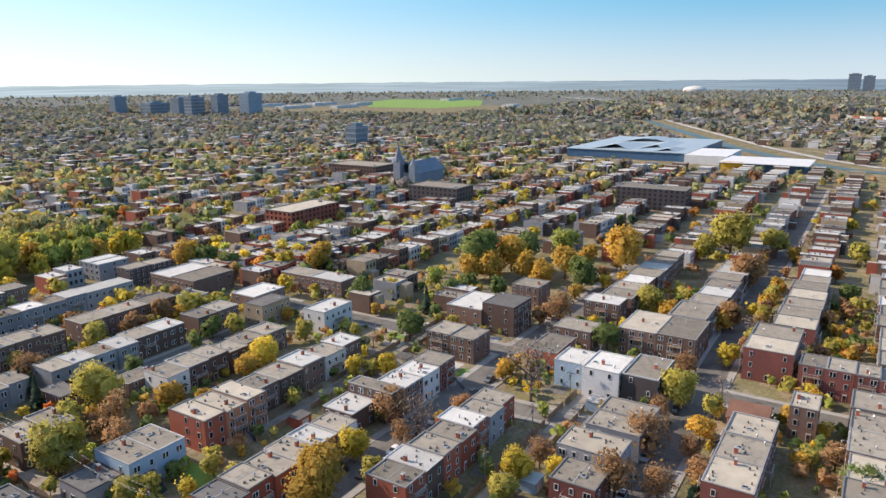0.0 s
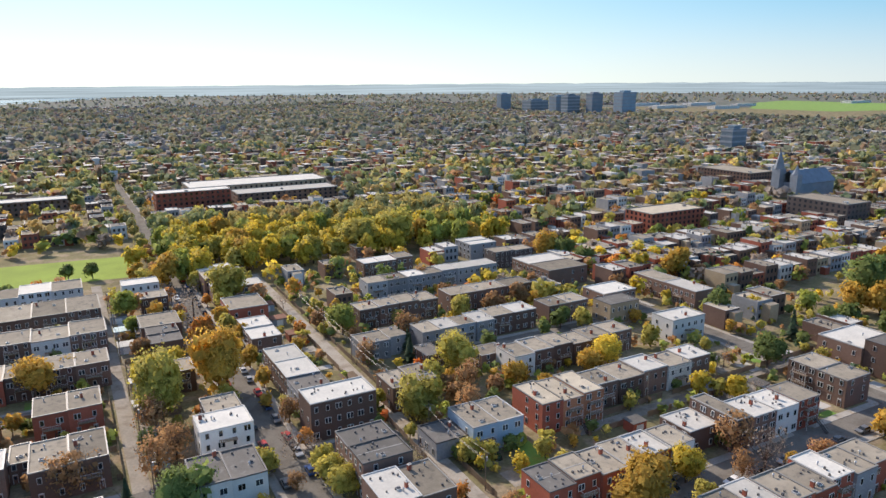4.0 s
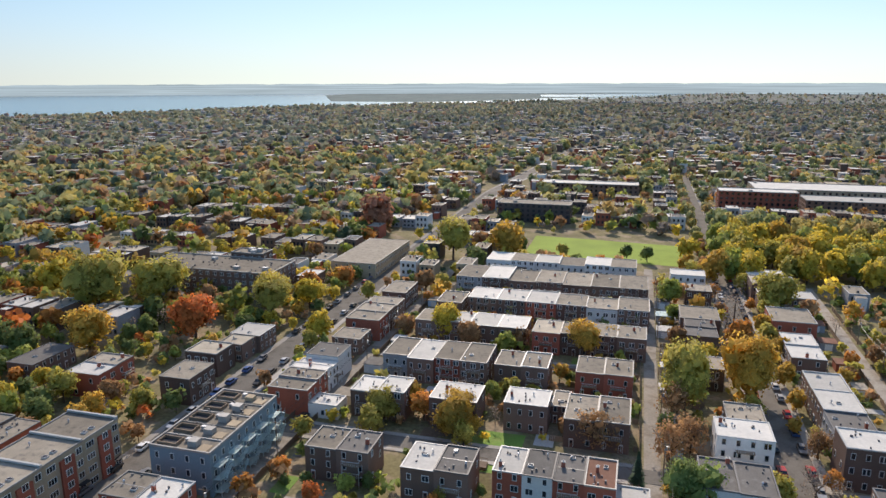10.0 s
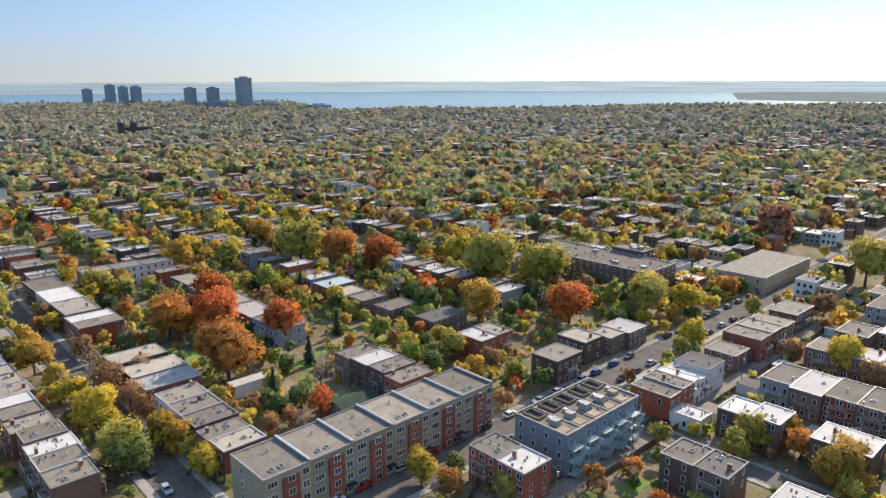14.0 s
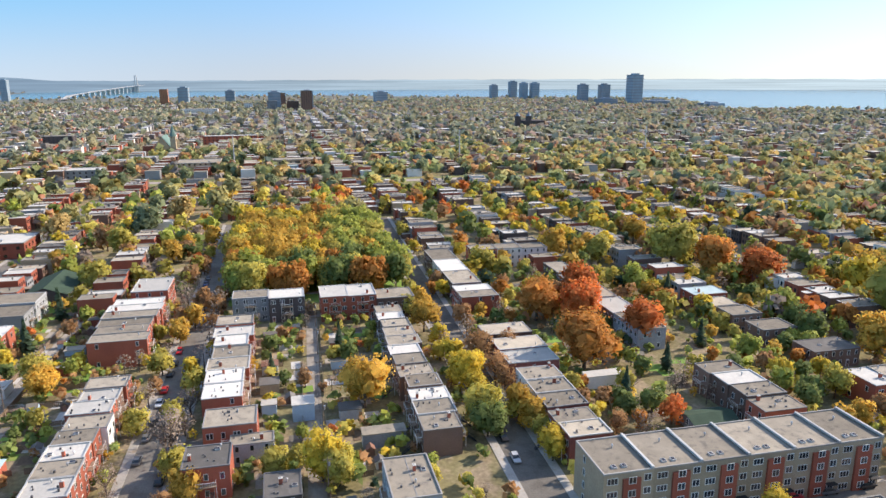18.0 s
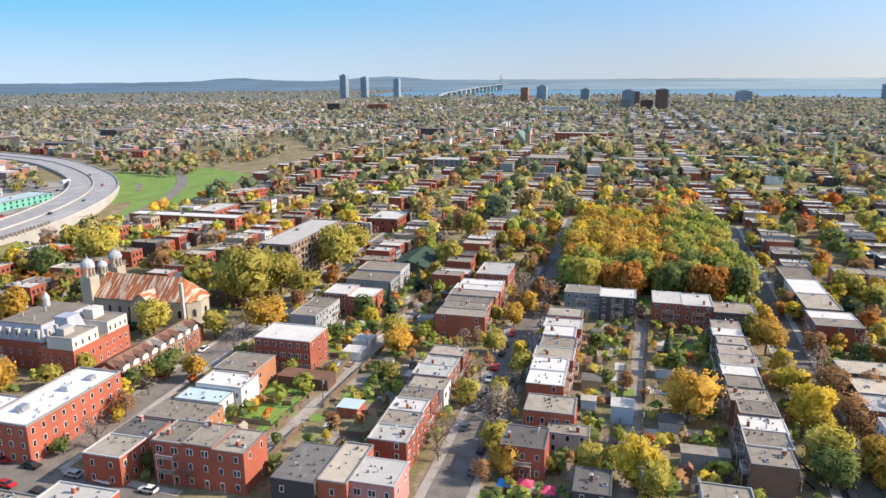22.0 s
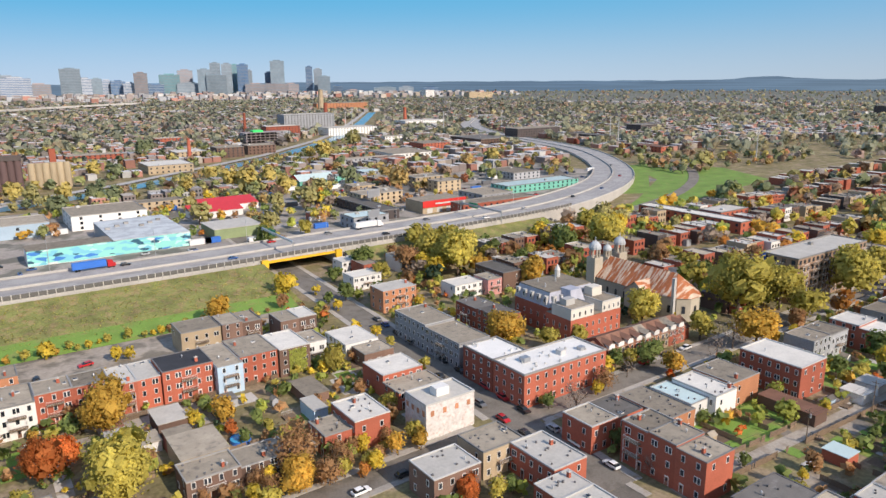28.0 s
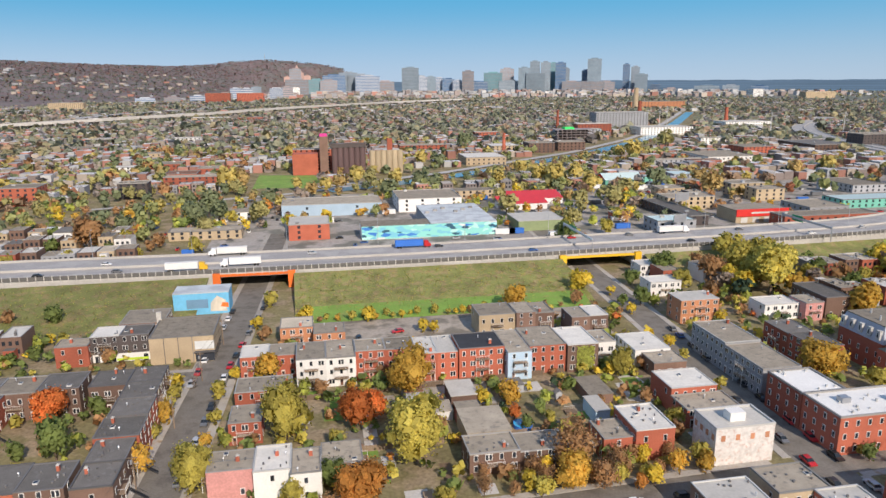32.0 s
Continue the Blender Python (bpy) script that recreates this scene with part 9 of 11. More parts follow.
tree(16.5, -204.7, 5.2, "A")
tree(10.1, -165.3, 7.8, "K")
tree(5.7, -194.4, 2.4, "L")
tree(-7.6, -168.9, 5.7, "R")
tree(-6.6, -133.9, 6.2, "O")
tree(-0.9, -143.2, 3.9, "G")
tree(7.7, -139.1, 3.2, "K")
tree(6.0, -252.9, 4.3, "Y")
tree(-17.2, -254.8, 3.2, "Y")
tree(19.6, -279.5, 3.4, "K")
tree(98.6, -272.2, 4.1, "G")
tree(115.0, -274.3, 3.4, "N")
tree(156.9, 344.4, 12.0, "K")
tree(136.1, 344.4, 11.7, "K")
tree(276.4, 32.9, 3.4, "K")
tree(370.5, 62.1, 12.0, "K")
tree(54.2, 285.2, 9.3, "K")
tree(38.4, 273.3, 6.7, "B")
tree(36.6, 329.6, 8.0, "A")
tree(-134.3, 232.6, 8.7, "K")
tree(-125.1, 247.2, 6.7, "Y")
tree(-201.2, 217.8, 12.0, "K")
tree(-183.4, 232.5, 12.0, "K")
tree(-215.3, 178.9, 6.8, "L")
tree(-239.3, -144.9, 12.0, "K")
tree(-331.5, -135.0, 8.5, "K")
tree(-197.4, -268.9, 10.6, "K")
tree(-203.6, -221.8, 7.3, "A")
tree(-155.0, -288.0, 6.5, "G")
tree(121.7, -398.0, 9.8, "N")
tree(-132.9, -353.2, 7.5, "G")
tree(69.3, -594.0, 10.6, "Y")
tree(60.5, -599.0, 9.3, "A")
tree(87.8, -548.9, 4.4, "R")
tree(70.3, -481.1, 9.4, "G")
tree(74.9, -450.5, 8.7, "G")
tree(60.7, -460.8, 7.2, "G")
tree(64.6, -422.3, 6.2, "K")
tree(64.0, -379.4, 4.9, "K")
tree(31.2, -507.3, 7.2, "G")
tree(24.3, -498.9, 5.5, "Y")
tree(34.9, -454.1, 8.0, "K")
tree(15.1, -586.5, 6.0, "Y")
tree(3.2, -551.2, 6.1, "A")
tree(-9.0, -572.6, 6.4, "Y")
tree(-21.5, -574.9, 7.5, "A")
tree(-36.8, -614.4, 8.0, "Y")
tree(-46.8, -600.8, 6.9, "K")
tree(-54.2, -527.2, 8.0, "G")
tree(-51.7, -562.3, 6.0, "K")
tree(-66.9, -591.8, 6.9, "Y")
tree(-87.3, -582.6, 6.9, "G")
tree(-96.2, -562.9, 6.7, "G")
tree(-99.2, -626.6, 6.2, "G")
tree(-148.9, -564.0, 8.0, "Y")
tree(-124.9, -446.5, 7.7, "K")
tree(-132.6, -495.9, 6.1, "K")
tree(-186.5, -573.7, 9.4, "Y")
tree(-197.4, -561.0, 10.4, "Y")
tree(-221.3, -576.3, 9.6, "Y")
tree(-214.6, -527.1, 8.9, "Y")
tree(-188.0, -629.0, 7.8, "Y")
tree(-182.0, -463.3, 6.9, "K")
tree(-154.0, -401.9, 6.8, "K")
tree(25.8, -822.3, 8.9, "Y")
tree(70.9, -744.6, 5.5, "O")
tree(45.2, -712.3, 5.3, "O")
tree(-87.0, -719.7, 8.3, "Y")
tree(-111.3, -733.1, 8.6, "Y")
tree(-127.5, -711.9, 7.1, "G")
tree(-187.7, -866.8, 11.9, "G")
tree(-204.7, -454.6, 8.8, "K")
tree(-232.9, -500.9, 7.6, "K")
tree(-274.7, -533.9, 9.4, "G")
tree(-305.5, -612.0, 6.3, "A")
tree(-293.5, -477.8, 10.7, "A")
tree(-314.7, -531.1, 8.4, "A")
tree(-365.3, -546.1, 5.3, "Y")
tree(-362.0, -510.6, 7.3, "N")
tree(-425.8, -564.6, 8.1, "A")
tree(-479.5, -589.4, 8.6, "Y")
tree(-338.7, -714.1, 12.2, "Y")
tree(-334.9, -739.3, 8.1, "Y")
tree(-437.7, -827.9, 12.7, "K")
tree(-197.0, -302.2, 8.3, "K")
tree(-204.8, -288.4, 9.1, "K")
tree(-212.3, -282.2, 6.8, "K")
tree(-175.5, -294.0, 4.8, "N")
tree(-184.5, -265.8, 7.2, "K")
tree(-175.4, -265.9, 5.9, "Y")
tree(-264.1, -265.9, 6.9, "G")
tree(-257.7, -270.5, 4.9, "K")
tree(-302.4, -283.0, 7.4, "K")
tree(-318.1, -286.3, 8.7, "K")
tree(-316.3, -272.9, 6.6, "Y")
tree(-368.4, -283.5, 4.9, "K")
tree(-324.3, -241.6, 4.9, "Y")
tree(-222.2, -250.1, 4.8, "G")
tree(-284.4, -254.2, 9.7, "K")
tree(-325.0, -278.7, 7.0, "K")
tree(-353.4, -281.8, 4.6, "N")
tree(-354.1, -260.1, 4.5, "K")
tree(-278.1, -212.1, 6.2, "N")
tree(-286.4, -209.4, 4.6, "K")
tree(-423.2, -267.7, 6.0, "K")
tree(-495.0, -315.5, 5.9, "G")
tree(-626.0, -434.1, 9.0, "K")
tree(-463.6, -190.5, 9.7, "K")
tree(-441.0, -160.7, 7.3, "K")
tree(-433.9, -186.4, 5.7, "A")
tree(-463.8, -158.7, 5.8, "G")
tree(-379.4, -157.4, 7.3, "Y")
tree(-409.8, -157.8, 5.3, "K")
tree(-414.1, -121.6, 9.4, "A")
tree(-459.6, -126.8, 7.8, "K")
tree(-444.7, -115.1, 5.8, "K")
tree(-393.0, -92.2, 7.3, "N")
tree(-421.6, -76.1, 10.3, "G")
tree(-482.2, -80.3, 7.7, "G")
tree(-449.0, -61.2, 10.3, "A")
tree(-532.5, -77.4, 7.5, "K")
tree(-439.7, -66.0, 5.1, "O")
tree(-482.5, -42.0, 9.9, "K")
tree(-460.5, -33.1, 7.1, "K")
tree(-546.6, -36.3, 8.3, "K")
tree(-395.9, -38.5, 5.5, "A")
tree(-376.3, -49.9, 5.4, "A")
tree(-363.3, -76.0, 5.4, "N")
tree(-330.8, -85.0, 5.6, "A")
tree(-634.4, -79.6, 7.1, "G")
tree(-602.4, -88.3, 6.9, "A")
tree(-604.7, -125.3, 8.2, "G")
tree(-640.4, -148.1, 7.6, "G")
tree(-577.5, -142.2, 5.8, "O")
tree(-524.1, -172.8, 6.5, "K")
tree(-594.0, -191.1, 5.6, "K")
tree(-553.1, -158.8, 5.7, "K")
tree(-496.1, -0.0, 7.3, "N")
tree(-502.5, 13.2, 7.3, "A")
tree(-477.1, 21.5, 5.4, "A")
tree(-484.4, 6.5, 5.5, "G")
tree(-582.0, -9.0, 7.2, "G")
tree(-605.0, 9.5, 7.3, "G")
tree(-801.7, -26.2, 9.9, "K")
tree(-888.2, -41.5, 10.2, "K")
tree(-772.9, -5.0, 8.1, "K")
tree(-778.6, -45.6, 8.4, "K")
tree(-729.1, -51.8, 6.7, "G")
tree(-775.5, -198.9, 7.8, "G")
tree(-759.6, -170.5, 7.5, "G")
tree(-818.6, -134.3, 6.5, "Y")


def grove(x0, y0, x1, y1, step, keys, r0, r1, seed):
    rng = random.Random(seed)
    y = y0
    while y < y1:
        x = x0
        while x < x1:
            tree(x + rng.uniform(-0.35, 0.35) * step, y + rng.uniform(-0.35, 0.35) * step, rng.uniform(r0, r1), rng.choice(keys), 1.15)
            x += step
        y += step


def clear(x, y, gap, trees=True):
    for x0, y0, x1, y1 in FOOT:
        if x0 - gap < x < x1 + gap and y0 - gap < y < y1 + gap:
            return False
    for x0, y0, x1, y1, w in STREETS:
        dx, dy = x1 - x0, y1 - y0
        t = min(1, max(0, ((x - x0) * dx + (y - y0) * dy) / (dx * dx + dy * dy)))
        if math.hypot(x - x0 - t * dx, y - y0 - t * dy) < w - 1.2:
            return False
    if trees:
        if -84 < x < 6 and -256 < y < -221:
            return False
        for a, b, r in TREE_AT:
            if math.hypot(x - a, y - b) < 0.8 * r + gap:
                return False
    return True


grove(-314, -22, -286, 52, 8.8, "GLGKOLA", 6.2, 8.2, 3)
grove(-424, 26, -318, 52, 8.8, "LLLKLK", 6.2, 8.2, 8)
grove(-424, -22, -318, 24, 8.8, "AYKYAAKOLAKA", 6.2, 8.0, 9)
grove(44, 334, 226, 440, 11, "KYLLYYALKY", 5.4, 7.6, 4)
grove(-80, -139, -34, -131, 5.0, "NNKAYNN", 1.8, 2.8, 7)


def scatter(x0, y0, x1, y1, n, keys, r0, r1, seed, rmax=300):
    rng = random.Random(seed)
    for _ in range(n):
        x, y, r = rng.uniform(x0, x1), rng.uniform(y0, y1), rng.uniform(r0, r1)
        if 90 < math.hypot(x, y) < rmax and clear(x, y, r * 0.55):
            tree(x, y, r, rng.choice(keys))


scatter(-84, 100, 75, 330, 230, "NAKBGKYOA", 1.5, 3.2, 21)
scatter(75, 30, 300, 330, 420, "NAKBGYKA", 1.5, 3.3, 22)
scatter(-330, 66, -122, 330, 720, "GGLKNAGBYO", 2.0, 4.2, 23, 330)
scatter(-330, -30, -122, 60, 170, "GNKBGYBL", 1.4, 2.8, 24)
scatter(-330, -260, -122, -40, 240, "GKKYNLG", 1.6, 3.6, 25)
scatter(-105, -255, 22, -100, 130, "NKGNAK", 1.3, 2.8, 26)
scatter(45, -260, 150, -100, 60, "GKNG", 1.5, 3.0, 27)
scatter(205, -4, 330, 14, 60, "KNAGY", 1.8, 3.4, 28, 330)
scatter(100, 0, 210, 60, 40, "KANY", 1.8, 3.0, 29)

def avenue(x0, y0, x1, y1, n, off, keys, r0, r1, seed):
    """Street trees along both kerbs."""
    rng = random.Random(seed)
    d = Vector((x1 - x0, y1 - y0))
    nrm = Vector((-d.y, d.x)).normalized()
    for i in range(n):
        p = Vector((x0, y0)) + d * ((i + rng.uniform(0.1, 0.9)) / n) + nrm * off * rng.choice((-1, 1))
        r = rng.uniform(r0, r1)
        if all(not (a - r * 0.4 < p.x < c + r * 0.4 and b - r * 0.4 < p.y < e + r * 0.4) for a, b, c, e in FOOT) and all(math.hypot(p.x - a, p.y - b) > 0.6 * (r + c) for a, b, c in TREE_AT):
            tree(p.x, p.y, r, rng.choice(keys))


avenue(40, 130, 40, 420, 60, 6.2, "NKANBKO", 2.4, 4.4, 31)
avenue(40, 440, 40.5, 700, 44, 6.4, "KANYKG", 3.0, 5.2, 54)
avenue(-140, -34.5, -400, -31, 70, 6.0, "BBNKBN", 2.6, 4.6, 32)
avenue(-140, 53.5, -400, 60, 60, 6.0, "NKYBKNB", 2.6, 4.6, 33)
avenue(100, 37, 420, 40, 62, 6.0, "NKBAN", 2.6, 4.6, 34)
avenue(100, 97, 330, 97, 40, 6.0, "NNKBA", 2.4, 4.2, 35)
avenue(42, -110, 30, -260, 14, 7.2, "AKYK", 1.8, 2.8, 36)
avenue(-125, -131, -420, -133, 26, 6.0, "KNYAB", 2.2, 4.2, 37)
avenue(-112, 60, -113, 520, 26, 7.2, "KYGAN", 2.0, 3.8, 38)
avenue(-118, -110, -130, -290, 12, 8.0, "KGY", 1.8, 2.8, 39)
avenue(-90, -127, 20, -123, 14, 6.0, "NAKN", 2.4, 4.4, 40)
scatter(70, -545, 260, -352, 70, "KAKGOKLGN", 2.6, 5.0, 51, 640)
scatter(-110, -575, 60, -440, 45, "KKGLAN", 2.6, 4.6, 52, 640)
scatter(-340, -560, -110, -400, 45, "KGNALK", 2.4, 4.2, 53, 640)
avenue(-95, -590, -330, -735, 20, 9, "KKLKYG", 3.0, 4.6, 41)
avenue(-130, -560, -290, -650, 26, 12, "KLKGAK", 4.0, 6.0, 42)
avenue(60, -560, 200, -540, 26, 14, "KAKGOG", 4.2, 6.4, 43)
avenue(-300, -735, -520, -960, 22, 8, "KLGN", 3.0, 4.4, 45)
avenue(130, -440, 80, -520, 14, 12, "GGLY", 4.5, 6.5, 46)
avenue(-150, -345, -185, -560, 16, 11, "KGAKN", 3.5, 5.0, 47)
avenue(-560, -420, -760, -560, 26, 10, "KNGB", 3.5, 5.5, 48)
avenue(-255, -470, -340, -560, 12, 8, "AKNG", 3.2, 5.0, 49)
avenue(-104, -257.5, 6, -257.5, 34, 1.2, "KYKAKN", 1.1, 2.2, 57)
avenue(-30, -572, -143, -632, 20, 2.5, "KLGKGN", 2.8, 4.4, 55)
avenue(-143, -632, -332, -784, 34, 2.5, "KLGKAN", 2.8, 4.4, 56)
plant()


# ---- vehicles ----
M_TYRE = mat("black_rubber", (0.03, 0.03, 0.03), 0.9, var=0.1)
M_CARGLASS = mat("tinted_car_glass", (0.02, 0.025, 0.03), 0.1, var=0.1, spec=0.6)
PAINT = {k: mat(f"{k}_car_paint", c, 0.3, var=0.05, rand=0.1, spec=0.6) for k, c in
         (("black", (0.02, 0.02, 0.023)), ("white", (0.75, 0.75, 0.75)), ("silver", (0.42, 0.43, 0.45)), ("red", (0.45, 0.02, 0.025)), ("blue", (0.04, 0.1, 0.28)), ("grey", (0.14, 0.145, 0.155)))}


def hull(profile, w, k=0, inset=0.0):
    """Extrudes a side profile (x, z) across the car's width; inset narrows the top."""
    s = Solid()
    top = max(z for _, z in profile)
    for sg in (-1, 1):
        s.v += [(x, sg * (w / 2 - (inset if z > top - 0.1 else 0)), z) for x, z in profile]
    n = len(profile)
    for i in range(n):
        j = (i + 1) % n
        s.f.append((i, j, n + j, n + i))
        s.m.append(k)
    s.f += [tuple(range(n - 1, -1, -1)), tuple(range(n, 2 * n))]
    s.m += [k, k]
    return s


BODY = hull([(-2.2, 0.35), (2.2, 0.35), (2.25, 0.7), (1.2, 0.92), (0.6, 0.95), (-2.15, 0.98), (-2.25, 0.7)], 1.78)
CABIN = hull([(-2.0, 0.96), (1.1, 0.93), (0.35, 1.42), (-1.5, 1.45)], 1.66, 0, 0.18)
ROOFC = hull([(-1.45, 1.44), (0.3, 1.41), (0.25, 1.47), (-1.35, 1.5)], 1.36)
BODY_ME = {k: BODY.mesh("body", m) for k, m in PAINT.items()}
TOP_ME = {k: ROOFC.mesh("roof_panel", m) for k, m in PAINT.items()}
CABIN_ME = CABIN.mesh("glasshouse", M_CARGLASS)
WHEEL_ME = Solid().tube((0, -0.11, 0), (0, 0.11, 0), 0.33, 0.33, 10).mesh("wheel", M_TYRE)


GEAR = Solid()
for wx in (-1.35, 1.35):
    for wy in (-0.82, 0.82):
        GEAR.tube((wx, wy - 0.11, 0.33), (wx, wy + 0.11, 0.33), 0.33, 0.33, 8)
GEAR_ME = GEAR.mesh("running_gear", M_TYRE)


def car(x, y, rz, colour, z=0.16):
    c = thing("car", x, y, z, f"parked {colour} car on the street", "car", "cars", rz)
    part("body", BODY_ME[colour], None, c)
    cabin = part("glasshouse", CABIN_ME, None, c)
    part("roof_panel", TOP_ME[colour], None, cabin)
    if math.hypot(x, y) > 150:
        tagged(part("running_gear", GEAR_ME, None, c), kind="stuff")
        return
    for wx in (-1.35, 1.35):
        for wy in (-0.82, 0.82):
            part("wheel", WHEEL_ME, None, c, at=pose(wx, wy, 0.33))


COLS = ["black", "grey", "white", "silver", "black", "blue", "red", "grey"]


def parked(x0, y0, x1, y1, n, off, seed):
    """Cars along a kerb, with gaps."""
    rng = random.Random(seed)
    d = Vector((x1 - x0, y1 - y0))
    ang = math.degrees(math.atan2(d.y, d.x))
    nrm = Vector((-d.y, d.x)).normalized() * off
    n = max(n, int(d.length / 9.5))
    for i in range(n):
        p = Vector((x0, y0)) + d * ((i + rng.uniform(0.34, 0.66)) / n)
        car(p.x + nrm.x, p.y + nrm.y, ang + rng.choice((0, 180)) + rng.uniform(-2, 2), rng.choice(COLS))


parked(40, 140, 40, 230, 9, 3.3, 1)
parked(40, 140, 40, 260, 8, -3.3, 2)
parked(-160, -34.5, -240, -33.5, 7, 3.2, 3)
parked(-140, -34.5, -230, -33.5, 6, -3.2, 4)
parked(-111, 60, -112, 200, 8, 4.1, 5)
parked(-111, 110, -113, 260, 5, -4.1, 6)
parked(-119, -180, -114, -95, 7, 4.2, 7)
parked(-119, -170, -115, -105, 4, -4.2, 8)
parked(34, -215, 40, -120, 5, 4.0, 9)
parked(30, -280, 36, -200, 4, -4.0, 10)
parked(-100, -129, -50, -127, 4, 2.8, 11)
parked(150, 54, 170, 54, 2, 0, 12)
parked(40, 235, 40, 330, 9, 3.3, 13)
parked(40, 265, 40, 340, 6, -3.3, 14)
parked(-245, -33.5, -330, -32, 6, 3.2, 15)
parked(-140, 54, -250, 57, 8, 3.2, 16)
parked(-113, 215, -113, 330, 6, 4.1, 17)
parked(-105, -116, -95, -116, 1, 0, 18)
parked(24, -300, 34, -215, 6, 4.0, 19)
parked(100, 37, 190, 38, 8, 3.2, 20)
parked(110, 98, 200, 98, 7, -3.2, 21)
parked(-140, -133, -200, -133, 5, 2.9, 22)
parked(-122, -230, -118, -190, 4, 4.2, 23)
car(-205, -96, 20, "red")
car(-6, -243, 70, "white")
car(-27, -240, 10, "red")
car(-90, 127, 85, "white")
car(-84, 160, 80, "black")


def truck(x, y, z, rz, cab, box):
    t = thing("truck", x, y, z, f"articulated truck with a {box} trailer on the highway", "truck", "trucks", rz)
    part("trailer", Solid().box(-8, -1.3, 1.1, 6, 1.3, 4.0, bottom=True), WALL["w"] if box == "white" else M_BLUE, t)
    c = hull([(6.5, 0.6), (10.0, 0.6), (10.0, 2.0), (9.0, 2.3), (8.6, 3.6), (6.5, 3.7)], 2.4)
    part("cab", c, PAINT[cab] if cab in PAINT else M_YELLOW, t)
    for wx in (-6.5, -5.2, 7.2, 9.0):
        for wy in (-1.1, 1.1):
            part("wheel", Solid().tube((wx, wy - 0.15, 0.5), (wx, wy + 0.15, 0.5), 0.5, 0.5, 10), M_TYRE, t)


truck(59, -318, HZ + 0.05, 181, "yellow", "white")
truck(42, -344, HZ + 0.05, 1, "white", "white")
truck(34, -322, HZ + 0.05, 1, "white", "white")
truck(-46, -341, HZ + 0.05, 181, "red", "blue")
truck(-190, -346, HZ + 0.05, 182, "white", "white")
for i, (x, y) in enumerate(((120, -320), (88, -321), (96, -335), (3, -338), (-60, -340), (-104, -322), (-132, -344), (-165, -345), (-190, -325), (-230, -345), (-262, -328), (-300, -336), (-360, -352), (-405, -366), (-470, -405), (-520, -460))):
    x, y, dz = sink(x, y)
    car(x, y, 181 + (0 if i < 12 else 25), COLS[i % 8], HZ + 0.03 + dz)


# ---- poles, wires, fences, yard things ----
def pole(x, y, h=9.5, rz=0.0):
    p = thing("utility_pole", x, y, 0, "wooden utility pole with a cross-arm", "utility pole", "utility poles", rz)
    part("mast", Solid().tube((0, 0, -0.3), (0, 0, h), 0.16, 0.1, 6), M_WOOD, p)
    part("cross_arm", Solid().box(-1.1, -0.06, h - 0.7, 1.1, 0.06, h - 0.55, bottom=True), M_WOOD, p)
    part("transformer", Solid().tube((0.35, 0, h - 2.2), (0.35, 0, h - 1.2), 0.24, 0.24, 7), M_GALV, p)


def pole_line(x0, y0, x1, y1, n, rz):
    pts = []
    for i in range(n):
        t = i / (n - 1)
        pole(x0 + (x1 - x0) * t, y0 + (y1 - y0) * t, 9.5, rz)
        pts.append((x0 + (x1 - x0) * t, y0 + (y1 - y0) * t))
    w = Solid()
    for a, b in zip(pts, pts[1:]):
        for o, z in ((-0.9, 8.95), (0.9, 8.95), (0.0, 7.6)):
            ox, oy = (o, 0) if rz == 0 else (0, o)
            last = None
            for k in range(5):
                t = k / 4
                p = (a[0] + (b[0] - a[0]) * t + ox, a[1] + (b[1] - a[1]) * t + oy, z - 0.8 * 4 * t * (1 - t))
                if last:
                    w.tube(last, p, 0.03, 0.03, 3, 0, False)
                last = p
    tagged(new("overhead_wires", w.mesh("overhead_wires", M_IRON)), "sagging black overhead wires between the poles", "wires", "", "stuff")


pole_line(9.8, 125, 9.8, 300, 7, 0)
pole_line(75.5, 120, 77, 260, 6, 0)
pole_line(-81.5, 110, -81.5, 260, 6, 0)
pole_line(-140, 6.2, -250, 9, 5, 90)
pole_line(-135, -80.5, -260, -74, 5, 90)
pole_line(100, 68.5, 200, 68.5, 5, 90)
pole_line(45.5, -120, 34, -240, 5, 0)
pole_line(110, 134, 225, 136.5, 5, 90)


def yard_fence(x0, y0, x1, y1, h=1.7, gap=0.2, seed=0, m=None):
    """A line of upright boards with gates left open here and there."""
    rng = random.Random(seed)
    d = Vector((x1 - x0, y1 - y0))
    n = int(d.length / 0.5)
    d.normalize()
    ang = math.degrees(math.atan2(d.y, d.x))
    s = Solid()
    on = True
    for i in range(n):
        if rng.random() < (0.03 if on else 0.2):
            on = not on
        p = Vector((x0, y0)) + d * 0.5 * i
        if not on or any(a - 0.4 < p.x < c + 0.4 and b - 0.4 < p.y < e + 0.4 for a, b, c, e in FOOT):
            continue
        s.box(0.5 * i, -0.03, 0, 0.5 * i + 0.44, 0.03, h + rng.uniform(-0.1, 0.1))
    if s.f:
        f = new("yard_fence", s.mesh("yard_fence", m or M_WOOD))
        f.matrix_basis = pose(x0, y0, 0, 0, 0, ang)
        tagged(f, "weathered board fence along the back yards", "fence", "yard fences", "stuff")


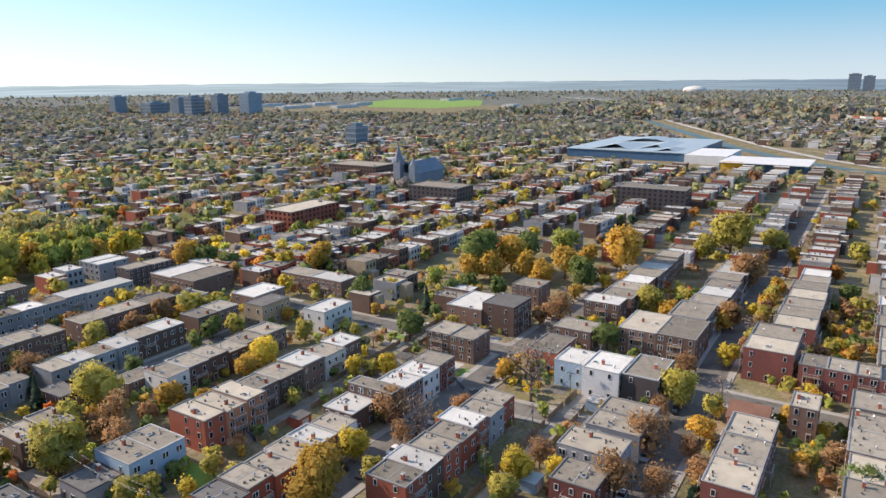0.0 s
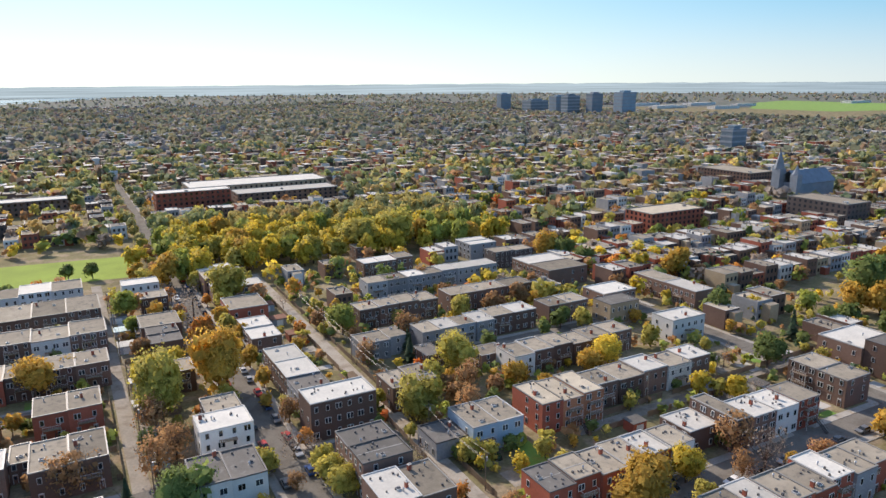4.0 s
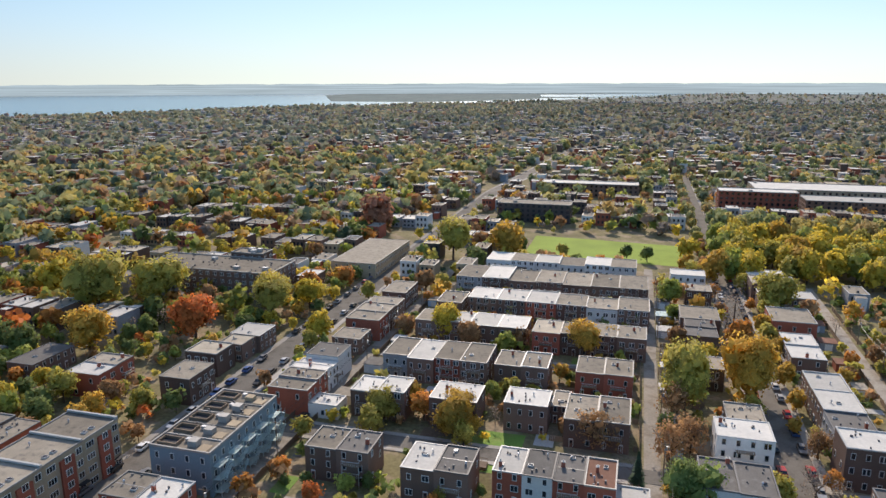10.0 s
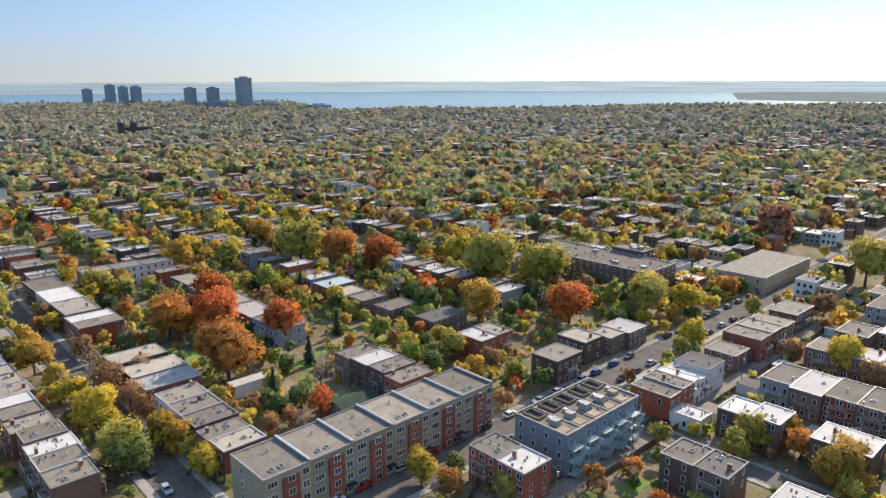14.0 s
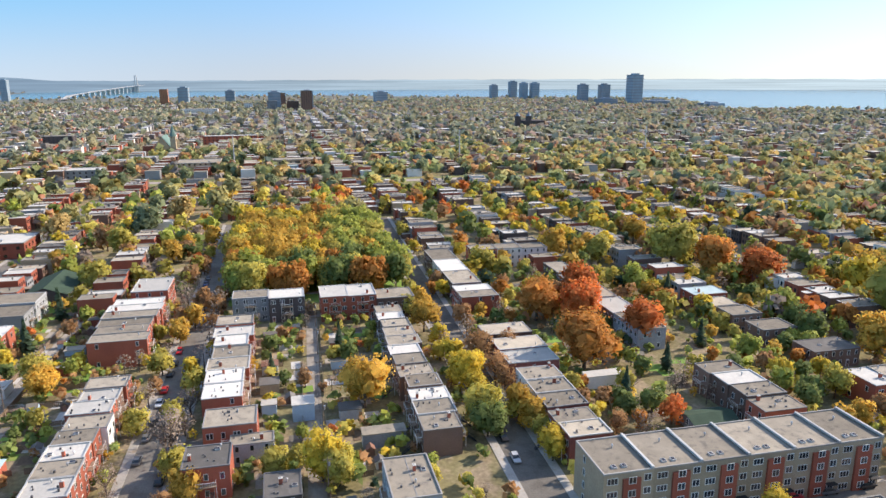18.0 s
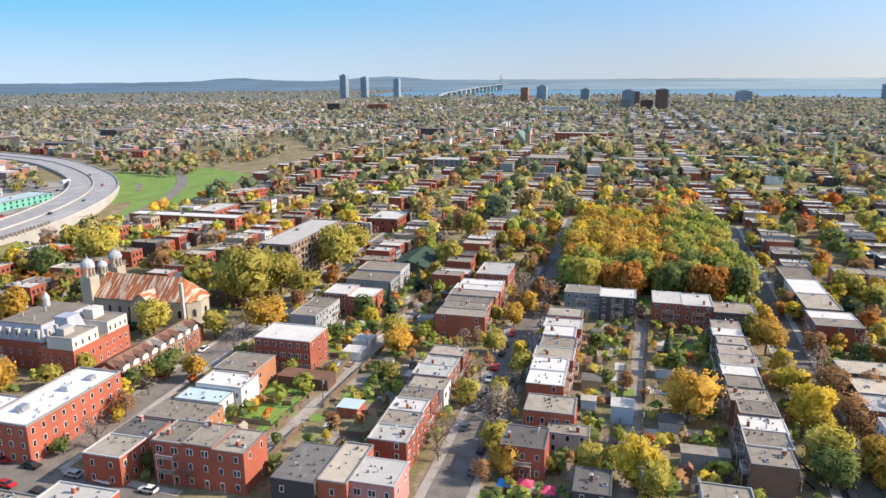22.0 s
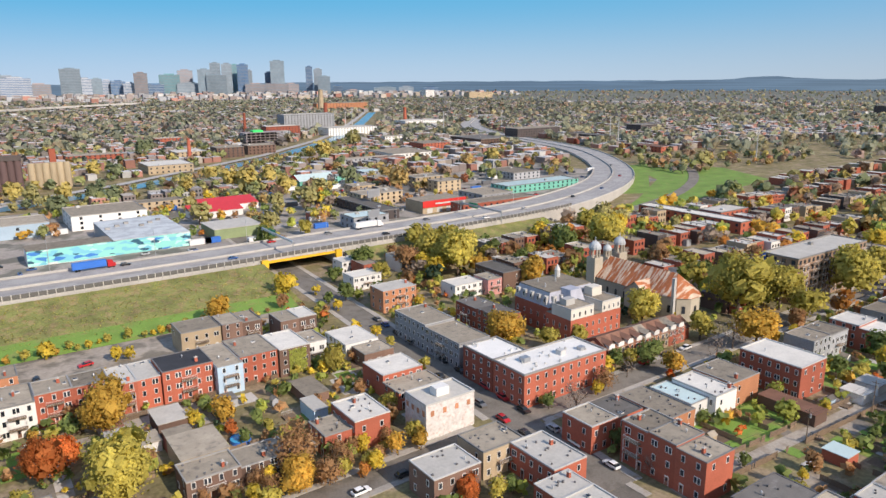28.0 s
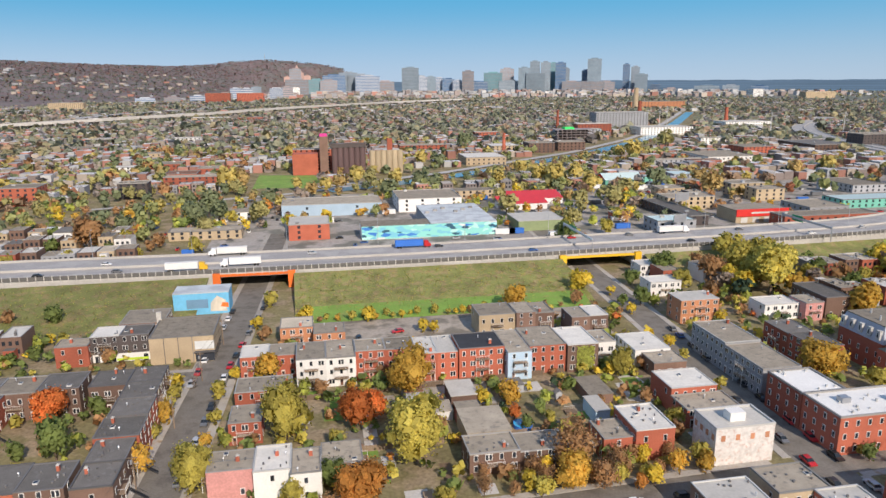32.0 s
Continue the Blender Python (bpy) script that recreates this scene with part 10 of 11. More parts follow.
for i, (x0, y0, x1, y1) in enumerate(((4.4, 120, 4.4, 330), (10.8, 120, 10.8, 320), (69.5, 110, 71.5, 300), (76, 110, 78, 300), (-87.2, 110, -87.2, 260), (-80.6, 120, -80.6, 320), (-135, 0.4, -255, 4.5), (-135, 6.4, -255, 10.5),
                                      (-130, -87, -290, -80), (-130, -80.6, -290, -73.4), (88, 63, 200, 63), (88, 69, 200, 69), (112, 128, 228, 131), (112, 134.5, 228, 137.5), (-95, -196, 10, -190), (-90, -160, 5, -158))):
    yard_fence(x0, y0, x1, y1, seed=i)
# cross fences between neighbours
for i in range(34):
    x = -245 + i * 3.3
    yard_fence(x, -18 if i % 2 else 12, x, -3 if i % 2 else 21, 1.5, seed=100 + i) if i % 3 == 0 else None
for i in range(12):
    x = -285 + i * 12
    yard_fence(x, -73, x, -58, 1.5, seed=200 + i)
    yard_fence(x, -104, x, -88, 1.5, seed=230 + i)
for i in range(10):
    y = 165 + i * 15
    yard_fence(11, y, 22, y, 1.5, seed=260 + i)
    yard_fence(-18, y, 4, y, 1.5, seed=280 + i)

# back-yard garages and sheds beside the lanes
_r = random.Random(77)
spots = [(12.5, 150 + 17 * i) for i in range(9)] + [(66, 140 + 19 * i) for i in range(8)] + [(-77, 150 + 23 * i) for i in range(7)] + [(-170 - 14 * i, -7) for i in range(6)] + \
        [(-165 - 15 * i, -70) for i in range(8)] + [(-160 - 17 * i, 14.5) for i in range(5)] + [(100 + 15 * i, 60) for i in range(6)] + [(125 + 16 * i, 125) for i in range(6)] + [(-70 + 15 * i, -186) for i in range(4)]
for x, y in spots:
    w, d = _r.uniform(1.8, 3.0), _r.uniform(1.8, 3.0)
    if clear(x, y, 2.6, False) and _r.random() < 0.8:
        shed(x - w, y - d, x + w, y + d, _r.uniform(2.4, 3.2), _r.choice("gwbtlr"), _r.choice("gwdrl"), "x")


# decks, garden sheds and patches of lawn, gravel and paving behind the houses
def wooden_deck(x, y, w, d, h, rz):
    s = thing("wooden_deck", x, y, 0, "weathered wooden back-yard deck with a low rail", "deck", "decks in the yards", rz)
    part("platform", Solid().box(-w / 2, -d / 2, 0, w / 2, d / 2, h), M_WOOD, s)
    rail = Solid().box(-w / 2, d / 2 - 0.08, h + 0.85, w / 2, d / 2, h + 0.95)
    for i in range(int(w / 0.5) + 1):
        rail.box(-w / 2 + 0.5 * i, d / 2 - 0.07, h, -w / 2 + 0.5 * i + 0.06, d / 2 - 0.01, h + 0.85)
    part("rail", rail, RND.choice((M_WOOD, M_IRON, M_TRIMW)), s)


def garden_shed(x, y, w, d, wall, roof, rz):
    s = thing("garden_shed", x, y, 0, f"small {WALL_WORD[wall]} garden shed with a pitched roof", "shed", "garden sheds", rz)
    walls = Solid().box(-w / 2, -d / 2, -0.1, w / 2, d / 2, 2.0, top=False)
    for q in (-w / 2, w / 2):
        walls.poly([(q, -d / 2, 2.0), (q, d / 2, 2.0), (q, 0, 2.7)])
    part("wall", walls, WALL[wall], s)
    for sg in (-1, 1):
        q = [(-w / 2 - 0.15, sg * (d / 2 + 0.2), 1.9), (w / 2 + 0.15, sg * (d / 2 + 0.2), 1.9), (w / 2 + 0.15, 0, 2.78), (-w / 2 - 0.15, 0, 2.78)]
        part("roof_slope", Solid().poly(q).poly([(a, b, c - 0.06) for a, b, c in q]), ROOF[roof], s)
    part("door", Solid().box(w / 2, -0.45, 0, w / 2 + 0.05, 0.45, 1.85), M_DOOR, s)


YR = random.Random(404)
FLOORS = Solid()
for x0, y0, x1, y1, n in ((-105, -225, 22, -135, 150), (-300, -112, -125, -52, 170), (-300, -28, -125, 26, 140), (-300, 66, -125, 130, 70), (-84, 110, 75, 300, 150), (80, 40, 260, 150, 130)):
    for i in range(n):
        x, y = YR.uniform(x0, x1), YR.uniform(y0, y1)
        if math.hypot(x, y) < 95:
            continue
        w, d = YR.uniform(2.5, 6.5), YR.uniform(3, 8)
        if clear(x, y, 0.5 * max(w, d) - 0.5, False):
            z = 0.03 + 0.0004 * i
            FLOORS.poly([(x - w / 2, y - d / 2, z), (x + w / 2, y - d / 2, z), (x + w / 2, y + d / 2, z), (x - w / 2, y + d / 2, z)], YR.choice((0, 0, 1, 2, 2, 3, 4)))
        kind = YR.random()
        x, y = YR.uniform(x0, x1), YR.uniform(y0, y1)
        if math.hypot(x, y) < 95 or not clear(x, y, 2.0, True):
            continue
        if kind < 0.16:
            wooden_deck(x, y, YR.uniform(2.4, 4), YR.uniform(2, 3), YR.uniform(0.35, 0.9), YR.choice((0, 90, 180, 270)))
        elif kind < 0.34:
            garden_shed(x, y, YR.uniform(2, 3), YR.uniform(1.8, 2.6), YR.choice("gwtbl"), YR.choice("gdr"), YR.choice((0, 90, 180, 270)))
setting("yard_surfaces", FLOORS, (M_GRASS, M_LANE, M_CONC, M_ASPH, mat("bare_yard_earth", (0.15, 0.105, 0.07), 0.95, var=0.35, fine=1.5, coarse=0.2)), "patches of lawn, paving and bare earth in the back yards", "ground")

# striped garden tents and a round pool
for x, y, c in ((-139.1, -18.2, "pink"), (-137.7, -13.1, "pink"), (-138.2, -22.6, "blue")):
    g_ = thing("garden_tent", x, y, 0, f"small {c} garden tent on thin legs", "tent", "garden tents")
    for a in (-1.5, 1.5):
        for b in (-1.5, 1.5):
            part("leg", Solid().tube((a, b, 0), (a, b, 2.2), 0.04, 0.04, 5), M_TRIMW, g_)
    tm = mat(f"{c}_canvas", (0.75, 0.08, 0.16) if c == "pink" else (0.03, 0.3, 0.7), 0.7)
    cs = [(-1.7, -1.7, 2.1), (1.7, -1.7, 2.1), (1.7, 1.7, 2.1), (-1.7, 1.7, 2.1)]
    cn = Solid()
    for i in range(4):
        cn.poly([cs[i], cs[(i + 1) % 4], (0, 0, 3.2)])
    part("canopy", cn, tm, g_)
p_ = thing("swimming_pool", -51, -163.3, 0, "round blue above-ground swimming pool", "pool")
part("wall", Solid().tube((0, 0, 0), (0, 0, 1.1), 2.6, 2.6, 20, 0, False), M_BLUE, p_)
part("water", Solid().poly([(2.5 * math.cos(radians(a)), 2.5 * math.sin(radians(a)), 0.95) for a in range(0, 360, 18)]), mat("pool_water", (0.05, 0.35, 0.6), 0.1, var=0.05), p_)


# ---- yard floors: lawns, paving, parking ----
def patch(x0, y0, x1, y1, m, name, label, z):
    setting(name, Solid().poly([(x0, y0, z), (x1, y0, z), (x1, y1, z), (x0, y1, z)]), m, label, "ground")


patch(-104, -256, 6, -216, mat("cracked_lot_asphalt", (0.31, 0.27, 0.225), 0.95, var=0.3, fine=0.8, coarse=0.06, second=(0.17, 0.15, 0.12)), "parking_lot", "cracked asphalt parking lot behind the terrace", 0.012)
patch(-48, -200, -22, -178, M_LANE, "parking_lot", "worn asphalt yard with machines", 0.013)
patch(-20, 178, -4, 192, M_GRASS, "lawn", "small green lawn in a back yard", 0.014)
patch(-36, 146, -24, 166, M_GRASS, "lawn", "bright green front lawn", 0.015)
patch(92, 124, 97, 137, M_GRASS, "lawn", "bright green lawn beside a brick house", 0.016)
patch(-182, -104, -140, -87, M_GRASS, "lawn", "green back-yard lawns", 0.017)
patch(-300, -105, -205, -90, M_GRASS, "lawn", "green back-yard lawns", 0.018)
patch(-140, -16, -128, 0, M_LANE, "yard", "paved yard beside the lane", 0.019)
patch(-155, -72, -134, -60, M_LANE, "parking_lot", "small asphalt car park", 0.021)
patch(-260, -560, 60, -356, mat("industrial_yard", (0.33, 0.30, 0.27), 0.95, var=0.3, fine=0.5, coarse=0.03, second=(0.16, 0.155, 0.13)), "industrial_yard", "grey yards between the warehouses", 0.022)
patch(-520, -700, -262, -400, MATS["industrial_yard"], "industrial_yard", "grey yards between the warehouses", 0.023)
setting("elevated_highway", strip(smooth([(900, -1250), (545, -1475), (441, -1885), (42, -2385), (-536, -2606), (-1200, -2700)]), 17, 9.0), M_HWY, "distant elevated highway", "highway")

# a railway corridor crossing the western streets
CORRIDOR = [(-690, -300), (-640, -60), (-614, 102), (-611, 226), (-597, 363), (-570, 620)]
setting("corridor_grass", strip(CORRIDOR, 20, 0.04), M_ROUGH, "rough grass beside the railway corridor", "grass")
setting("railway_corridor", strip(CORRIDOR, 6, 0.06), mat("railway_ballast", (0.34, 0.29, 0.26), 0.95), "pale gravel railway corridor between tree belts", "railway")
for a_, b_ in zip(CORRIDOR, CORRIDOR[1:]):
    STREETS.append((*a_, *b_, 21))


# ---- vehicles and containers in the far lots, joined: a few dots each ----
LR = random.Random(77)


def lot(x0, y0, x1, y1, n, boxes=0.2):
    """Parked vehicles in loose rows, clear of buildings."""
    for _ in range(n):
        x, y = LR.uniform(x0, x1), y0 + round(LR.uniform(0, y1 - y0) / 7) * 7
        if any(a - 3 < x < c + 3 and b - 3 < y < e + 3 for a, b, c, e in FOOT):
            continue
        k = LR.randrange(6)
        if LR.random() < boxes:
            w = LR.choice((6, 9, 12))
            LOTS.box(x - w / 2, y - 1.3, 0.2, x + w / 2, y + 1.3, 3.2, LR.choice((1, 1, 5, 7)))
        else:
            u = LR.random() < 0.5
            p, q = (2.2, 0.9) if u else (0.9, 2.2)
            LOTS.box(x - p, y - q, 0.35, x + p, y + q, 0.95, k)
            LOTS.box(x - p * 0.6, y - q * 0.6, 0.95, x + p * 0.5, y + q * 0.5, 1.5, 0)


LOTS = Solid()
lot(-260, -470, 60, -356, 110)
lot(-330, -560, -100, -470, 60, 0.3)
lot(-520, -700, -262, -400, 120, 0.25)
lot(60, -460, 260, -356, 50, 0.2)
lot(-100, -250, 4, -220, 12, 0.05)
tagged(new("parked_vehicles", LOTS.mesh("parked_vehicles", PAINT["black"], PAINT["white"], PAINT["silver"], PAINT["red"], PAINT["blue"], PAINT["grey"], M_ORANGE, M_BLUE)),
       "cars, vans and containers in the far yards", "vehicles", "", "stuff")


# ---- the rest of the city, out to the river and the hills ----
FR = np.random.RandomState(11)
FOOT_A = np.array(FOOT)
HW_A = np.array(HW)
CAN_A = np.array(smooth(CANAL) + smooth(EAST_CANAL))
RAIL_A = np.array(smooth([(3238, 1303), (2328, 630), (1955, 303), (1680, 10), (1500, -240)], 12))
SHORE_A = np.array(shore + arc)


def inside(px, py, poly):
    c = np.zeros(len(px), bool)
    n = len(poly)
    j = n - 1
    for i in range(n):
        xi, yi, xj, yj = *poly[i], *poly[j]
        hit = ((yi > py) != (yj > py)) & (px < (xj - xi) * (py - yi) / (yj - yi + 1e-9) + xi)
        c ^= hit
        j = i
    return c


def free(px, py, margin):
    """Which places lie clear of houses, streets, highway, canal, water and parks."""
    ok = np.ones(len(px), bool)
    for x0, y0, x1, y1 in FOOT_A:
        ok &= ~((px > x0 - margin) & (px < x1 + margin) & (py > y0 - margin) & (py < y1 + margin))
    for x0, y0, x1, y1, w in STREETS:
        dx, dy = x1 - x0, y1 - y0
        t = np.clip(((px - x0) * dx + (py - y0) * dy) / (dx * dx + dy * dy), 0, 1)
        ok &= np.hypot(px - x0 - t * dx, py - y0 - t * dy) > w + margin * 0.3
    for line, w in ((HW_A, 30), (CAN_A, 42), (RAIL_A, 105)):
        for p in line[::1]:
            ok &= np.hypot(px - p[0], py - p[1]) > w + margin
    ok &= ~inside(px, py, SHORE_A)
    for x0, y0, x1, y1 in PARKS:
        ok &= ~((px > x0 - margin) & (px < x1 + margin) & (py > y0 - margin) & (py < y1 + margin))
    return ok


PARKS = [(-60, 348, 30, 412), (36, 322, 232, 446), (-432, -30, -272, 58), (252, 104, 325, 168), (-145, -305, 330, -255), (-570, -480, -350, -312), (-4, -688, 56, -596), (-60, -620, 20, -565), (20, -580, 165, -522), (-84, -256, 6, -221), (1450, 950, 2700, 1950)]
FARWALL = [WALL["b"], WALL["r"], WALL["g"], WALL["w"], WALL["t"], WALL["d"]]
FARROOF = [ROOF["g"], ROOF["w"], ROOF["d"], ROOF["t"]]
UNITBOX = np.array([(0, 0, 0), (1, 0, 0), (1, 1, 0), (0, 1, 0), (0, 0, 1), (1, 0, 1), (1, 1, 1), (0, 1, 1)], float)


def far_houses(name, x0, x1, y0, y1, rmin, rmax, px_, py_, unit, depth, label, walls, roofs, keep=0.86, hmin=5.5, hmax=8.5):
    """Rows of flat-roofed houses on the city grid, joined: too many and too far to pick apart."""
    xs, ys = [], []
    for by in np.arange(y0, y1, py_):
        for o in (0.0, py_ / 2):
            for bx in np.arange(x0, x1, unit):
                if (bx // unit) % round(px_ / unit) == 0:
                    continue
                xs.append(bx)
                ys.append(by + o)
    xs, ys = np.array(xs) + FR.uniform(-0.4, 0.4, len(xs)), np.array(ys) + FR.uniform(-1, 1, len(ys))
    r = np.hypot(xs, ys)
    ok = (r > rmin) & (r < rmax) & (FR.rand(len(xs)) < keep)
    ok &= free(xs + unit / 2, ys + depth / 2, unit * 0.6)
    xs, ys = xs[ok], ys[ok]
    n = len(xs)
    h = FR.uniform(hmin, hmax, n)
    w = np.full(n, unit - 0.3) * FR.uniform(0.8, 1.0, n)
    d = depth * FR.uniform(0.85, 1.1, n)
    base = np.stack([xs, ys, np.zeros(n)], 1)
    wk = FR.choice(len(FARWALL), n, p=walls)
    rk = FR.choice(len(FARROOF), n, p=roofs) + len(FARWALL)
    G_, T_ = len(FARWALL) + len(FARROOF), len(FARWALL) + len(FARROOF) + 1
    fq = np.array([(0, 1, 5, 4), (1, 2, 6, 5), (2, 3, 7, 6), (3, 0, 4, 7), (4, 5, 6, 7)])

    def boxes(origin, size, wall, top):
        """Plain boxes, one wall and one top material each."""
        m = len(origin)
        v = (origin[:, None, :] + UNITBOX[None] * size[:, None, :]).reshape(-1, 3)
        return v, (np.arange(m)[:, None, None] * 8 + fq[None]).reshape(-1, 4), np.stack([wall, wall, wall, wall, top], 1).ravel()

    sets = []
    close = np.hypot(xs, ys) < (640 if rmin < 600 else 0)
    far_ = ~close
    sets.append(boxes(base[far_], np.stack([w, d, h], 1)[far_], wk[far_], rk[far_]))
    if close.any():
        m = int(close.sum())
        o, sz = base[close], np.stack([w, d, h], 1)[close]
        lip, rim = FR.uniform(0.15, 0.45, m), 0.34
        v = np.concatenate([o[:, None, :] + UNITBOX[None] * (sz + np.stack([0 * lip, 0 * lip, lip], 1))[:, None, :],
                            o[:, None, :] + UNITBOX[None, 4:] * (sz - (2 * rim, 2 * rim, 0) + np.stack([0 * lip, 0 * lip, lip], 1))[:, None, :] + (rim, rim, 0),
                            o[:, None, :] + UNITBOX[None, 4:] * (sz - (2 * rim, 2 * rim, 0))[:, None, :] + (rim, rim, 0)], 1).reshape(-1, 3)
        pq = np.array([(0, 1, 5, 4), (1, 2, 6, 5), (2, 3, 7, 6), (3, 0, 4, 7), (4, 5, 9, 8), (5, 6, 10, 9), (6, 7, 11, 10), (7, 4, 8, 11),
                       (8, 9, 13, 12), (9, 10, 14, 13), (10, 11, 15, 14), (11, 8, 12, 15), (12, 13, 14, 15)])
        tk = T_ + (FR.rand(m) < 0.25)
        wc, rc = wk[close], rk[close]
        sets.append((v, (np.arange(m)[:, None, None] * 16 + pq[None]).reshape(-1, 4), np.stack([wc] * 4 + [tk] * 8 + [rc], 1).ravel()))
        # back extensions, stair heads, vents and chimneys
        yard = np.where(((o[:, 1] - y0) // (py_ / 2)).astype(int) % 2 == 0, 1.0, -1.0)
        pick = FR.rand(m) < 0.6
        ew, ed, eh = sz[:, 0] * FR.uniform(0.35, 0.6, m), FR.uniform(2.5, 5.0, m), sz[:, 2] * FR.choice((0.5, 0.95), m)
        eo = np.stack([o[:, 0] + FR.uniform(0.1, 0.4, m) * sz[:, 0], np.where(yard > 0, o[:, 1] + sz[:, 1], o[:, 1] - ed), np.zeros(m)], 1)
        sets.append(boxes(eo[pick], np.stack([ew, ed, eh], 1)[pick], FR.choice(len(FARWALL), m)[pick], FR.choice(len(FARROOF), m)[pick] + len(FARWALL)))
        for k in range(4):
            q = FR.uniform(0.3, 0.75, m) if k else FR.uniform(0.8, 2.0, m)
            so = np.stack([o[:, 0] + FR.uniform(0.1, 0.8, m) * sz[:, 0], o[:, 1] + FR.uniform(0.1, 0.8, m) * sz[:, 1], sz[:, 2]], 1)
            mk = np.where(FR.rand(m) < 0.5, T_, 1 if k == 1 else T_ + 2)
            pick = FR.rand(m) < (0.25 if k == 0 else 0.7)
            sets.append(boxes(so[pick], np.stack([q, q, FR.uniform(0.5, 1.3, m)], 1)[pick], mk[pick], mk[pick]))
    verts, quads, idx, at = [], [], [], 0
    for v, q, k in sets:
        verts.append(v)
        quads.append(q + at)
        idx.append(k)
        at += len(v)
    verts, quads, idx = np.concatenate(verts), np.concatenate(quads), np.concatenate(idx)
    if rmin < 600:
        near = np.hypot(xs, ys) < 620
        wv, wi = [], len(verts)
        for fl in (0.18, 0.62):
            for u in (0.2, 0.5, 0.8):
                for side in (0, 1):
                    cx, cy = xs[near] + u * w[near], ys[near] + (d[near] + 0.04 if side else -0.04)
                    z0, z1 = h[near] * fl, h[near] * (fl + 0.22)
                    hw = 0.075 * w[near]
                    wv.append(np.stack([np.stack([cx - hw, cy, z0], 1), np.stack([cx + hw, cy, z0], 1), np.stack([cx + hw, cy, z1], 1), np.stack([cx - hw, cy, z1], 1)], 1).reshape(-1, 3))
        wv = np.concatenate(wv)
        nq = len(wv) // 4
        verts = np.concatenate([verts, wv])
        quads = np.concatenate([quads, wi + np.arange(nq * 4).reshape(-1, 4)])
        idx = np.concatenate([idx, np.full(nq, G_)])
    mats = FARWALL + FARROOF if rmin < 400 else HAZE_BRICK + HAZE_ROOF
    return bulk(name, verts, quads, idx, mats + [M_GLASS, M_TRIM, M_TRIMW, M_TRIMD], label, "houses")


WB = [0.40, 0.16, 0.16, 0.12, 0.12, 0.04]
WR = [0.24, 0.48, 0.06, 0.08, 0.12, 0.02]
RW = [0.40, 0.40, 0.07, 0.13]
RN = [0.52, 0.24, 0.08, 0.16]
# one period of the grid: two rows back to back, then a street
far_houses("row_houses", -150, 1300, 230, 1300, 285, 1100, 180, 72, 9, 12, "rows of brick houses with flat grey and white roofs", WB, RN)
far_houses("row_houses", 90, 1300, -434, 230, 262, 1100, 180, 60, 9, 12, "rows of brick houses with flat grey and white roofs", WB, RW, 0.93)
far_houses("row_houses", -1300, -150, 70, 1300, 262, 1150, 150, 86, 9, 13, "low houses with flat roofs among many trees", WB, RN, 0.86)
far_houses("row_houses", -1300, -130, -330, 60, 290, 1150, 150, 84, 9, 13, "rows of houses with flat roofs", WR, RW, 0.92)
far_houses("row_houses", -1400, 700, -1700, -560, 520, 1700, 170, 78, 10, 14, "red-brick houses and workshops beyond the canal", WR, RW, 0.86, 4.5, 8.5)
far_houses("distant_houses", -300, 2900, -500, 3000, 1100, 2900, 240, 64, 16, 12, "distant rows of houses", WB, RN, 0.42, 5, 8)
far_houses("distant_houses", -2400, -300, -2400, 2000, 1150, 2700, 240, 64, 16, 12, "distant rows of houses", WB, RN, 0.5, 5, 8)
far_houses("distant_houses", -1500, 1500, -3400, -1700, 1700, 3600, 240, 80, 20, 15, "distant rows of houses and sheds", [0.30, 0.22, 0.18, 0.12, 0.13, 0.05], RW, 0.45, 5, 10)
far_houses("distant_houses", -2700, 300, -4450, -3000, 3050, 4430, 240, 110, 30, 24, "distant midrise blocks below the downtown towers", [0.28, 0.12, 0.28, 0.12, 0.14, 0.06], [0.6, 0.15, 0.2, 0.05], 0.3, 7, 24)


def far_trees(name, count, x0, x1, y0, y1, rmin, rmax, mix, quads_each, rad, label, margin=2.0, power=1.0, ok_extra=None):
    """Many small crowns, each a clump of turned leaf cards."""
    px, py = FR.uniform(x0, x1, count), FR.uniform(y0, y1, count)
    r = np.hypot(px, py)
    ok = (r > rmin) & (r < rmax)
    px, py = px[ok], py[ok]
    ok = free(px, py, margin)
    if ok_extra is not None:
        ok &= ok_extra(px, py)
    px, py = px[ok], py[ok]
    if rmin < 500:
        # more and smaller leaves on what stands nearer
        r = np.hypot(px, py)
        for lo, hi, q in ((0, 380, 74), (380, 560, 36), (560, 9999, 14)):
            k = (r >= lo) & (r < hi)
            crowns(name, px[k], py[k], LEAF if lo < 500 else HALFHAZE_LEAF, mix, max(quads_each // 3, q) if name != "shrubs" else quads_each if lo == 0 else 6, rad, label)
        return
    crowns(name, px, py, HAZE_LEAF, mix, quads_each, rad, label)


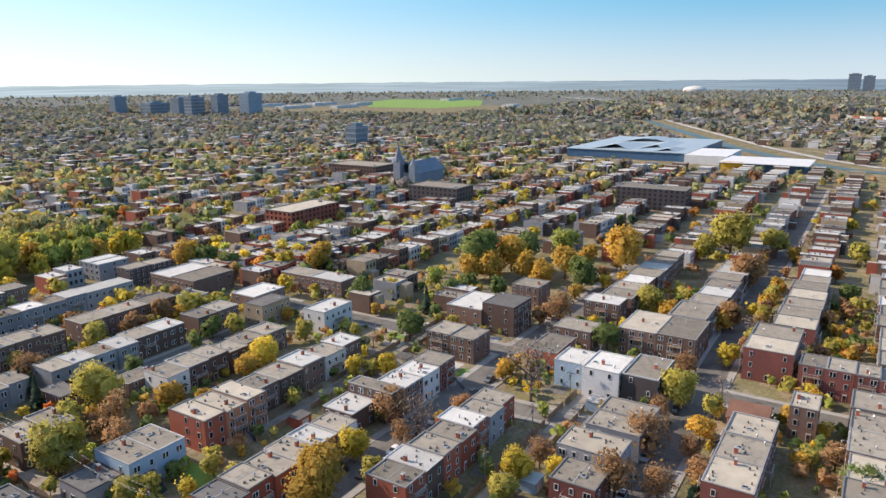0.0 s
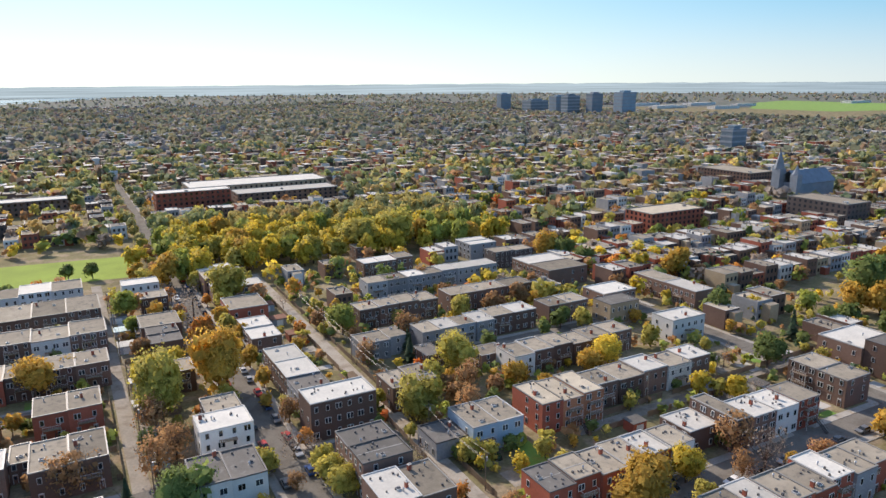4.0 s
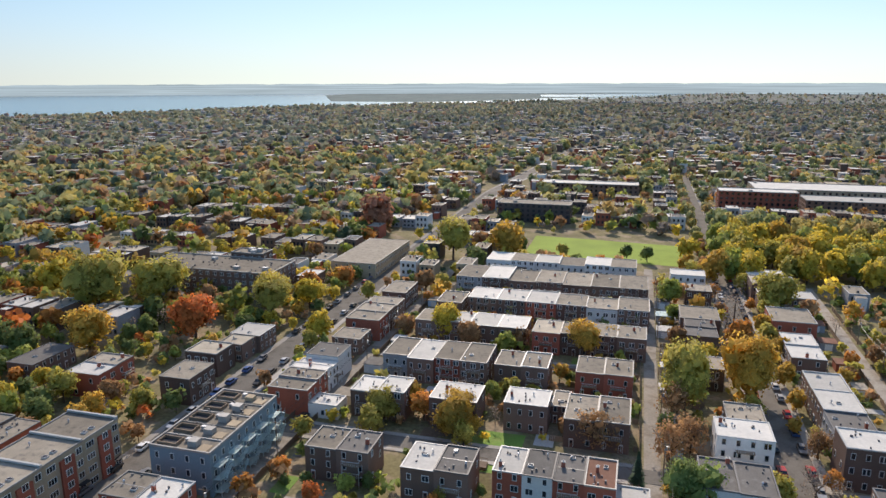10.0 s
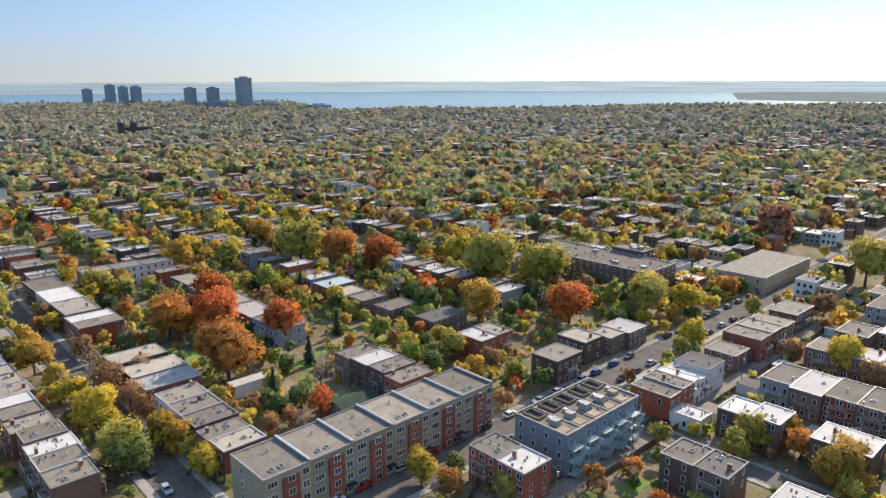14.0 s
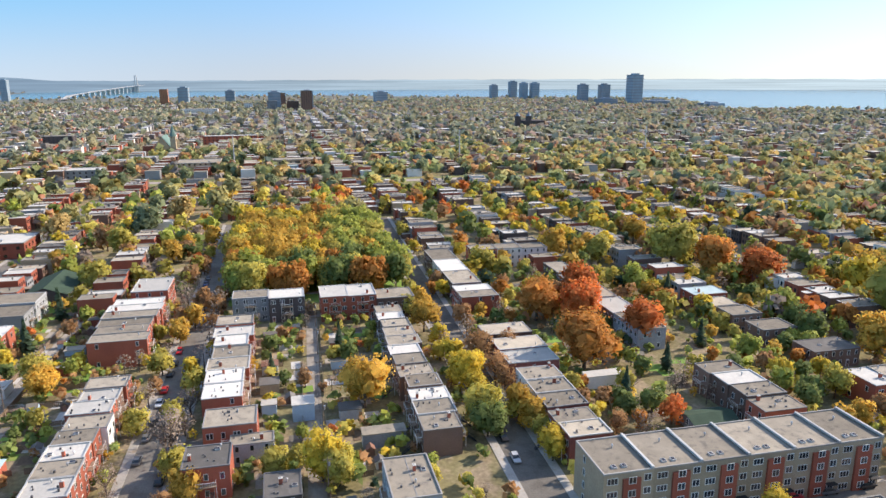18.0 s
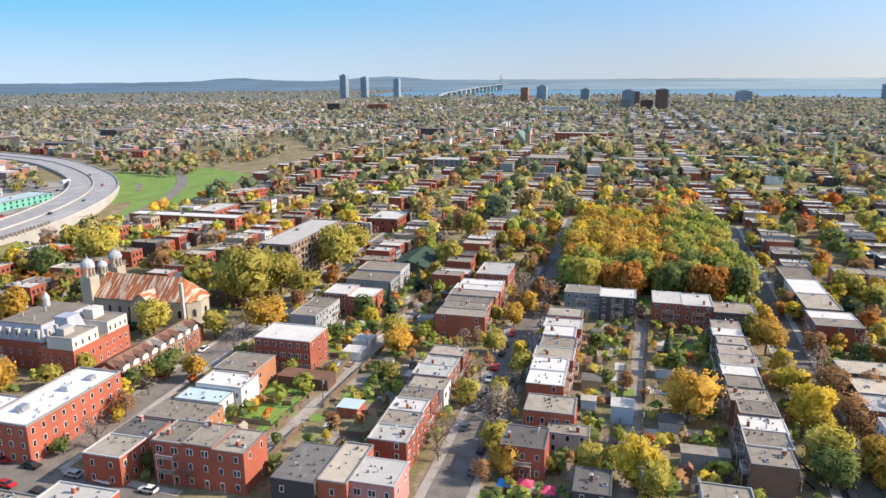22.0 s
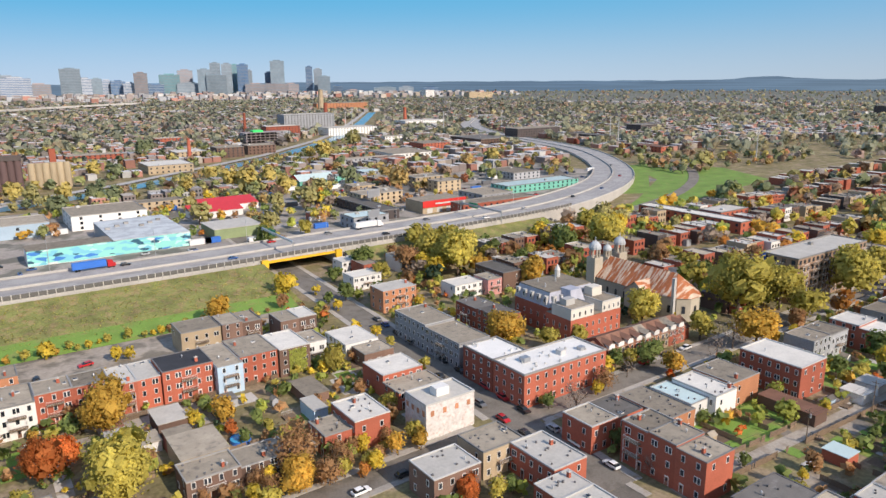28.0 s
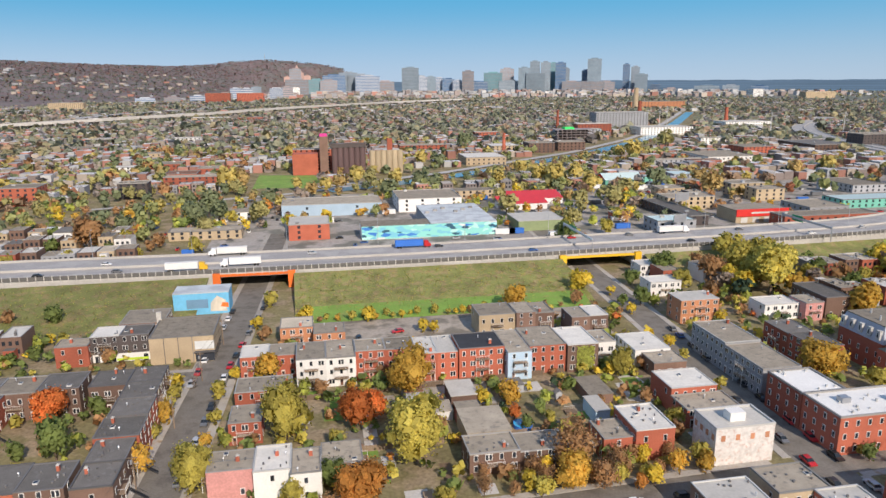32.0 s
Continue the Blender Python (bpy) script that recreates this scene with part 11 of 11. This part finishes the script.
def crowns(name, px, py, leaf, mix, quads_each, rad, label):
    n = len(px)
    if n == 0:
        return
    R = FR.uniform(rad[0], rad[1], n)
    keys = FR.choice(len(LEAF_KEYS), n, p=mix)
    d = FR.normal(size=(n, quads_each, 3))
    d[..., 2] += 0.3
    d /= np.linalg.norm(d, axis=2, keepdims=True)
    q = FR.uniform(0.55, 1.0, (n, quads_each, 1))
    lobe = FR.normal(size=(n, 4, 3)) * 0.26
    pick = FR.randint(0, 4, (n, quads_each))
    c = d * q * 0.72 + np.take_along_axis(lobe, pick[..., None], 1)
    nr = d + FR.normal(size=d.shape) * 0.7
    nr /= np.linalg.norm(nr, axis=2, keepdims=True)
    t = np.cross(nr, FR.normal(size=d.shape))
    t /= np.linalg.norm(t, axis=2, keepdims=True) + 1e-9
    b = np.cross(nr, t)
    s = (0.46 if quads_each > 15 else 0.62) * (16 / quads_each) ** 0.5
    s = s * FR.uniform(0.7, 1.2, (n, quads_each, 1))
    corner = np.stack([c - s * t - 0.7 * s * b, c + 0.8 * s * t - s * b, c + s * t + 0.7 * s * b, c - 0.7 * s * t + s * b], 2)
    corner = corner * R[:, None, None, None]
    corner[..., 2] = np.maximum(corner[..., 2] * 0.95 + (R * 1.25)[:, None, None], 0.1)
    corner[..., 0] += px[:, None, None]
    corner[..., 1] += py[:, None, None]
    quads = np.arange(n * quads_each * 4).reshape(-1, 4)
    mid = corner.mean(2) - np.stack([px, py, R * 1.0], 1)[:, None, :]
    mid /= np.linalg.norm(mid, axis=2, keepdims=True) + 1e-9
    mid[..., 2] += 0.6
    mid /= np.linalg.norm(mid, axis=2, keepdims=True) + 1e-9
    return bulk(name, corner.reshape(-1, 3), quads, np.repeat(keys, quads_each), [leaf[k] for k in LEAF_KEYS], label, "trees", mid.reshape(-1, 3))


def between(y0, step, depth, over=0.0):
    """Keeps trees off the rows of houses that start at y0, but for a share that hangs over them."""
    return lambda x, y: ((y - y0) % step > depth + 0.5) | (FR.rand(len(y)) < over)


#       G     L     Y     K     O     A     R     N     E     B
MIXN = [0.14, 0.15, 0.10, 0.17, 0.06, 0.09, 0.01, 0.17, 0.02, 0.09]
MIXW = [0.15, 0.15, 0.11, 0.20, 0.08, 0.11, 0.02, 0.12, 0.02, 0.04]
MIXS = [0.15, 0.17, 0.06, 0.20, 0.05, 0.08, 0.02, 0.16, 0.02, 0.09]
FAR_TREES = [
    ("street_trees", 6000, -150, 1000, 200, 1000, 280, 900, MIXN, 18, (2.0, 4.6), "autumn trees among the rows of houses", 2.0, 1.0, between(230, 36, 12, 0.5)),
    ("street_trees", 2200, 90, 1000, -420, 230, 262, 900, MIXN, 22, (2.0, 4.2), "autumn trees among the rows of houses", 2.0, 1.0, between(-434, 30, 12)),
    ("street_trees", 6600, -950, -150, 60, 950, 262, 900, MIXW, 24, (2.4, 5.6), "dense green and gold trees over the low houses", 2.0, 1.0, between(70, 43, 13, 0.4)),
    ("street_trees", 2600, -950, -130, -330, 60, 290, 900, MIXS, 22, (2.4, 5.4), "autumn trees along the streets", 2.0, 1.0, between(-330, 42, 13)),
    ("park_trees", 2900, -900, 700, -900, -400, 400, 900, MIXS, 22, (2.0, 4.4), "autumn trees round the canal and the works"),
    ("distant_trees", 34000, -400, 2600, -500, 2600, 900, 2600, MIXN, 5, (2.2, 4.8), "distant autumn trees", 2.0, 1.0, between(-500, 32, 12, 0.5)),
    ("distant_trees", 34000, -2600, -400, -1500, 2600, 900, 2700, MIXW, 5, (2.2, 5.0), "distant woods and street trees", 2.0, 1.0, lambda x, y: ((y > 150) | (FR.rand(len(x)) < 0.45)) & between(-2400, 32, 12, 0.35)(x, y)),
    ("distant_trees", 26000, -1800, 1800, -3000, -900, 900, 3000, MIXS, 5, (2.2, 4.8), "distant autumn trees"),
    ("distant_woods", 16000, -4900, 4900, -4900, 4900, 2500, 4900, MIXN, 5, (3.0, 5.0), "distant woods"),
]
FAR_TREES.append(("distant_woods", 2600, 1550, 2800, -150, 800, 1500, 2900, MIXS, 6, (5, 8.5), "hazy woods beyond the railway yard"))
FAR_TREES.append(("shrubs", 9500, -330, 300, -260, 330, 95, 330, [0.34, 0.18, 0.06, 0.16, 0.01, 0.03, 0.02, 0.18, 0.02, 0.0], 18, (0.8, 2.2), "shrubs and hedges in the back yards", 0.6))
for row_ in FAR_TREES:
    far_trees(*row_)


# open ground between the far canal and the railway yard
EAST_OPEN = np.array([(1200, -250), (1010, 60), (1330, 300), (1750, 520), (2500, 760), (2100, 330), (1700, -60), (1500, -300)])


def clumps(name, count, x0, x1, y0, y1, rmin, rmax, leaf, mix, each, spread, rad, quads_each, label):
    """Woods and park groups: large crowns standing close together, each group of one mood of colour."""
    xs, ys = [], []
    for _ in range(count):
        cx, cy = FR.uniform(x0, x1), FR.uniform(y0, y1)
        if not rmin < math.hypot(cx, cy) < rmax:
            continue
        n, a, w = FR.randint(each[0], each[1]), FR.uniform(0, 3.14), FR.uniform(spread[0], spread[1])
        u, v = FR.normal(size=n) * w, FR.normal(size=n) * w * 0.4
        xs.append(cx + u * math.cos(a) - v * math.sin(a))
        ys.append(cy + u * math.sin(a) + v * math.cos(a))
    px, py = np.concatenate(xs), np.concatenate(ys)
    ok = free(px, py, 3.0) & ~inside(px, py, EAST_OPEN)
    crowns(name, px[ok], py[ok], leaf, mix, quads_each, rad, label)


MIXP = [0.22, 0.24, 0.08, 0.26, 0.05, 0.08, 0.01, 0.05, 0.01, 0.0]
clumps("wood_groups", 80, -150, 1000, 260, 1000, 450, 1000, HALFHAZE_LEAF, MIXP, (6, 26), (12, 34), (3.6, 6.2), 26, "groups of tall trees among the houses")
clumps("wood_groups", 80, -1000, -150, 90, 1000, 430, 1000, HALFHAZE_LEAF, MIXP, (6, 28), (12, 36), (3.6, 6.2), 26, "groups of tall trees among the houses")
clumps("wood_groups", 26, -400, 500, -1000, -560, 600, 1000, HALFHAZE_LEAF, MIXP, (6, 24), (12, 34), (3.4, 5.8), 24, "groups of tall trees round the works")
clumps("distant_woods", 260, -500, 2900, -400, 2900, 950, 2900, HAZE_LEAF, MIXP, (14, 60), (30, 110), (4.0, 7.0), 16, "distant woods in long groups")
clumps("distant_woods", 190, -2700, -300, -900, 2300, 950, 2700, HAZE_LEAF, MIXP, (14, 60), (30, 110), (4.0, 7.0), 16, "distant woods in long groups")
clumps("distant_woods", 150, -1600, 1500, -3300, -900, 950, 3300, HAZE_LEAF, MIXP, (10, 50), (25, 90), (3.6, 6.4), 14, "distant woods in long groups")

# weeds and low bushes on the highway banks
WN = 9000
wx = np.concatenate([FR.uniform(-112, 10, WN // 2), FR.uniform(48, 260, WN // 2)])
wy = FR.uniform(-304, -258, WN)
wz = np.clip((-262 - wy) / 44 * 6.55, 0.05, 6.6)
c = np.stack([wx, wy, wz + 0.1], 1)
d = FR.normal(size=(WN, 3, 3))
d /= np.linalg.norm(d, axis=2, keepdims=True)
t = np.cross(d, FR.normal(size=d.shape))
t /= np.linalg.norm(t, axis=2, keepdims=True)
b = np.cross(d, t)
s_ = FR.uniform(0.06, 0.17, (WN, 1, 1))
m_ = c[:, None, :] + FR.normal(size=d.shape) * 0.25
v = np.stack([m_ - s_ * t - s_ * b, m_ + s_ * t - s_ * b, m_ + s_ * t + s_ * b, m_ - s_ * t + s_ * b], 2).reshape(-1, 3)
bulk("weeds", v, np.arange(len(v)).reshape(-1, 4), np.repeat(FR.choice(4, WN, p=(0.4, 0.25, 0.25, 0.1)), 3), [LEAF["K"], LEAF["N"], LEAF["L"], LEAF["G"]], "weeds and low bushes on the highway bank", "weeds", np.tile((0.0, 0.0, 1.0), (len(v) // 4, 1)))

# low land and hills on the horizon, their haze put in as emission
M_BACK = mat("glowing_haze", (0.03, 0.035, 0.04), 1.0, var=0.08, fine=0.02, coarse=0.002, spec=0.0)


def haze_emission(m, away, sunward):
    """Emission standing in for haze over far land: paler towards the sun, in thin level streaks."""
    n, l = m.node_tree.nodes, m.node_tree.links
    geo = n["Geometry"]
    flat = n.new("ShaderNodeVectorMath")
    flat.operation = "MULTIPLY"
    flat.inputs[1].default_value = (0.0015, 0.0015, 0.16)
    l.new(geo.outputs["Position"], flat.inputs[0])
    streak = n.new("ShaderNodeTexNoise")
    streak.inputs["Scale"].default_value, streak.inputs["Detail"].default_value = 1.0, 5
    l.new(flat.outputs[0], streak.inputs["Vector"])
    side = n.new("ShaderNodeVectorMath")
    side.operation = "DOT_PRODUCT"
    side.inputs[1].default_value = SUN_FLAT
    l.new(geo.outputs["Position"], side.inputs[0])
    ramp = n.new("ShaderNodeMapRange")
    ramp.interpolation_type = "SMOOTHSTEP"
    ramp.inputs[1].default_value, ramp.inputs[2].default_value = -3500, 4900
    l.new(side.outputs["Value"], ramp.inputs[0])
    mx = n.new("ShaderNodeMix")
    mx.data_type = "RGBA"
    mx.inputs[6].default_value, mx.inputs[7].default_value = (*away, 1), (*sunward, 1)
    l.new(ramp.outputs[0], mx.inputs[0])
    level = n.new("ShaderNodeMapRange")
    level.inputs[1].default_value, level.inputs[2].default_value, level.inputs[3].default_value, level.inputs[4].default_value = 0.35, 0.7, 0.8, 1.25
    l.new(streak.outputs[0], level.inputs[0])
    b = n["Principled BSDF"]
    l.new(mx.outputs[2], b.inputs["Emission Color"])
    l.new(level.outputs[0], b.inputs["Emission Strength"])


haze_emission(M_BACK, (0.085, 0.14, 0.215), (0.36, 0.43, 0.47))


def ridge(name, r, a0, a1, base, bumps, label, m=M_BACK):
    """A long low ridge far away; angles counter-clockwise from +y, in degrees."""
    s = Solid()
    n = max(2, int(abs(a1 - a0) / 1.0))
    prev = None
    for i in range(n + 1):
        a = a0 + (a1 - a0) * i / n
        h = base + sum(k * math.exp(-((a - c) / w) ** 2) for c, w, k in bumps) + 3 * math.sin(a * 2.1) * math.sin(a * 0.7)
        p = (-r * math.sin(radians(a)), r * math.cos(radians(a)))
        if prev:
            s.poly([(prev[0], prev[1], -1), (p[0], p[1], -1), (p[0], p[1], h), (prev[0], prev[1], prev[2])])
            s.poly([(prev[0], prev[1], prev[2]), (p[0], p[1], h), (p[0] * 1.01, p[1] * 1.01, h - 5), (prev[0] * 1.01, prev[1] * 1.01, prev[2] - 5)])
        prev = (p[0], p[1], h)
    return setting(name, s, m, label, "backdrop")


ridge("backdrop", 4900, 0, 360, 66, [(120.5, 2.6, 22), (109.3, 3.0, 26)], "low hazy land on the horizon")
